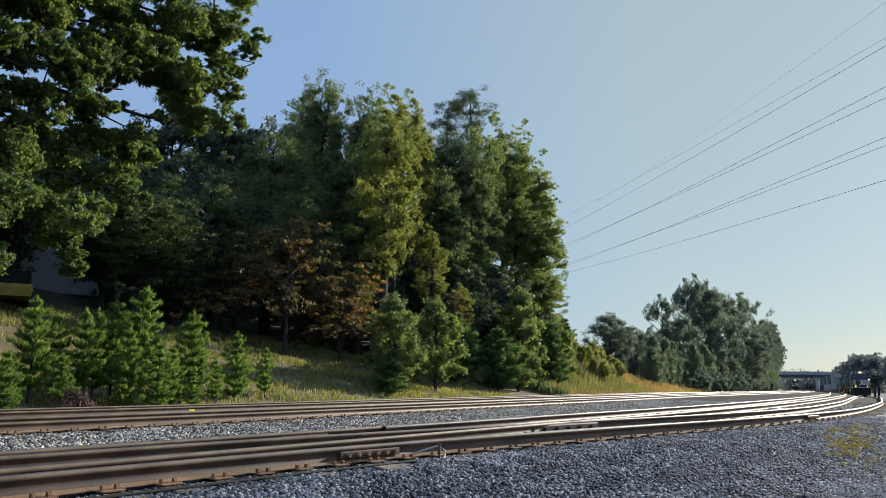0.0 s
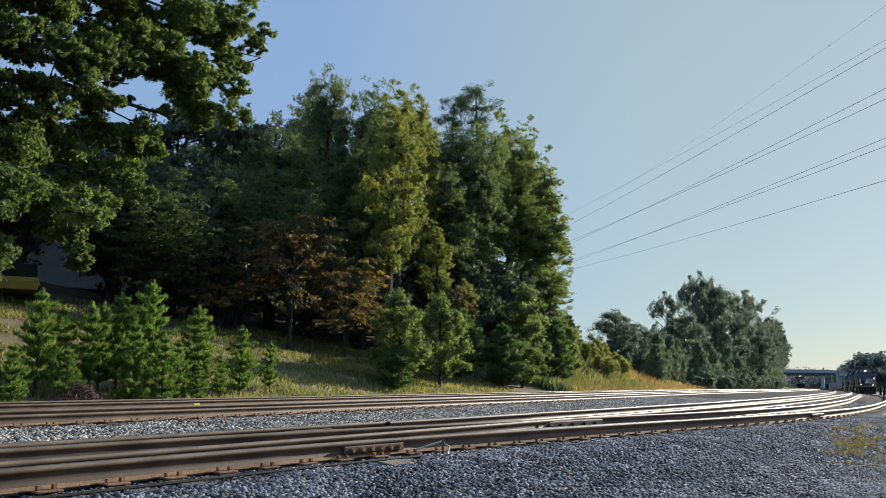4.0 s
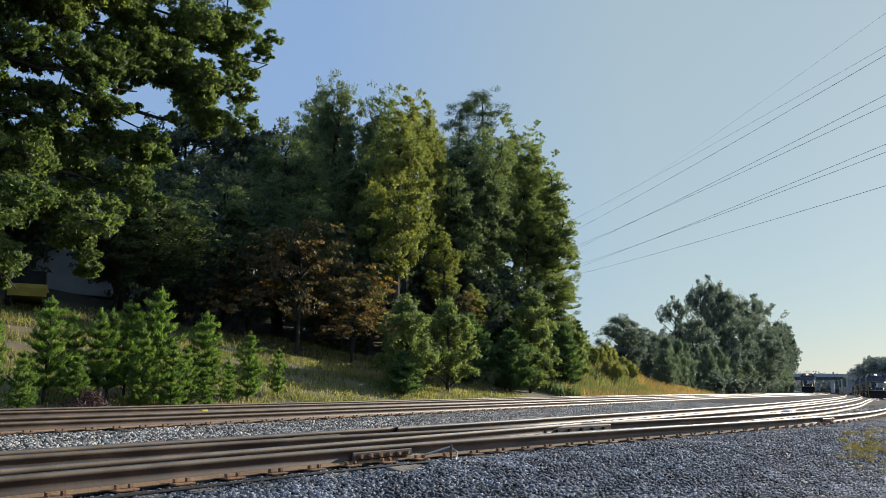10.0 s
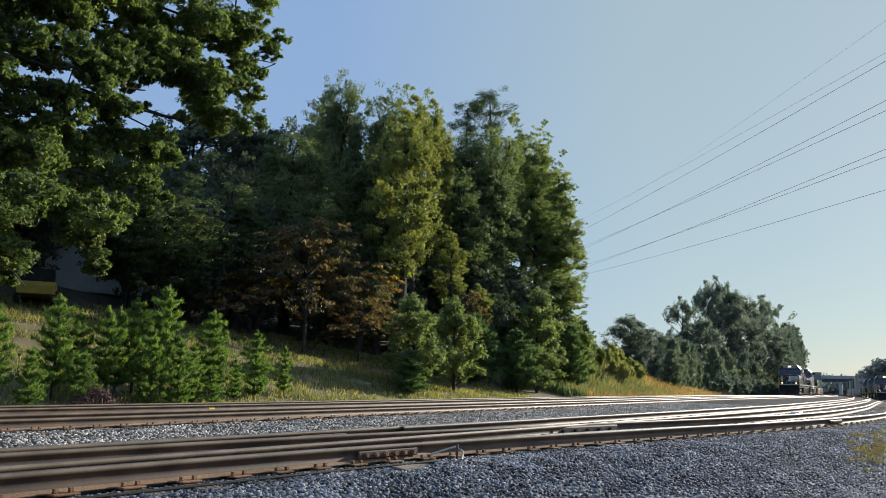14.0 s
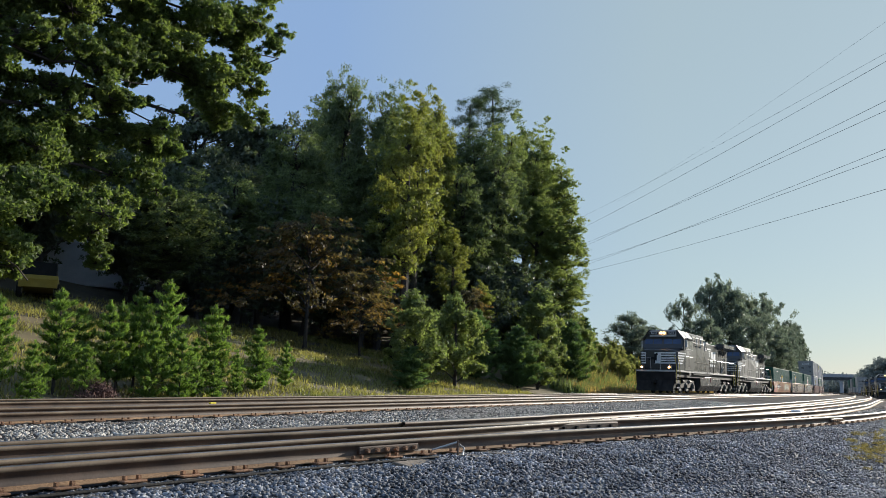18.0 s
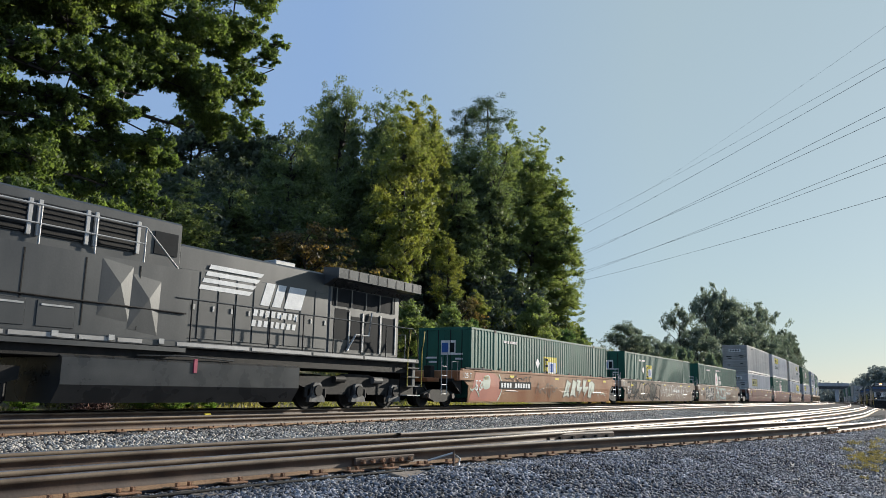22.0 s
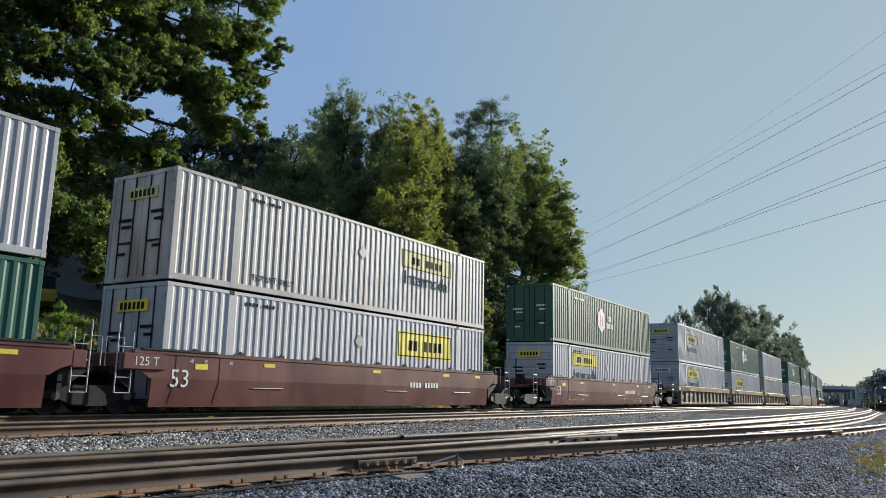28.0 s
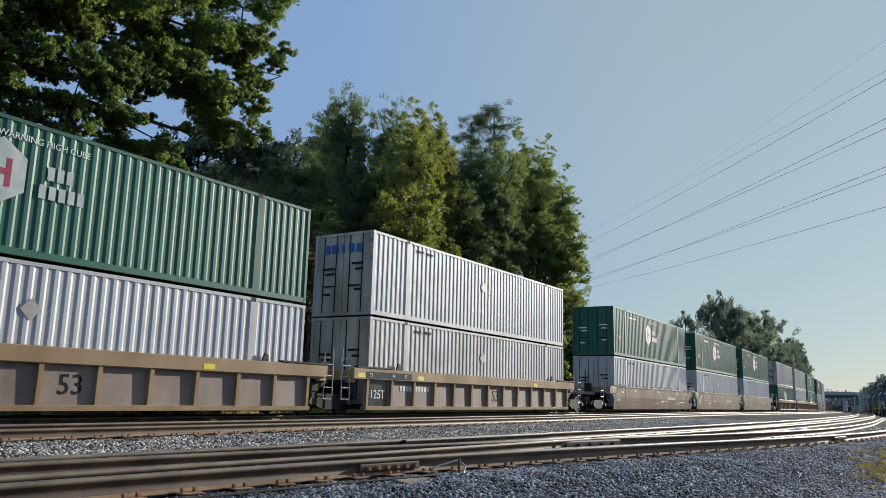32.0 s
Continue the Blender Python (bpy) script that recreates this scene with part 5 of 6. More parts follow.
    for side in (-1, 1):
        for k in range(9):
            x = 11.4 + 0.65 * k
            d = bx("hood_door", x, x + 0.6, side * 0.95, side * 0.972, 1.85, 3.62, K, 0.008, hood)
            bx("door_latch", x + 0.46, x + 0.52, side * 0.97, side * 0.995, 2.6, 2.74, S, 0, d)
        for k in range(4):
            z = 3.16 + 0.19 * k
            part("logo_stripe", prism([(12.0 + 0.1 * k - o, z), (13.8 + 0.14 * k - o, z), (13.92 + 0.14 * k - o, z + 0.12), (12.06 + 0.1 * k - o, z + 0.12)], side * 0.974, side * 0.982), M_white, hood, "white stripe")
        for x0, x1, x2, x3 in ((14.25, 14.6, 14.82, 14.47), (14.72, 15.07, 15.29, 14.94), (15.22, 15.95, 16.17, 15.44)):
            part("logo_bar", prism([(x0 - o, 2.95), (x1 - o, 2.95), (x2 - o, 3.62), (x3 - o, 3.62)], side * 0.974, side * 0.982), M_white, hood, "white logo shape")
        for j, n in ((0, 8), (1, 8)):
            bm = bmesh.new()
            for k in range(n):
                prism([(13.95 + 0.05 * (1 - j) + 0.235 * k - o, 2.63 - 0.3 * j), (14.1 + 0.05 * (1 - j) + 0.235 * k - o, 2.63 - 0.3 * j), (14.13 + 0.05 * (1 - j) + 0.235 * k - o, 2.81 - 0.3 * j), (13.98 + 0.05 * (1 - j) + 0.235 * k - o, 2.81 - 0.3 * j)], side * 0.974, side * 0.98, bm)
            part("logo_word_bar", bm, M_white, hood)
        # radiator wings over the rear
        wing = part("radiator_wing", slab(((side * 0.9, 3.85), (side * 1.3, 4.05), (side * 1.55, 4.08), (side * 1.55, 4.4), (side * 0.9, 4.46)), 17.0 - o, 21.7 - o), M_tank, c, "dusty grey radiator overhang")
        for k in range(8):
            bx("wing_seam", 17.5 + 0.52 * k, 17.53 + 0.52 * k, side * 1.552, side * 1.56, 4.1, 4.38, M_under, 0, wing)
        for x0, x1, z0, z1 in ((17.6, 18.3, 2.2, 3.2), (18.45, 19.0, 1.9, 3.0), (19.2, 20.0, 1.85, 3.1), (20.2, 20.9, 1.9, 3.1)):
            bx("rear_opening", x0, x1, side * 0.945, side * 0.958, z0, z1, M_ink, 0, rear, "dark equipment opening")
        # flat black sheet; the dark of the recess is put into its colour
        bx("radiator_intake", 17.45, 20.9, side * 0.945, side * 0.96, 3.28, 3.86, M_ink, 0, rear, "dark sheet for the recess under the radiator overhang")
        for k in range(5):
            bx("intake_bar", 17.6 + 0.78 * k, 17.66 + 0.78 * k, side * 0.95, side * 0.985, 3.28, 3.86, M_tank, 0, rear)
        for x0, x1 in ((18.3, 18.34), (19.02, 19.08), (20.02, 20.08), (20.92, 20.98)):
            bx("panel_edge", x0, x1, side * 0.95, side * 0.985, 1.85, 3.15, S, 0, rear)
        rod("pipe_run", ((18.2, side * 1.0, 1.85), (18.6, side * 1.05, 2.4), (19.3, side * 1.05, 2.4), (19.5, side * 1.0, 3.2)), 0.035, S, rear)
        # walkway handrail
        rod("handrail", ((10.9, side * 1.5, 2.78), (21.3, side * 1.5, 2.78), (21.62, side * 1.5, 2.5), (21.7, side * 1.5, 1.5)), 0.022, M_tank, lab="dark dusty handrail")
        for k in range(8):
            x = 11.4 + 1.38 * k
            rod("handrail_post", ((x, side * 1.5, 1.7), (x, side * 1.5, 2.78)), 0.02, M_under)
        # steps and their yellow rails
        for xs, d in ((1.2, -1), (21.45, 1)):
            st = bx("step_well", xs - 0.42, xs + 0.42, side * 1.12, side * 1.18, 0.42, 1.6, M_under, 0)
            for j in range(4):
                bx("step", xs - 0.4, xs + 0.4, side * 1.18, side * 1.5, 0.42 + 0.32 * j, 0.46 + 0.32 * j, S if j == 0 else K, 0.005, st)
            for x in (xs - 0.45, xs + 0.45):
                rod("grab_rail", ((x, side * 1.52, 0.75), (x, side * 1.52, 2.0), (x + 0.12 * d, side * 1.5, 2.35), (x + 0.25 * d, side * 1.45, 2.75)), 0.022, M_yellow, lab="yellow grab rail")
        bx("ditch_light_box", 0.7, 0.95, side * 0.85, side * 1.15, 1.74, 2.02, K, 0.02)
        rod("ditch_light", ((0.62, side * 1.0, 1.9), (0.71, side * 1.0, 1.9)), 0.085, M_lamp if lit else S, lab="lit ditch light" if lit else "")
    for y in (-1.0, 1.0):
        rod("front_handrail", ((0.78, y, 1.7), (0.78, y, 2.6), (0.78, y * 0.4, 2.6), (0.78, y * 0.35, 1.7)), 0.02, S)
        rod("rear_handrail", ((21.55, y, 1.7), (21.55, y, 2.6), (21.55, y * 0.4, 2.6), (21.55, y * 0.35, 1.7)), 0.02, S)
    bx("exhaust_stack", 15.4, 16.3, -0.35, 0.35, 4.26, 4.5, S, 0.03)
    for x in (3.6, 4.4, 5.2):
        bx("roof_fitting", x, x + 0.22, -0.5, -0.3, 4.75, 4.84, M_under, 0.01, roof)
    for k in range(3):
        rod("horn", ((5.3, 0.2 + 0.1 * k, 4.8), (4.9, 0.2 + 0.1 * k, 4.84)), 0.03, S, roof)
    tank = part("fuel_tank", slab(((-1.2, 0.22), (1.2, 0.22), (1.47, 0.62), (1.47, 1.2), (1.3, 1.28), (-1.3, 1.28), (-1.47, 1.2), (-1.47, 0.62)), 8.1 - o, 15.5 - o), M_tank, c, "dusty grey fuel tank")
    bx("filler", 11.6, 11.72, -1.5, -1.46, 0.95, 1.3, M_red, 0.01, tank, "red fuel filler")
    rod("tank_pipe", ((10.0, -1.4, 1.32), (11.4, -1.45, 1.36), (13.0, -1.4, 1.3)), 0.02, M_tank, tank)
    graft(TRUCK, c, pose(4.63 - o, 0, 0))
    graft(TRUCK, c, pose(18.6 - o, 0, 0))
    return c


LOCO_A = locomotive("4643", True, "black freight locomotive with white nose stripes, headlights lit")
LOCO_B = locomotive("7528", False, "second black freight locomotive, duller and dustier, coupled behind", True)
PARKED = []
for k, x in enumerate((166.0, 189.2, 212.4)):
    m = along(yard_y, x + 11.15)
    p = copy_thing(LOCO_A if k == 0 else LOCO_B, m)
    p["label"] = "black locomotive waiting on the siding, headlight lit" if k == 0 else "black locomotive coupled on the siding"
    p["group"] = "waiting train"
    # fittings too small to show on the distant waiting engines
    for ob in list(p.children_recursive):
        if ob.name.split(".")[0] in ("louvre_slat", "spring", "door_latch", "wing_seam", "wiped_patch", "buckled_panel", "hatch_bar", "bearing_cap", "tie_down", "air_hose", "brake_cylinder", "step", "sill_stripe", "side_stripe", "rear_opening", "roof_fitting", "cabinet_seam"):
            if not ob.children:
                bpy.data.objects.remove(ob)
    PARKED.append(p)
for k in range(4):
    x = 258.0 + 23.3 * k + 8.3
    src = UNITS[11 if k % 2 else 3]
    m = along(yard_y, x)
    w = copy_thing(src[1], m)
    tagged(w, "dusty well car waiting on the siding", group="waiting train")
    for ob, z in ((src[2], 0.34), (src[3], 3.265)):
        b = copy_thing(ob, m @ pose(0, 0, z))
        tagged(b, group="waiting train")
for o in (*BOGIE.children_recursive, BOGIE, *TRUCK.children_recursive, TRUCK):
    bpy.data.objects.remove(o)


# ---- movement of the train ----
SPEED = 19.15


def lead(t):
    """Distance along the line of the first container's leading end."""
    return 8.27 + SPEED * (23.0 - t)


def on_track(s, reach, z=0.0):
    a, b = on_main(s - reach), on_main(s + reach)
    d = b - a
    return Matrix.Translation((a + b) / 2) @ pose(0, 0, 0, 0, -math.degrees(math.atan2(d.z, d.xy.length)), math.degrees(math.atan2(d.y, d.x))) @ pose(0, 0, z)


def motions():
    times = [0.8 * k for k in range(41)]
    movers = [(LOCO_A, -48.2 + 11.15, 6.98, 0.0), (LOCO_B, -25.9 + 11.15, 6.98, 0.0)]
    for off, car, low, up in UNITS:
        movers.append((car, off + CL / 2, 9.6, 0.0))
        movers.append((low, off + CL / 2, 9.6, 0.34))
        if up:
            movers.append((up, off + CL / 2, 9.6, 3.295))
    for ob, ds, reach, z in movers:
        walk(ob, [(t, on_track(lead(t) + ds, reach, z)) for t in times])


# ---- trees ----
def leaves(centres, radii, per, size, g, flat=0.75, aspect=0.6, dirs=None, tri=True):
    """Small leaf blades strewn through round clumps."""
    n = len(centres)
    c = np.repeat(centres, per, 0)
    r = np.repeat(radii, per)
    d = g.normal(size=(n * per, 3))
    d /= np.linalg.norm(d, axis=1, keepdims=True)
    p = c + d * (r * (g.random(n * per) ** 0.5))[:, None] * np.array([1, 1, flat])
    u = g.normal(size=p.shape)
    if dirs is not None:
        u = np.repeat(dirs, per, 0) + 0.45 * u
    u /= np.linalg.norm(u, axis=1, keepdims=True)
    w = np.cross(u, d + np.array((0, 0, 0.5)) + 0.35 * g.normal(size=p.shape))
    w /= np.linalg.norm(w, axis=1, keepdims=True) + 1e-9
    s = size * g.uniform(0.6, 1.3, (len(p), 1))
    a, b = u * s * 0.5, w * s * 0.5 * aspect
    if tri:
        v = np.stack([p - a - b, p - a * 0.6 + b, p + a * 1.2], 1)
    else:
        v = np.stack([p - a, p + b, p + a, p - b], 1)
    k = v.shape[1]
    f = np.arange(len(p) * k).reshape(-1, k)
    return v.reshape(-1, 3), f


def limb(a, b, r0, r1, bm, g, n=4, bend=0.12):
    a, b = np.array(a, float), np.array(b, float)
    L = np.linalg.norm(b - a)
    pts, rs = [], []
    off = g.normal(size=3) * bend * L
    for i in range(n + 1):
        t = i / n
        pts.append(tuple(a + (b - a) * t + off * math.sin(math.pi * t)))
        rs.append(r0 + (r1 - r0) * t)
    tube(pts, rs, bm, 7)


def broadleaf(seed, h, r, base, clumps, per, leaf, material, label, top=0.35, category="tree", lean=0.0, inner=1.5):
    """Tapered trunk with limbs and a dense ragged crown of many leaves; the crown spans base..h."""
    g = np.random.default_rng(seed)
    t = thing("tree" if category == "tree" else "bush", Matrix(), label, category)
    mid, half = base + (h - base) * 0.5, (h - base) * 0.5
    cs, rr, qq = [], [], []
    while len(cs) < clumps:
        d = g.normal(size=3)
        d /= np.linalg.norm(d)
        q = g.uniform(0.4, 0.92) * (0.82 + 0.25 * math.sin(3 * math.atan2(d[1], d[0]) + seed) * math.cos(2.5 * d[2] + seed))
        z = d[2] * q
        k = 1 - max(0, z) * top - max(0, -z) * 0.25
        cs.append((d[0] * q * r * k + lean * z, d[1] * q * r * k, mid + z * half))
        rr.append(r * g.uniform(0.15, 0.30))
        qq.append(q)
    cs, rr, qq = np.array(cs), np.array(rr), np.array(qq)
    bm = bmesh.new()
    rt = 0.018 * h + 0.06
    limb((0, 0, -0.4), (lean * 0.3, 0, h * 0.7), rt, 0.05, bm, g, 6, 0.02)
    for i in g.choice(len(cs), min(len(cs), 14), replace=False):
        z0 = max(base * 0.7, cs[i][2] - np.hypot(cs[i][0], cs[i][1]) * 0.8)
        limb((0, 0, min(z0, h * 0.66)), cs[i], rt * 0.4, 0.025, bm, g)
    part("trunk", bm, M_bark, t)
    # each clump breaks up into smaller sprays near its surface
    m = 7
    d = g.normal(size=(len(cs) * m, 3))
    d /= np.linalg.norm(d, axis=1, keepdims=True)
    sub = np.repeat(cs, m, 0) + d * (np.repeat(rr, m) * g.uniform(0.45, 1.05, len(d)))[:, None] * np.array([1, 1, 0.8])
    v, f = leaves(sub, np.repeat(rr, m) * g.uniform(0.28, 0.5, len(d)), max(4, per // m), leaf, g)
    # broader leaves added inside the crown to block light and darken its heart
    ins = qq < 0.6
    vi, fi = leaves(cs[ins], rr[ins] * 0.7, int(22 * (2.4 / inner) ** 2), leaf * inner, g, 0.8, 0.8)
    raw("crown", np.concatenate([v, vi]), np.concatenate([f, fi + len(v)]), material, t)
    return t


def branching(seed, h, r, base, material, label, prim=18, sec=7, per=36, leaf=0.2, rise=0.7, full=0.45, lean=0.0, spray=0.5, bare=0.35):
    """Tree grown limb by limb: rising limbs, side twigs and sprays of leaves, with gaps between; full is the height of its widest part."""
    g = np.random.default_rng(seed)
    t = thing("tree", Matrix(), label, "tree")
    bm = bmesh.new()
    rt = 0.012 * h + 0.05
    top = np.array((lean, 0, h * 0.94))
    limb((0, 0, -0.4), top, rt, 0.035, bm, g, 7, 0.012)
    cs, rr = [], []

    def girth(u):
        u = min(max(u, 0.0), 1.0)
        return (u / full) ** 0.6 if u < full else max(0.0, 1 - ((u - full) / (1 - full)) ** 2.2) ** 0.6

    for i in range(prim):
        f = (i + g.uniform(0.1, 0.9)) / prim
        z0 = base * 0.75 + (h * 0.86 - base * 0.75) * f
        az = i * 2.4 + g.uniform(-0.5, 0.5)
        root = np.array((lean * z0 / h, 0, z0))
        ln = r * g.uniform(0.72, 1.1)
        for _ in range(3):
            zt = z0 + rise * ln
            ln = max(0.12 * r, r * girth((zt - base) / (h - base)) * g.uniform(0.8, 1.08))
        tip = root + np.array((math.cos(az) * ln, math.sin(az) * ln, rise * ln * g.uniform(0.7, 1.15)))
        tip[2] = min(tip[2], h - 0.3)
        limb(root, tip, rt * 0.36 * (1.1 - 0.6 * f), 0.018, bm, g, 4, 0.05)
        d = tip - root
        L = np.linalg.norm(d)
        for k in range(sec):
            q = bare + (1 - bare) * (k + g.random()) / sec
            p = root + d * q
            w = d / L * 0.5 + g.normal(size=3) * np.array((0.8, 0.8, 0.8))
            w = w / np.linalg.norm(w) * (0.17 * L + 0.13 * r) * g.uniform(0.5, 1.3)
            if k % 2 == 0:
                limb(p, p + w, 0.022, 0.008, bm, g, 2, 0.06)
            for e in (0.35, 0.7, 1.0):
                cs.append(p + w * e + g.normal(size=3) * 0.10 * spray)
                rr.append(spray * g.uniform(0.55, 1.15) * (0.8 + 0.4 * e))
    for k in range(10):
        cs.append(top + g.normal(size=3) * np.array((0.12 * r, 0.12 * r, 0.035 * h)))
        rr.append(spray * 0.8)
    part("trunk", bm, M_bark, t)
    v, f = leaves(np.array(cs), np.array(rr), per, leaf, g, 1.0)
    raw("crown", v, f, material, t)
    return t


def layered_pine(seed, h, r, material, label):
    """Old pine: bare tall stem, level boughs that carry flat pads of needles, broken open between."""
    g = np.random.default_rng(seed)
    t = thing("pine_tree", Matrix(), label, "pine tree")
    bm = bmesh.new()
    limb((0, 0, -0.4), (0.2, 0, h * 0.97), 0.3, 0.05, bm, g, 8, 0.008)
    cs, rr = [], []
    n = 24
    for i in range(n):
        f = i / (n - 1)
        z = h * (0.40 + 0.55 * f) + g.uniform(-0.4, 0.4)
        ln = r * (1.0 - 0.5 * f ** 2) * g.uniform(0.35, 1.12)
        az = i * 2.4 + g.uniform(-0.9, 0.9)
        tip = np.array((math.cos(az) * ln, math.sin(az) * ln, z + ln * g.uniform(0.0, 0.45)))
        limb((0, 0, z), tip, 0.08 * (1.2 - f), 0.02, bm, g, 4, 0.07)
        for q in (0.6, 0.85, 1.05):
            p = np.array((0, 0, z)) * (1 - q) + tip * q
            for k in range(2):
                cs.append(p + g.normal(size=3) * np.array((0.45, 0.45, 0.2)))
                rr.append(g.uniform(0.45, 0.95))
    for k in range(16):
        cs.append(np.array((0.2, 0, h * 0.95)) + g.normal(size=3) * np.array((0.8, 0.8, 0.5)))
        rr.append(0.55)
    part("trunk", bm, M_bark, t)
    dirs = g.normal(size=(len(cs), 3)) * np.array((1, 1, 0.5)) + np.array((0, 0, 0.6))
    v, f = leaves(np.array(cs), np.array(rr), 85, 0.32, g, 0.55, 0.17, dirs / np.linalg.norm(dirs, axis=1, keepdims=True))
    raw("crown", v, f, material, t)
    return t


def boughed(seed, root, fork, limbs, per, leaf, material, label, flat=0.62):
    """Great tree: each heavy limb (start, end, spread at both, boughs) leaves the trunk's fork and carries its boughs of leaves."""
    g = np.random.default_rng(seed)
    t = thing("tree", Matrix(), label, "tree")
    bm = bmesh.new()
    limb((0, 0, -0.5), fork, root, root * 0.75, bm, g, 5, 0.02)
    cs, rr = [], []
    for a, b, r0, r1, n, thick in limbs:
        a, b = np.array(a, float), np.array(b, float)
        limb(np.array(fork) + np.array((0, 0, g.uniform(-1.0, 2.0))), a, root * 0.25, thick, bm, g, 5, 0.04)
        sag = np.array((0, 0, 0.012 * np.linalg.norm(b - a)))
        line = [a + (b - a) * q + sag * math.sin(math.pi * q) + g.normal(size=3) * 0.12 for q in np.linspace(0, 1, 9)]
        tube([tuple(p) for p in line], [thick * (1 - 0.8 * q) + 0.01 for q in np.linspace(0, 1, 9)], bm, 7)
        for i in range(n):
            q = (i + g.uniform(0.25, 0.75)) / n
            r = (r0 + (r1 - r0) * q) * g.uniform(0.85, 1.15)
            c = a + (b - a) * q + sag * math.sin(math.pi * q) + g.normal(size=3) * np.array((0.3, 0.8, 0.5)) * r
            near = line[int(round(q * 8))]
            limb(near, c, thick * 0.35, 0.03, bm, g, 4, 0.08)
            m = int(30 * (r / 1.5) ** 2) + 8
            d = g.normal(size=(m, 3))
            d /= np.linalg.norm(d, axis=1, keepdims=True)
            p = c + d * (r * g.uniform(0.25, 1.0, (m, 1)) ** 0.6) * np.array((1, 1, flat))
            for e in p[:10]:
                limb(c, e, 0.035, 0.01, bm, g, 3, 0.12)
            cs += list(p)
            rr += list(r * g.uniform(0.16, 0.36, m))
    part("trunk", bm, M_bark, t)
    cs, rr = np.array(cs), np.array(rr)
    m = 5
    d = g.normal(size=(len(cs) * m, 3))
    d /= np.linalg.norm(d, axis=1, keepdims=True)
    sub = np.repeat(cs, m, 0) + d * (np.repeat(rr, m) * g.uniform(0.3, 1.0, len(d)))[:, None] * np.array([1, 1, 0.7])
    v, f = leaves(sub, np.repeat(rr, m) * g.uniform(0.4, 1.0, len(d)), per // m, leaf, g, 0.8)
    raw("crown", v, f, material, t)
    return t


def tiered(seed, h, r, material, label):
    """Low spreading tree: long side limbs whose leaf sprays droop outwards in loose tiers."""
    g = np.random.default_rng(seed)
    t = thing("tree", Matrix(), label, "tree")
    bm = bmesh.new()
    limb((0, 0, -0.4), (0.2, 0, h * 0.9), 0.13, 0.03, bm, g, 5, 0.02)
    cs, rr, dd = [], [], []
    for i in range(26):
        z = h * (0.36 + 0.58 * i / 26)
        ln = r * (1.08 - 0.7 * (i / 26) ** 1.5) * g.uniform(0.6, 1.15)
        a = i * 2.4 + g.uniform(-0.4, 0.4)
        tip = np.array((math.cos(a) * ln, math.sin(a) * ln, z + 0.06 * h - 0.20 * ln * g.uniform(0.5, 1.5)))
        knee = np.array((0, 0, z + 0.06 * h)) * 0.55 + tip * 0.45 + np.array((0, 0, 0.10 * ln))
        limb((0.1, 0, z - 0.12 * ln), knee, 0.05, 0.02, bm, g, 3, 0.04)
        limb(knee, tip, 0.02, 0.008, bm, g, 3, 0.04)
        for f in np.linspace(0.0, 1.0, 8):
            p = knee * (1 - f) + tip * f
            for k in range(3):
                cs.append(p + g.normal(size=3) * np.array((0.5, 0.5, 0.10)) * (0.5 + f))
                rr.append(g.uniform(0.2, 0.42))
                dd.append(np.array((math.cos(a), math.sin(a), -0.5)))
    part("trunk", bm, M_bark, t)
    v, f = leaves(np.array(cs), np.array(rr), 20, 0.18, g, 0.35, 0.5, np.array(dd))
    raw("crown", v, f, material, t)
    return t


def pine(seed, h, r, material, label, base=0.15, per=16, leaf=0.2, whorls=8):
    """Young pine: straight stem, whorls of rising branches set with brushes of needles."""
    g = np.random.default_rng(seed)
    t = thing("pine_tree", Matrix(), label, "pine tree")
    bm = bmesh.new()
    limb((0, 0, -0.3), (0, 0, h * 0.97), 0.013 * h + 0.012, 0.012, bm, g, 5, 0.008)
    cs, rr, dd = [], [], []
    for w in range(whorls):
        z = h * (base + (1 - base) * (w + 0.2) / whorls)
        q = (1 - (z / h - base) / (1 - base)) ** 0.85
        q *= min(1.0, 0.65 + 1.0 * (w / whorls))
        n = 7 if w < whorls - 1 else 4
        for k in range(n):
            a = 2 * math.pi * k / n + g.uniform(-0.5, 0.5)
            ln = r * (q + 0.06) * g.uniform(0.55, 1.25)
            tip = np.array((math.cos(a) * ln, math.sin(a) * ln, z + ln * g.uniform(0.3, 0.75)))
            root = np.array((0, 0, z))
            limb(root, tip, 0.014 + 0.002 * h, 0.006, bm, g, 2, 0.05)
            d = (tip - root) / np.linalg.norm(tip - root)
            steps = max(3, int(ln / (leaf * 0.55)))
            for f in np.linspace(0.25, 1.0, steps):
                p = root + (tip - root) * f
                for m in range(2 if f < 0.9 else 3):
                    side = g.normal(size=3) * 0.18 * ln * (0.4 + f * 0.6)
                    side[2] = abs(side[2]) * 0.5
                    cs.append(p + side)
                    rr.append(leaf * 0.5)
                    e = d + np.array((0, 0, 0.7)) + side / (np.linalg.norm(side) + 1e-6) * 0.5
                    dd.append(e / np.linalg.norm(e))
    for z in np.linspace(h * 0.86, h, 5):
        cs.append(np.array((0, 0, z)))
        rr.append(leaf * 0.4)
        dd.append(np.array((0, 0, 1.0)))
    part("trunk", bm, M_bark, t)
    v, f = leaves(np.array(cs), np.array(rr), per, leaf, g, 0.9, 0.17, np.array(dd))
    raw("crown", v, f, material, t)
    return t


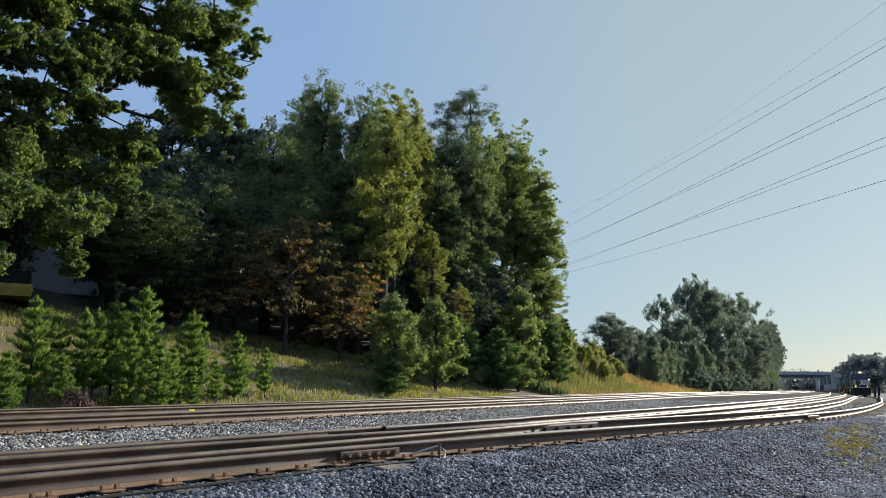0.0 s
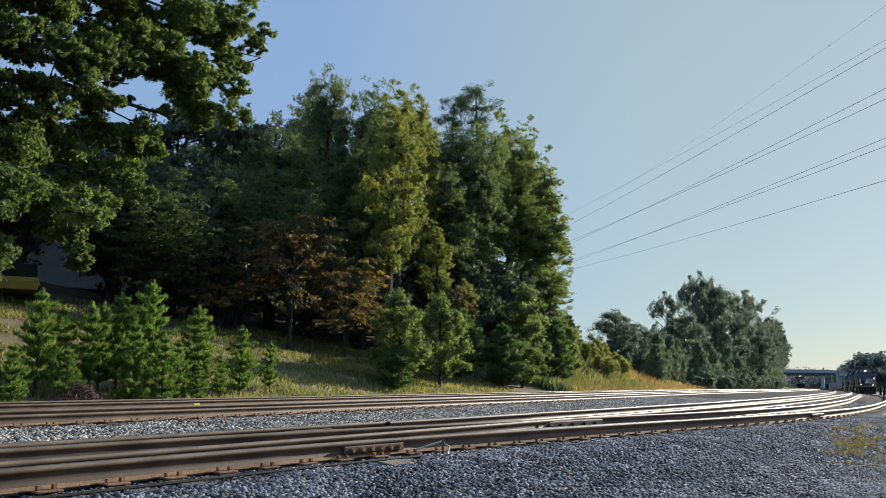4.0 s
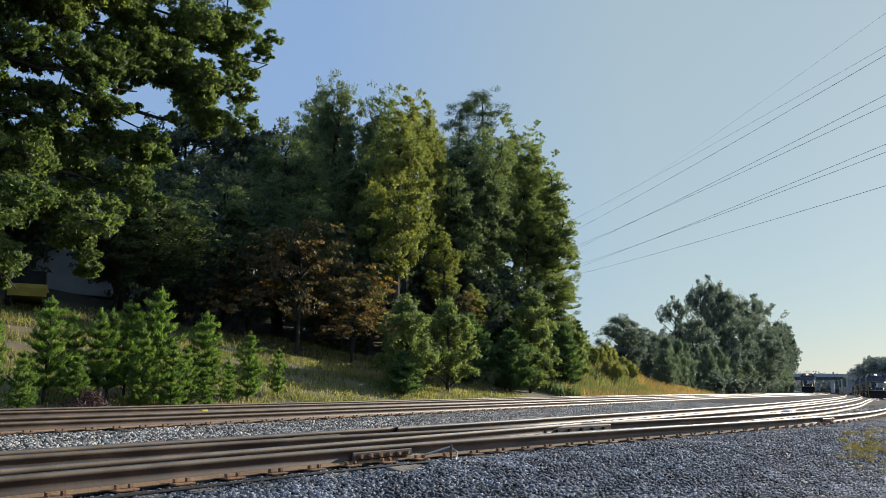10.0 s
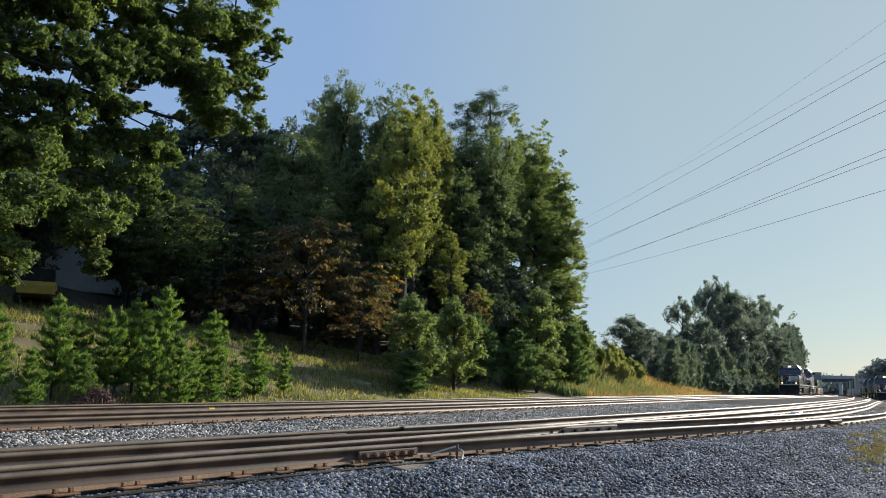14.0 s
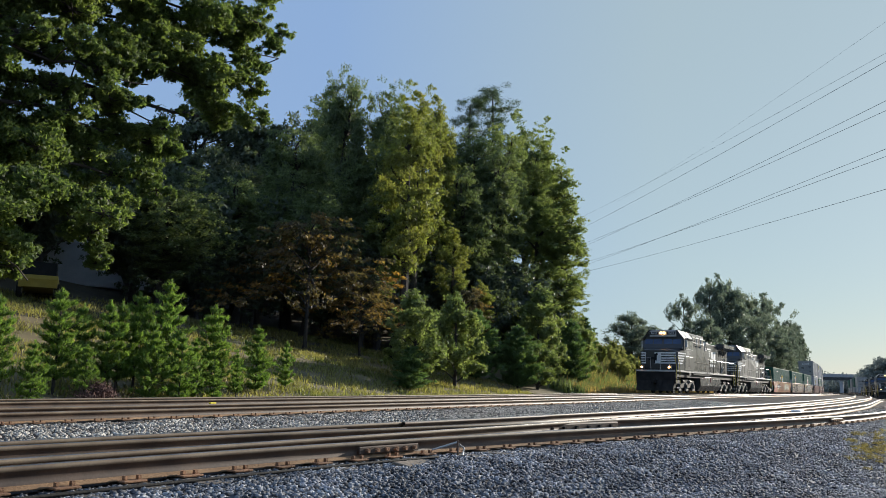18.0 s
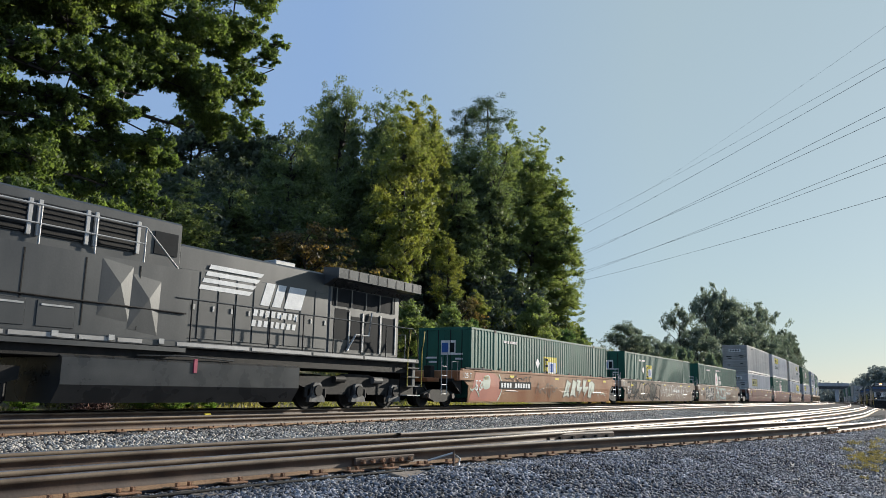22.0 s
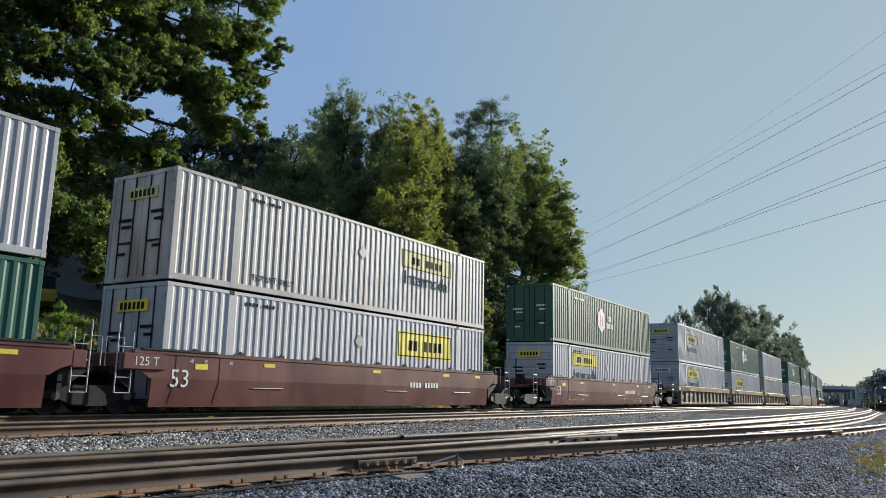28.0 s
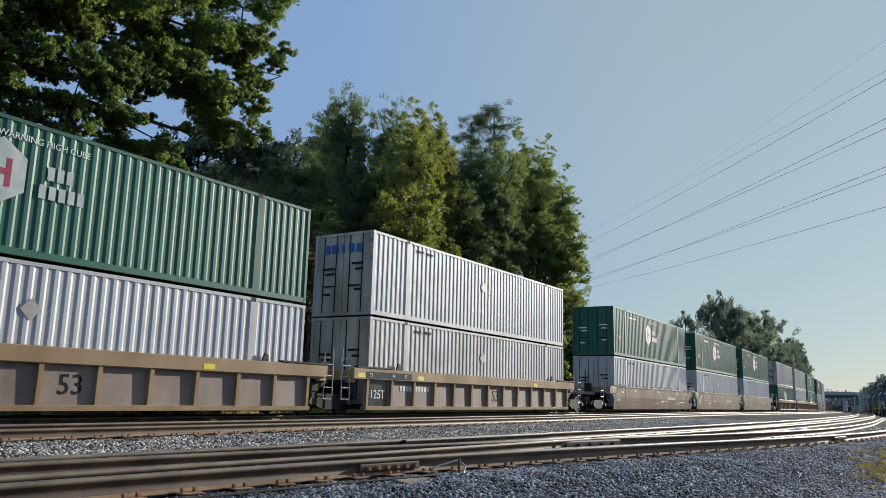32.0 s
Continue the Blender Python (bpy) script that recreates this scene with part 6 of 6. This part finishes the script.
def put(src, x, y, s=1.0, turn=0.0, sink=0.1, group="", label="", zs=None):
    z = float(ground_z(x, y)) - sink
    m = Matrix.Translation((x, y, z)) @ pose(0, 0, 0, 0, 0, turn)
    if src.get("set") is None:
        src["set"] = 1
        ob = src
        ob.matrix_basis = m
    else:
        ob = copy_thing(src, m)
    k = zs or s
    ob.scale = (s, s, k)
    if group:
        ob["group"] = group
    if label:
        ob["label"] = label
    return ob


# limbs of the oak in the plane of its near side: start and end (along the bank, height), spread at both, boughs, thickness
OAK_LIMBS = ((12.5, 18.2, 29.4, 22.4, 2.3, 1.5, 13, 0.13), (12.5, 16.6, 30.6, 20.4, 1.8, 0.9, 20, 0.10), (12.5, 15.4, 30.5, 18.9, 1.3, 0.8, 20, 0.09), (12.5, 14.5, 24.5, 15.6, 1.1, 0.9, 14, 0.08),
             (18.5, 15.0, 28.6, 16.9, 1.2, 0.8, 15, 0.08), (24.5, 15.9, 26.6, 13.6, 1.0, 0.9, 11, 0.05), (12.5, 13.6, 22.0, 14.2, 0.8, 0.7, 12, 0.08),
             (12.5, 12.4, 23.3, 12.7, 0.9, 0.8, 11, 0.08), (12.5, 11.2, 24.3, 11.6, 1.5, 0.9, 13, 0.10), (13.0, 9.4, 23.0, 9.7, 1.6, 0.9, 12, 0.10), (14.0, 7.4, 22.0, 7.8, 1.4, 0.7, 10, 0.08),
             (19.4, 7.2, 20.5, 5.2, 0.8, 0.5, 5, 0.05), (14.0, 7.8, 17.0, 4.2, 1.2, 0.8, 7, 0.08))


def build_woods():
    rng = random.Random(11)
    # great oak by the house: foot of the trunk, then its limbs
    foot, plane = (2.0, 33.5), 31.5
    z0 = float(ground_z(*foot))
    limbs = []
    for xa, za, xb, zb, ra, rb, n, thick in OAK_LIMBS:
        ends = []
        k = rng.uniform(0.96, 1.05)
        for x, z in ((xa, za), (xb, zb)):
            ends.append((x * k - foot[0], plane * k - foot[1], 0.7 + (z - 0.7) * k - z0))
        limbs.append((ends[0], ends[1], ra, rb, n, thick))
    # the long bare limb below the crown, and the hidden side beyond the trunk
    limbs.append(((11.0, -1.0, 12.6 - z0), (23.2, -2.0, 13.7 - z0), 0.5, 0.4, 6, 0.22))
    for i in range(4):
        limbs.append(((-2 + 2 * i, 1, 11 - z0), (-9 + 5 * i, rng.uniform(-2, 6), rng.uniform(11, 19) - z0), 2.0, 2.2, 3, 0.2))
    oak = boughed(3, 0.55, (0.6, -0.3, 8.0), limbs, 100, 0.18, M_oak, "huge spreading oak with sunlit leafy boughs")
    put(oak, *foot, group="trees on the bank", sink=0)
    kinds = [broadleaf(21, 24, 4.8, 2.5, 150, 190, 0.22, M_leaf, "tall dark green broadleaf tree in the wood", 0.3),
             broadleaf(22, 24, 3.6, 1.0, 100, 250, 0.17, M_leafy, "tall slim tree with yellowing leaves", 0.35, lean=1.0),
             broadleaf(23, 24, 5.6, 1.5, 160, 190, 0.22, M_leaf, "broad dark tree at the edge of the wood", 0.25),
             layered_pine(24, 24, 3.2, M_oldpine, "tall old pine with an open crown of flat boughs"),
             broadleaf(25, 24, 7.0, 0.5, 120, 120, 0.42, M_back, "tree deep in the wood, its leaves darkened for shade", inner=1.3),
             broadleaf(26, 24, 3.5, 2, 170, 200, 0.18, M_leafr, "tall light green tree catching the sun", 0.3)]
    # edge of the wood: x, y, height of the crown's top above datum, kind, girth
    edge = ((43.1, 42, 21.7, 2, 0.9), (52.4, 45, 29.0, 0, 0.8), (56.3, 50, 31.0, 0, 0.7), (55.0, 42, 27.9, 0, 0.9), (48.6, 34.5, 25.4, 1, 1.0), (53.6, 36.0, 27.0, 1, 0.8), (43.0, 31.2, 21.5, 1, 0.85), (61.0, 41, 27.8, 1, 0.8),
            (75.0, 42.6, 34.6, 3, 1.25), (70.8, 42.5, 31.8, 3, 1.1), (72.2, 36.6, 29.4, 5, 1.0), (75.0, 36.0, 28.8, 5, 0.95), (72.4, 33.0, 24.4, 5, 1.0), (70.6, 31.2, 18.4, 5, 0.95), (66.2, 29.4, 11.6, 5, 0.8))
    infill = ((46.5, 36, 15, 0, 0.7), (50.0, 31.5, 13.2, 1, 0.6), (51.5, 30, 8.6, 1, 0.5), (57, 35, 19, 0, 0.9), (62, 34.5, 23, 0, 0.9), (66.5, 36, 27, 5, 1.0), (64.5, 38.5, 25.5, 0, 1.0), (58.5, 38, 24, 1, 0.8),
              (36, 40, 14, 0, 0.8), (29.5, 39, 12.6, 2, 0.8), (41, 38.5, 15, 2, 0.8), (49, 38.5, 20, 0, 0.9), (68, 33, 20, 5, 0.9), (71, 46, 27, 4, 0.8), (67, 42, 24, 4, 0.8), (60, 33, 13, 0, 0.7))
    for x, y, top, k, wide in edge + infill:
        s = (top - float(ground_z(x, y)) + 0.1) / 24 * (1.0 if k == 3 else 1.16 if k == 1 else 1.11)
        put(kinds[k], x, y, wide * rng.uniform(0.95, 1.05), rng.uniform(0, 360) if k != 1 else rng.uniform(-40, 40), group="trees of the wood", zs=s)
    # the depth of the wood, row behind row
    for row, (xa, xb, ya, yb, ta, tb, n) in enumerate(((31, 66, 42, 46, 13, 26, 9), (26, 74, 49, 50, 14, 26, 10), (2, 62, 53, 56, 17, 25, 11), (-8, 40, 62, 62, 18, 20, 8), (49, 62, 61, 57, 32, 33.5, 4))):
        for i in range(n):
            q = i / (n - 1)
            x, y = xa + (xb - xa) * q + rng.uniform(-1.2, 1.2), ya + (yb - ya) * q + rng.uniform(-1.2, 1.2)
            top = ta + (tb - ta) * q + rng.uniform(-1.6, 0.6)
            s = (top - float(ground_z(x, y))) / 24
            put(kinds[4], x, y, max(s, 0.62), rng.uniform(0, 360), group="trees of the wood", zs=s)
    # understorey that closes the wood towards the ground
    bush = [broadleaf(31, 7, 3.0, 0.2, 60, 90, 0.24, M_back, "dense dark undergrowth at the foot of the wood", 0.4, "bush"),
            broadleaf(32, 7, 2.6, 0.3, 70, 130, 0.17, M_leafy, "yellow-green shrub at the edge of the wood", 0.4, "bush"),
            tiered(33, 6.4, 5.0, M_leafo, "low spreading tree with drooping sprays of browning orange leaves"),
            broadleaf(34, 7, 2.6, 0.2, 70, 120, 0.2, M_scrub, "pale green scrub on the cutting", 0.4, "bush")]
    rows = ((33, 60, 40.5, 31.5, 7, 9, 8, 0), (12, 46, 57, 59, 12, 13, 8, 0), (4, 64, 45, 36.5, 9, 11, 13, 0), (29, 41, 53, 51, 11, 11, 3, 0), (49, 64, 31.5, 28.6, 6, 7, 5, 1), (54.5, 66.5, 30.2, 27.5, 7, 4.5, 4, 0), (62, 71, 27.2, 27.4, 3.2, 2.8, 4, 1), (70, 82, 25.8, 27.2, 2.8, 2.0, 8, 3), (73, 86, 28.0, 30.0, 2.8, 2.2, 7, 3), (20, 29, 46, 41, 5, 6, 3, 0))
    for xa, xb, ya, yb, ha, hb, n, k in rows:
        for i in range(n):
            q = i / (n - 1)
            h = (ha + (hb - ha) * q) * rng.uniform(0.88, 1.1)
            put(bush[k], xa + (xb - xa) * q + rng.uniform(-0.8, 0.8), ya + (yb - ya) * q + rng.uniform(-0.5, 0.5), h / 7, rng.uniform(0, 360), group="undergrowth")
    put(bush[2], 36.3, 33.8, 1.2, 40, group="trees of the wood", zs=1.35)
    put(bush[2], 40.0, 32.3, 0.72, 200, group="trees of the wood", zs=0.85)
    put(bush[2], 49.5, 29.8, 0.55, 100, group="trees of the wood", zs=1.0)
    # young pines in a row along the ditch
    yp = [pine(41, 4.0, 1.05, M_needle, "young green pine with sunlit candles"), pine(42, 4.0, 0.85, M_needle, "slim young green pine by the ditch"), pine(43, 4.0, 1.15, M_needle, "bushy young green pine by the ditch", 0.08)]
    for x, y, top, k in ((11.9, 23.2, 2.9, 0), (12.6, 22.3, 1.6, 2), (14.1, 23.7, 3.35, 0), (14.4, 22.5, 1.55, 2), (15.1, 24.0, 2.95, 1), (15.8, 23.6, 3.1, 1), (16.4, 23.8, 3.15, 1), (17.2, 24.0, 3.55, 0), (16.9, 22.7, 2.5, 2), (18.3, 23.8, 4.1, 0),
                         (18.0, 22.5, 2.1, 2), (18.9, 22.9, 2.0, 2), (20.5, 23.8, 3.4, 0), (21.2, 23.2, 1.6, 1), (22.7, 23.7, 2.75, 2), (24.7, 24.0, 2.2, 1), (10.4, 23.4, 3.2, 2), (19.6, 22.6, 1.1, 2)):
        h = top - float(ground_z(x, y))
        put(yp[k], x, y, max(h / 4, 0.45), rng.uniform(0, 360), group="young pines", zs=h / 4)
    mp = [pine(44, 6.0, 1.7, M_needled, "dense evergreen at the foot of the wood", 0.04, 20, 0.34, 11), branching(45, 6, 1.7, 0.3, M_leafr, "leafy sapling at the foot of the wood", 22, 7, 40, 0.16, 0.9, 0.3, spray=0.3)]
    for x, y, top, s, k in ((36.1, 25.2, 5.6, 1.0, 1), (34.8, 24.5, 2.5, 0.8, 0), (40.8, 25.4, 5.9, 1.05, 1), (38.6, 26.5, 4.0, 1.0, 1), (48.8, 25.2, 4.6, 1.1, 0), (51.5, 25.0, 3.6, 1.0, 1), (54.2, 26.2, 7.9, 1.2, 1), (46.0, 27.0, 5.5, 1.1, 0), (58.3, 25.3, 5.7, 1.1, 0), (61.0, 26.0, 6.0, 1.1, 1), (66.0, 27.4, 6.6, 0.8, 0), (56, 27.5, 6.5, 1.1, 1)):
        h = top - float(ground_z(x, y))
        put(mp[k], x, y, s, rng.uniform(0, 360), group="evergreens", zs=h / 6)
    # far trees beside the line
    ft = [branching(51, 16, 4.6, 1.0, M_far_hazed, "hazy green tree beside the distant line", 26, 8, 34, 0.34, 0.5, 0.45, spray=0.8, bare=0.2),
          branching(52, 16, 4.0, 4.0, M_far_hazed, "tall airy tree beside the distant line", 18, 6, 30, 0.3, 0.8, 0.6, spray=0.6),
          broadleaf(53, 16, 4.2, 0.2, 120, 120, 0.3, M_far_hazed, "vine-covered tree beside the distant line", 0.1, inner=1.4)]
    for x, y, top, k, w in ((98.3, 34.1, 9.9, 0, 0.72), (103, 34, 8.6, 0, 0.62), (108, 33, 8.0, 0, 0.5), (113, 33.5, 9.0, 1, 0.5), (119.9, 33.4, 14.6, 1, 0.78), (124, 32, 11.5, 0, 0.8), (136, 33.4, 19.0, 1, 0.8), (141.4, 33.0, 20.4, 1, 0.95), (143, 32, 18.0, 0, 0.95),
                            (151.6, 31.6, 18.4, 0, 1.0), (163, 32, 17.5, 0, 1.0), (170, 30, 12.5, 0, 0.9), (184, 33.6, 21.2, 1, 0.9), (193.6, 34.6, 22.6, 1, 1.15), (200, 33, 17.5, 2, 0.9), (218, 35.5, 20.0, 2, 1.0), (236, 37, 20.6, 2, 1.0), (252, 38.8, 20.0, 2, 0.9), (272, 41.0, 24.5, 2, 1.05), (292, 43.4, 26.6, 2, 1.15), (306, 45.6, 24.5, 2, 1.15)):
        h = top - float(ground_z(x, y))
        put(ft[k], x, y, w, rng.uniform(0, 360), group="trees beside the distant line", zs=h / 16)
    sap = pine(55, 6.0, 2.0, M_farpine_hazed, "young hazy evergreen at the foot of the distant trees", 0.03, 14, 0.5, 10)
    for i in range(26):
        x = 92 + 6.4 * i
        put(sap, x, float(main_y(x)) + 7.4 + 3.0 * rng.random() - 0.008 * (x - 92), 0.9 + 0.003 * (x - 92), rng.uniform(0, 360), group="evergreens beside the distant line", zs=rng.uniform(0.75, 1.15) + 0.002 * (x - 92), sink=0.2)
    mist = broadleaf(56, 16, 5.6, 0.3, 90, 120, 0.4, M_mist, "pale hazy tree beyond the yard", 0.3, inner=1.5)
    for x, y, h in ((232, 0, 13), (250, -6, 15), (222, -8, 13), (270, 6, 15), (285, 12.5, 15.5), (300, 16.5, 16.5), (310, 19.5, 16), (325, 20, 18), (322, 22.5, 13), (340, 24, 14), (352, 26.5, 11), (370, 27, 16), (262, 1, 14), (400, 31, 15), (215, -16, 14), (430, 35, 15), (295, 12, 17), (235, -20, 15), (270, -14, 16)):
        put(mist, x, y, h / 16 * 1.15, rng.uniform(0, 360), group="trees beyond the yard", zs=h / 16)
    low = broadleaf(57, 5, 2.6, 0.1, 30, 60, 0.32, M_far_hazed, "low hazy shrub at the foot of the distant trees", inner=1.4, category="bush")
    # low growth along the foot of the far trees
    for k in range(26):
        x = 104 + 5.2 * k
        put(low, x, float(main_y(x)) + 5.2 + rng.uniform(-0.4, 0.8), 0.8, rng.uniform(0, 360), group="shrubs beside the distant line", zs=rng.uniform(0.5, 0.9), sink=0.4)


build_woods()


def far_woods():
    """Wooded skyline beyond the bridge and round the horizon."""
    g = np.random.default_rng(77)
    a = np.concatenate([g.uniform(-0.06, 0.36, 700), g.uniform(-3.1, 3.1, 500)])
    d = np.concatenate([g.uniform(660, 1000, 700), g.uniform(600, 1100, 500)])
    x, y = d * np.cos(a), d * np.sin(a)
    ok = (np.abs(y - main_y(x)) > 14) | (x > 700)
    x, y = x[ok], y[ok]
    z = ground_z(x, y)
    c = np.stack([x, y, np.clip(z, -6, 8) + g.uniform(0, 12, len(x))], -1)
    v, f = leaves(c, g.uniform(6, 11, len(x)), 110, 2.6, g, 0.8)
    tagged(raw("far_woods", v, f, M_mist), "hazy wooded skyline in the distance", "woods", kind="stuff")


far_woods()


def grass(name, xr, yr, n, hgt, material, label, seed):
    g = np.random.default_rng(seed)
    x = g.uniform(*xr, n)
    y = g.uniform(*yr, n)
    patch = np.sin(x * 1.7 + 1.3 * np.sin(y * 1.1)) + np.sin(y * 2.3 + x * 0.6) + g.normal(size=n) * 0.8
    ok = (patch > -0.6) & (y > main_y(x) + 3.6)
    x, y = x[ok], y[ok]
    n = len(x)
    z = ground_z(x, y)
    a = g.uniform(0, 6.28, n)
    h = hgt * g.uniform(0.4, 1.3, n)
    w = 0.02 + 0.03 * hgt
    dx, dy = np.cos(a) * w, np.sin(a) * w
    lx, ly = g.normal(size=n) * 0.35 * h, g.normal(size=n) * 0.35 * h
    v = np.stack([np.stack([x - dx, y - dy, z - 0.02], -1), np.stack([x + dx, y + dy, z - 0.02], -1), np.stack([x + lx, y + ly, z + h], -1)], 1)
    ob = raw(name, v.reshape(-1, 3), np.arange(n * 3).reshape(-1, 3), material)
    return tagged(ob, label, "grass", kind="stuff")


grass("bank_grass", (8, 48), (21.5, 40), 90000, 0.22, M_blade, "sunlit dry grass on the bank", 1)
grass("tall_dry_grass", (56, 100), (22, 34), 50000, 0.8, M_straw, "tall straw-coloured grass on the cutting", 2)
grass("green_scrub", (54, 78), (23, 32), 22000, 0.9, M_leaf, "green scrub on the cutting", 3)


# ---- house, car, wires, bridge ----
# yellow kept dark: the oak's shade over the car is put into the paint
M_caryellow = mat("dull yellow car paint", (0.28, 0.21, 0.03), (0.36, 0.27, 0.045), 0.5, 0, 2, 30, 0)


def build_house():
    x0, y0 = 29.0, 47.5
    z = float(ground_z(x0, y0)) - 0.1
    h = thing("house", pose(x0, y0, z, 0, 0, -18), "white clapboard house half hidden behind trees", "house")
    body = part("wall", prism(((-4.5, 0), (4.5, 0), (4.5, 3.0), (-4.5, 3.0)), 0, 7), M_siding, h)
    for k in range(18):
        part("board", box(-4.52, 4.52, -0.035, 0.0, 0.1 + 0.16 * k, 0.235 + 0.16 * k), M_siding, body)
    part("gable", prism(((-4.5, 3.0), (4.5, 3.0), (0, 4.6)), 0.02, 7), M_siding, h)
    for s in (-1, 1):
        part("roof", prism(((0, 4.75), (s * 5.0, 2.95), (s * 5.0, 2.8), (0, 4.6)), -0.4, 7.4), M_roof, h)
    for x in (-2.6, 2.2):
        w = part("window", box(x - 0.5, x + 0.5, -0.07, 0.02, 1.0, 2.3, 0.02), M_white, h)
        part("pane", box(x - 0.42, x + 0.42, -0.085, -0.06, 1.08, 2.22), M_glass, w)
    c = thing("yellow_car", pose(21.6, 38.4, float(ground_z(21.6, 38.4)), 0, 0, 58), "yellow off-road vehicle with a dark top parked by the house", "car")
    b = part("body", prism(((-1.8, 0.5), (1.8, 0.5), (1.85, 1.0), (0.9, 1.08), (-1.75, 1.1), (-1.85, 0.9)), -0.85, 0.85), M_caryellow, c)
    part("bonnet", prism(((0.6, 1.05), (1.8, 1.0), (1.8, 1.12), (0.6, 1.22)), -0.7, 0.7), M_caryellow, b)
    part("top", prism(((-1.7, 1.1), (0.55, 1.1), (0.25, 1.75), (-1.65, 1.75)), -0.75, 0.75), M_ink, c)
    for x in (-1.15, 1.15):
        for y in (-0.82, 0.82):
            w = part("wheel", disc((x, y, 0.38), 0.38, 0.12), M_under, c)
            part("rim", tube(((x, y - 0.14, 0.38), (x, y + 0.14, 0.38)), 0.18, sides=10), M_steel, w)
    part("bumper", box(1.85, 1.98, -0.8, 0.8, 0.45, 0.62, 0.02), M_ink, c)


build_house()


def build_wires():
    # a point of each cable near the yard and one far behind the wood
    spans = (((65.5, 0.7, 29.6), (144.4, 43.1, 40.9)), ((65.9, 0.9, 27.0), (138.7, 55.0, 33.6)), ((66.0, 0.9, 26.4), (139.2, 55.2, 31.5)), ((66.5, 1.2, 23.3), (139.2, 55.2, 27.6)), ((66.6, 1.2, 22.5), (139.2, 55.2, 28.05)),
             ((67.1, 1.5, 19.5), (139.8, 55.5, 23.75)), ((67.2, 1.5, 18.9), (139.9, 55.5, 24.2)), ((67.6, 1.7, 16.3), (140.3, 55.7, 22.3)))
    for k, (a, b) in enumerate(spans):
        a, b = Vector(a), Vector(b)
        pts = []
        for i in range(25):
            t = -0.9 + 2.6 * i / 24
            p = a.lerp(b, t)
            p.z += 0.9 * (t * (t - 1))
            pts.append(p)
        w = thing("power_cable", Matrix(), "thin overhead power cable against the sky", "cable", "power cables")
        part("strand", tube(pts, 0.008 if k == 0 else 0.012 if k == 1 else 0.019, sides=5), M_wire, w)


build_wires()


def build_bridge():
    x, z = 620.0, float(grade(620.0)) + 1.7
    b = thing("road_bridge", pose(x, 75, z, 0, 0, 5), "hazy grey road bridge across the railway", "bridge")
    part("deck", box(-6, 6, -75, 75, 8.6, 9.6), M_concrete, b)
    for s in (-1, 1):
        part("girder", box(s * 5.5, s * 6.1, -75, 75, 6.9, 9.0), M_tank, b)
        part("parapet", box(s * 5.7, s * 6.1, -75, 75, 9.6, 11.2), M_concrete, b)
    for y in (-44, -12, 26, 52):
        pr = part("pier", box(-5, 5, y - 1.2, y + 1.2, -3.5, 6.95), M_concrete, b)
    for s in (-1, 1):
        part("abutment", box(-7, 7, s * 60, s * 78, -4, 8.6), M_concrete, b)


build_bridge()


def yard_weeds():
    g = np.random.default_rng(9)
    cs = np.array([(x, y, float(ground_z(x, y)) + 0.04) for x, y in zip(g.normal(17.5, 1.2, 60), g.normal(1.22, 0.2, 60))])
    v, f = leaves(cs, g.uniform(0.08, 0.2, len(cs)), 50, 0.045, g, 0.28, 0.3)
    tagged(raw("yard_weeds", v, f, M_weed), "low yellowed weeds in the gravel", "weeds", kind="stuff")
    cs = np.array([(x, y, float(ground_z(x, y)) + g.uniform(0.05, 0.75) * math.exp(-((x - 14.6) / 0.7) ** 2)) for x, y in zip(g.normal(14.6, 0.5, 70), g.normal(21.9, 0.25, 70))])
    v, f = leaves(cs, g.uniform(0.2, 0.42, len(cs)), 60, 0.24, g, 0.8, 0.1)
    b = thing("dead_brush", Matrix(), "heap of dry reddish-brown brushwood by the ditch", "brushwood")
    raw("twigs", v, f, M_dead, b)


M_weed = leafmat("yellowed weeds", (0.19, 0.15, 0.065), (0.29, 0.225, 0.10), 0.3)
M_dead = mat("dry brown twigs", (0.10, 0.05, 0.04), (0.18, 0.10, 0.075), 0.9, 0, 2, 20, 0, island=0.3)
yard_weeds()


motions()
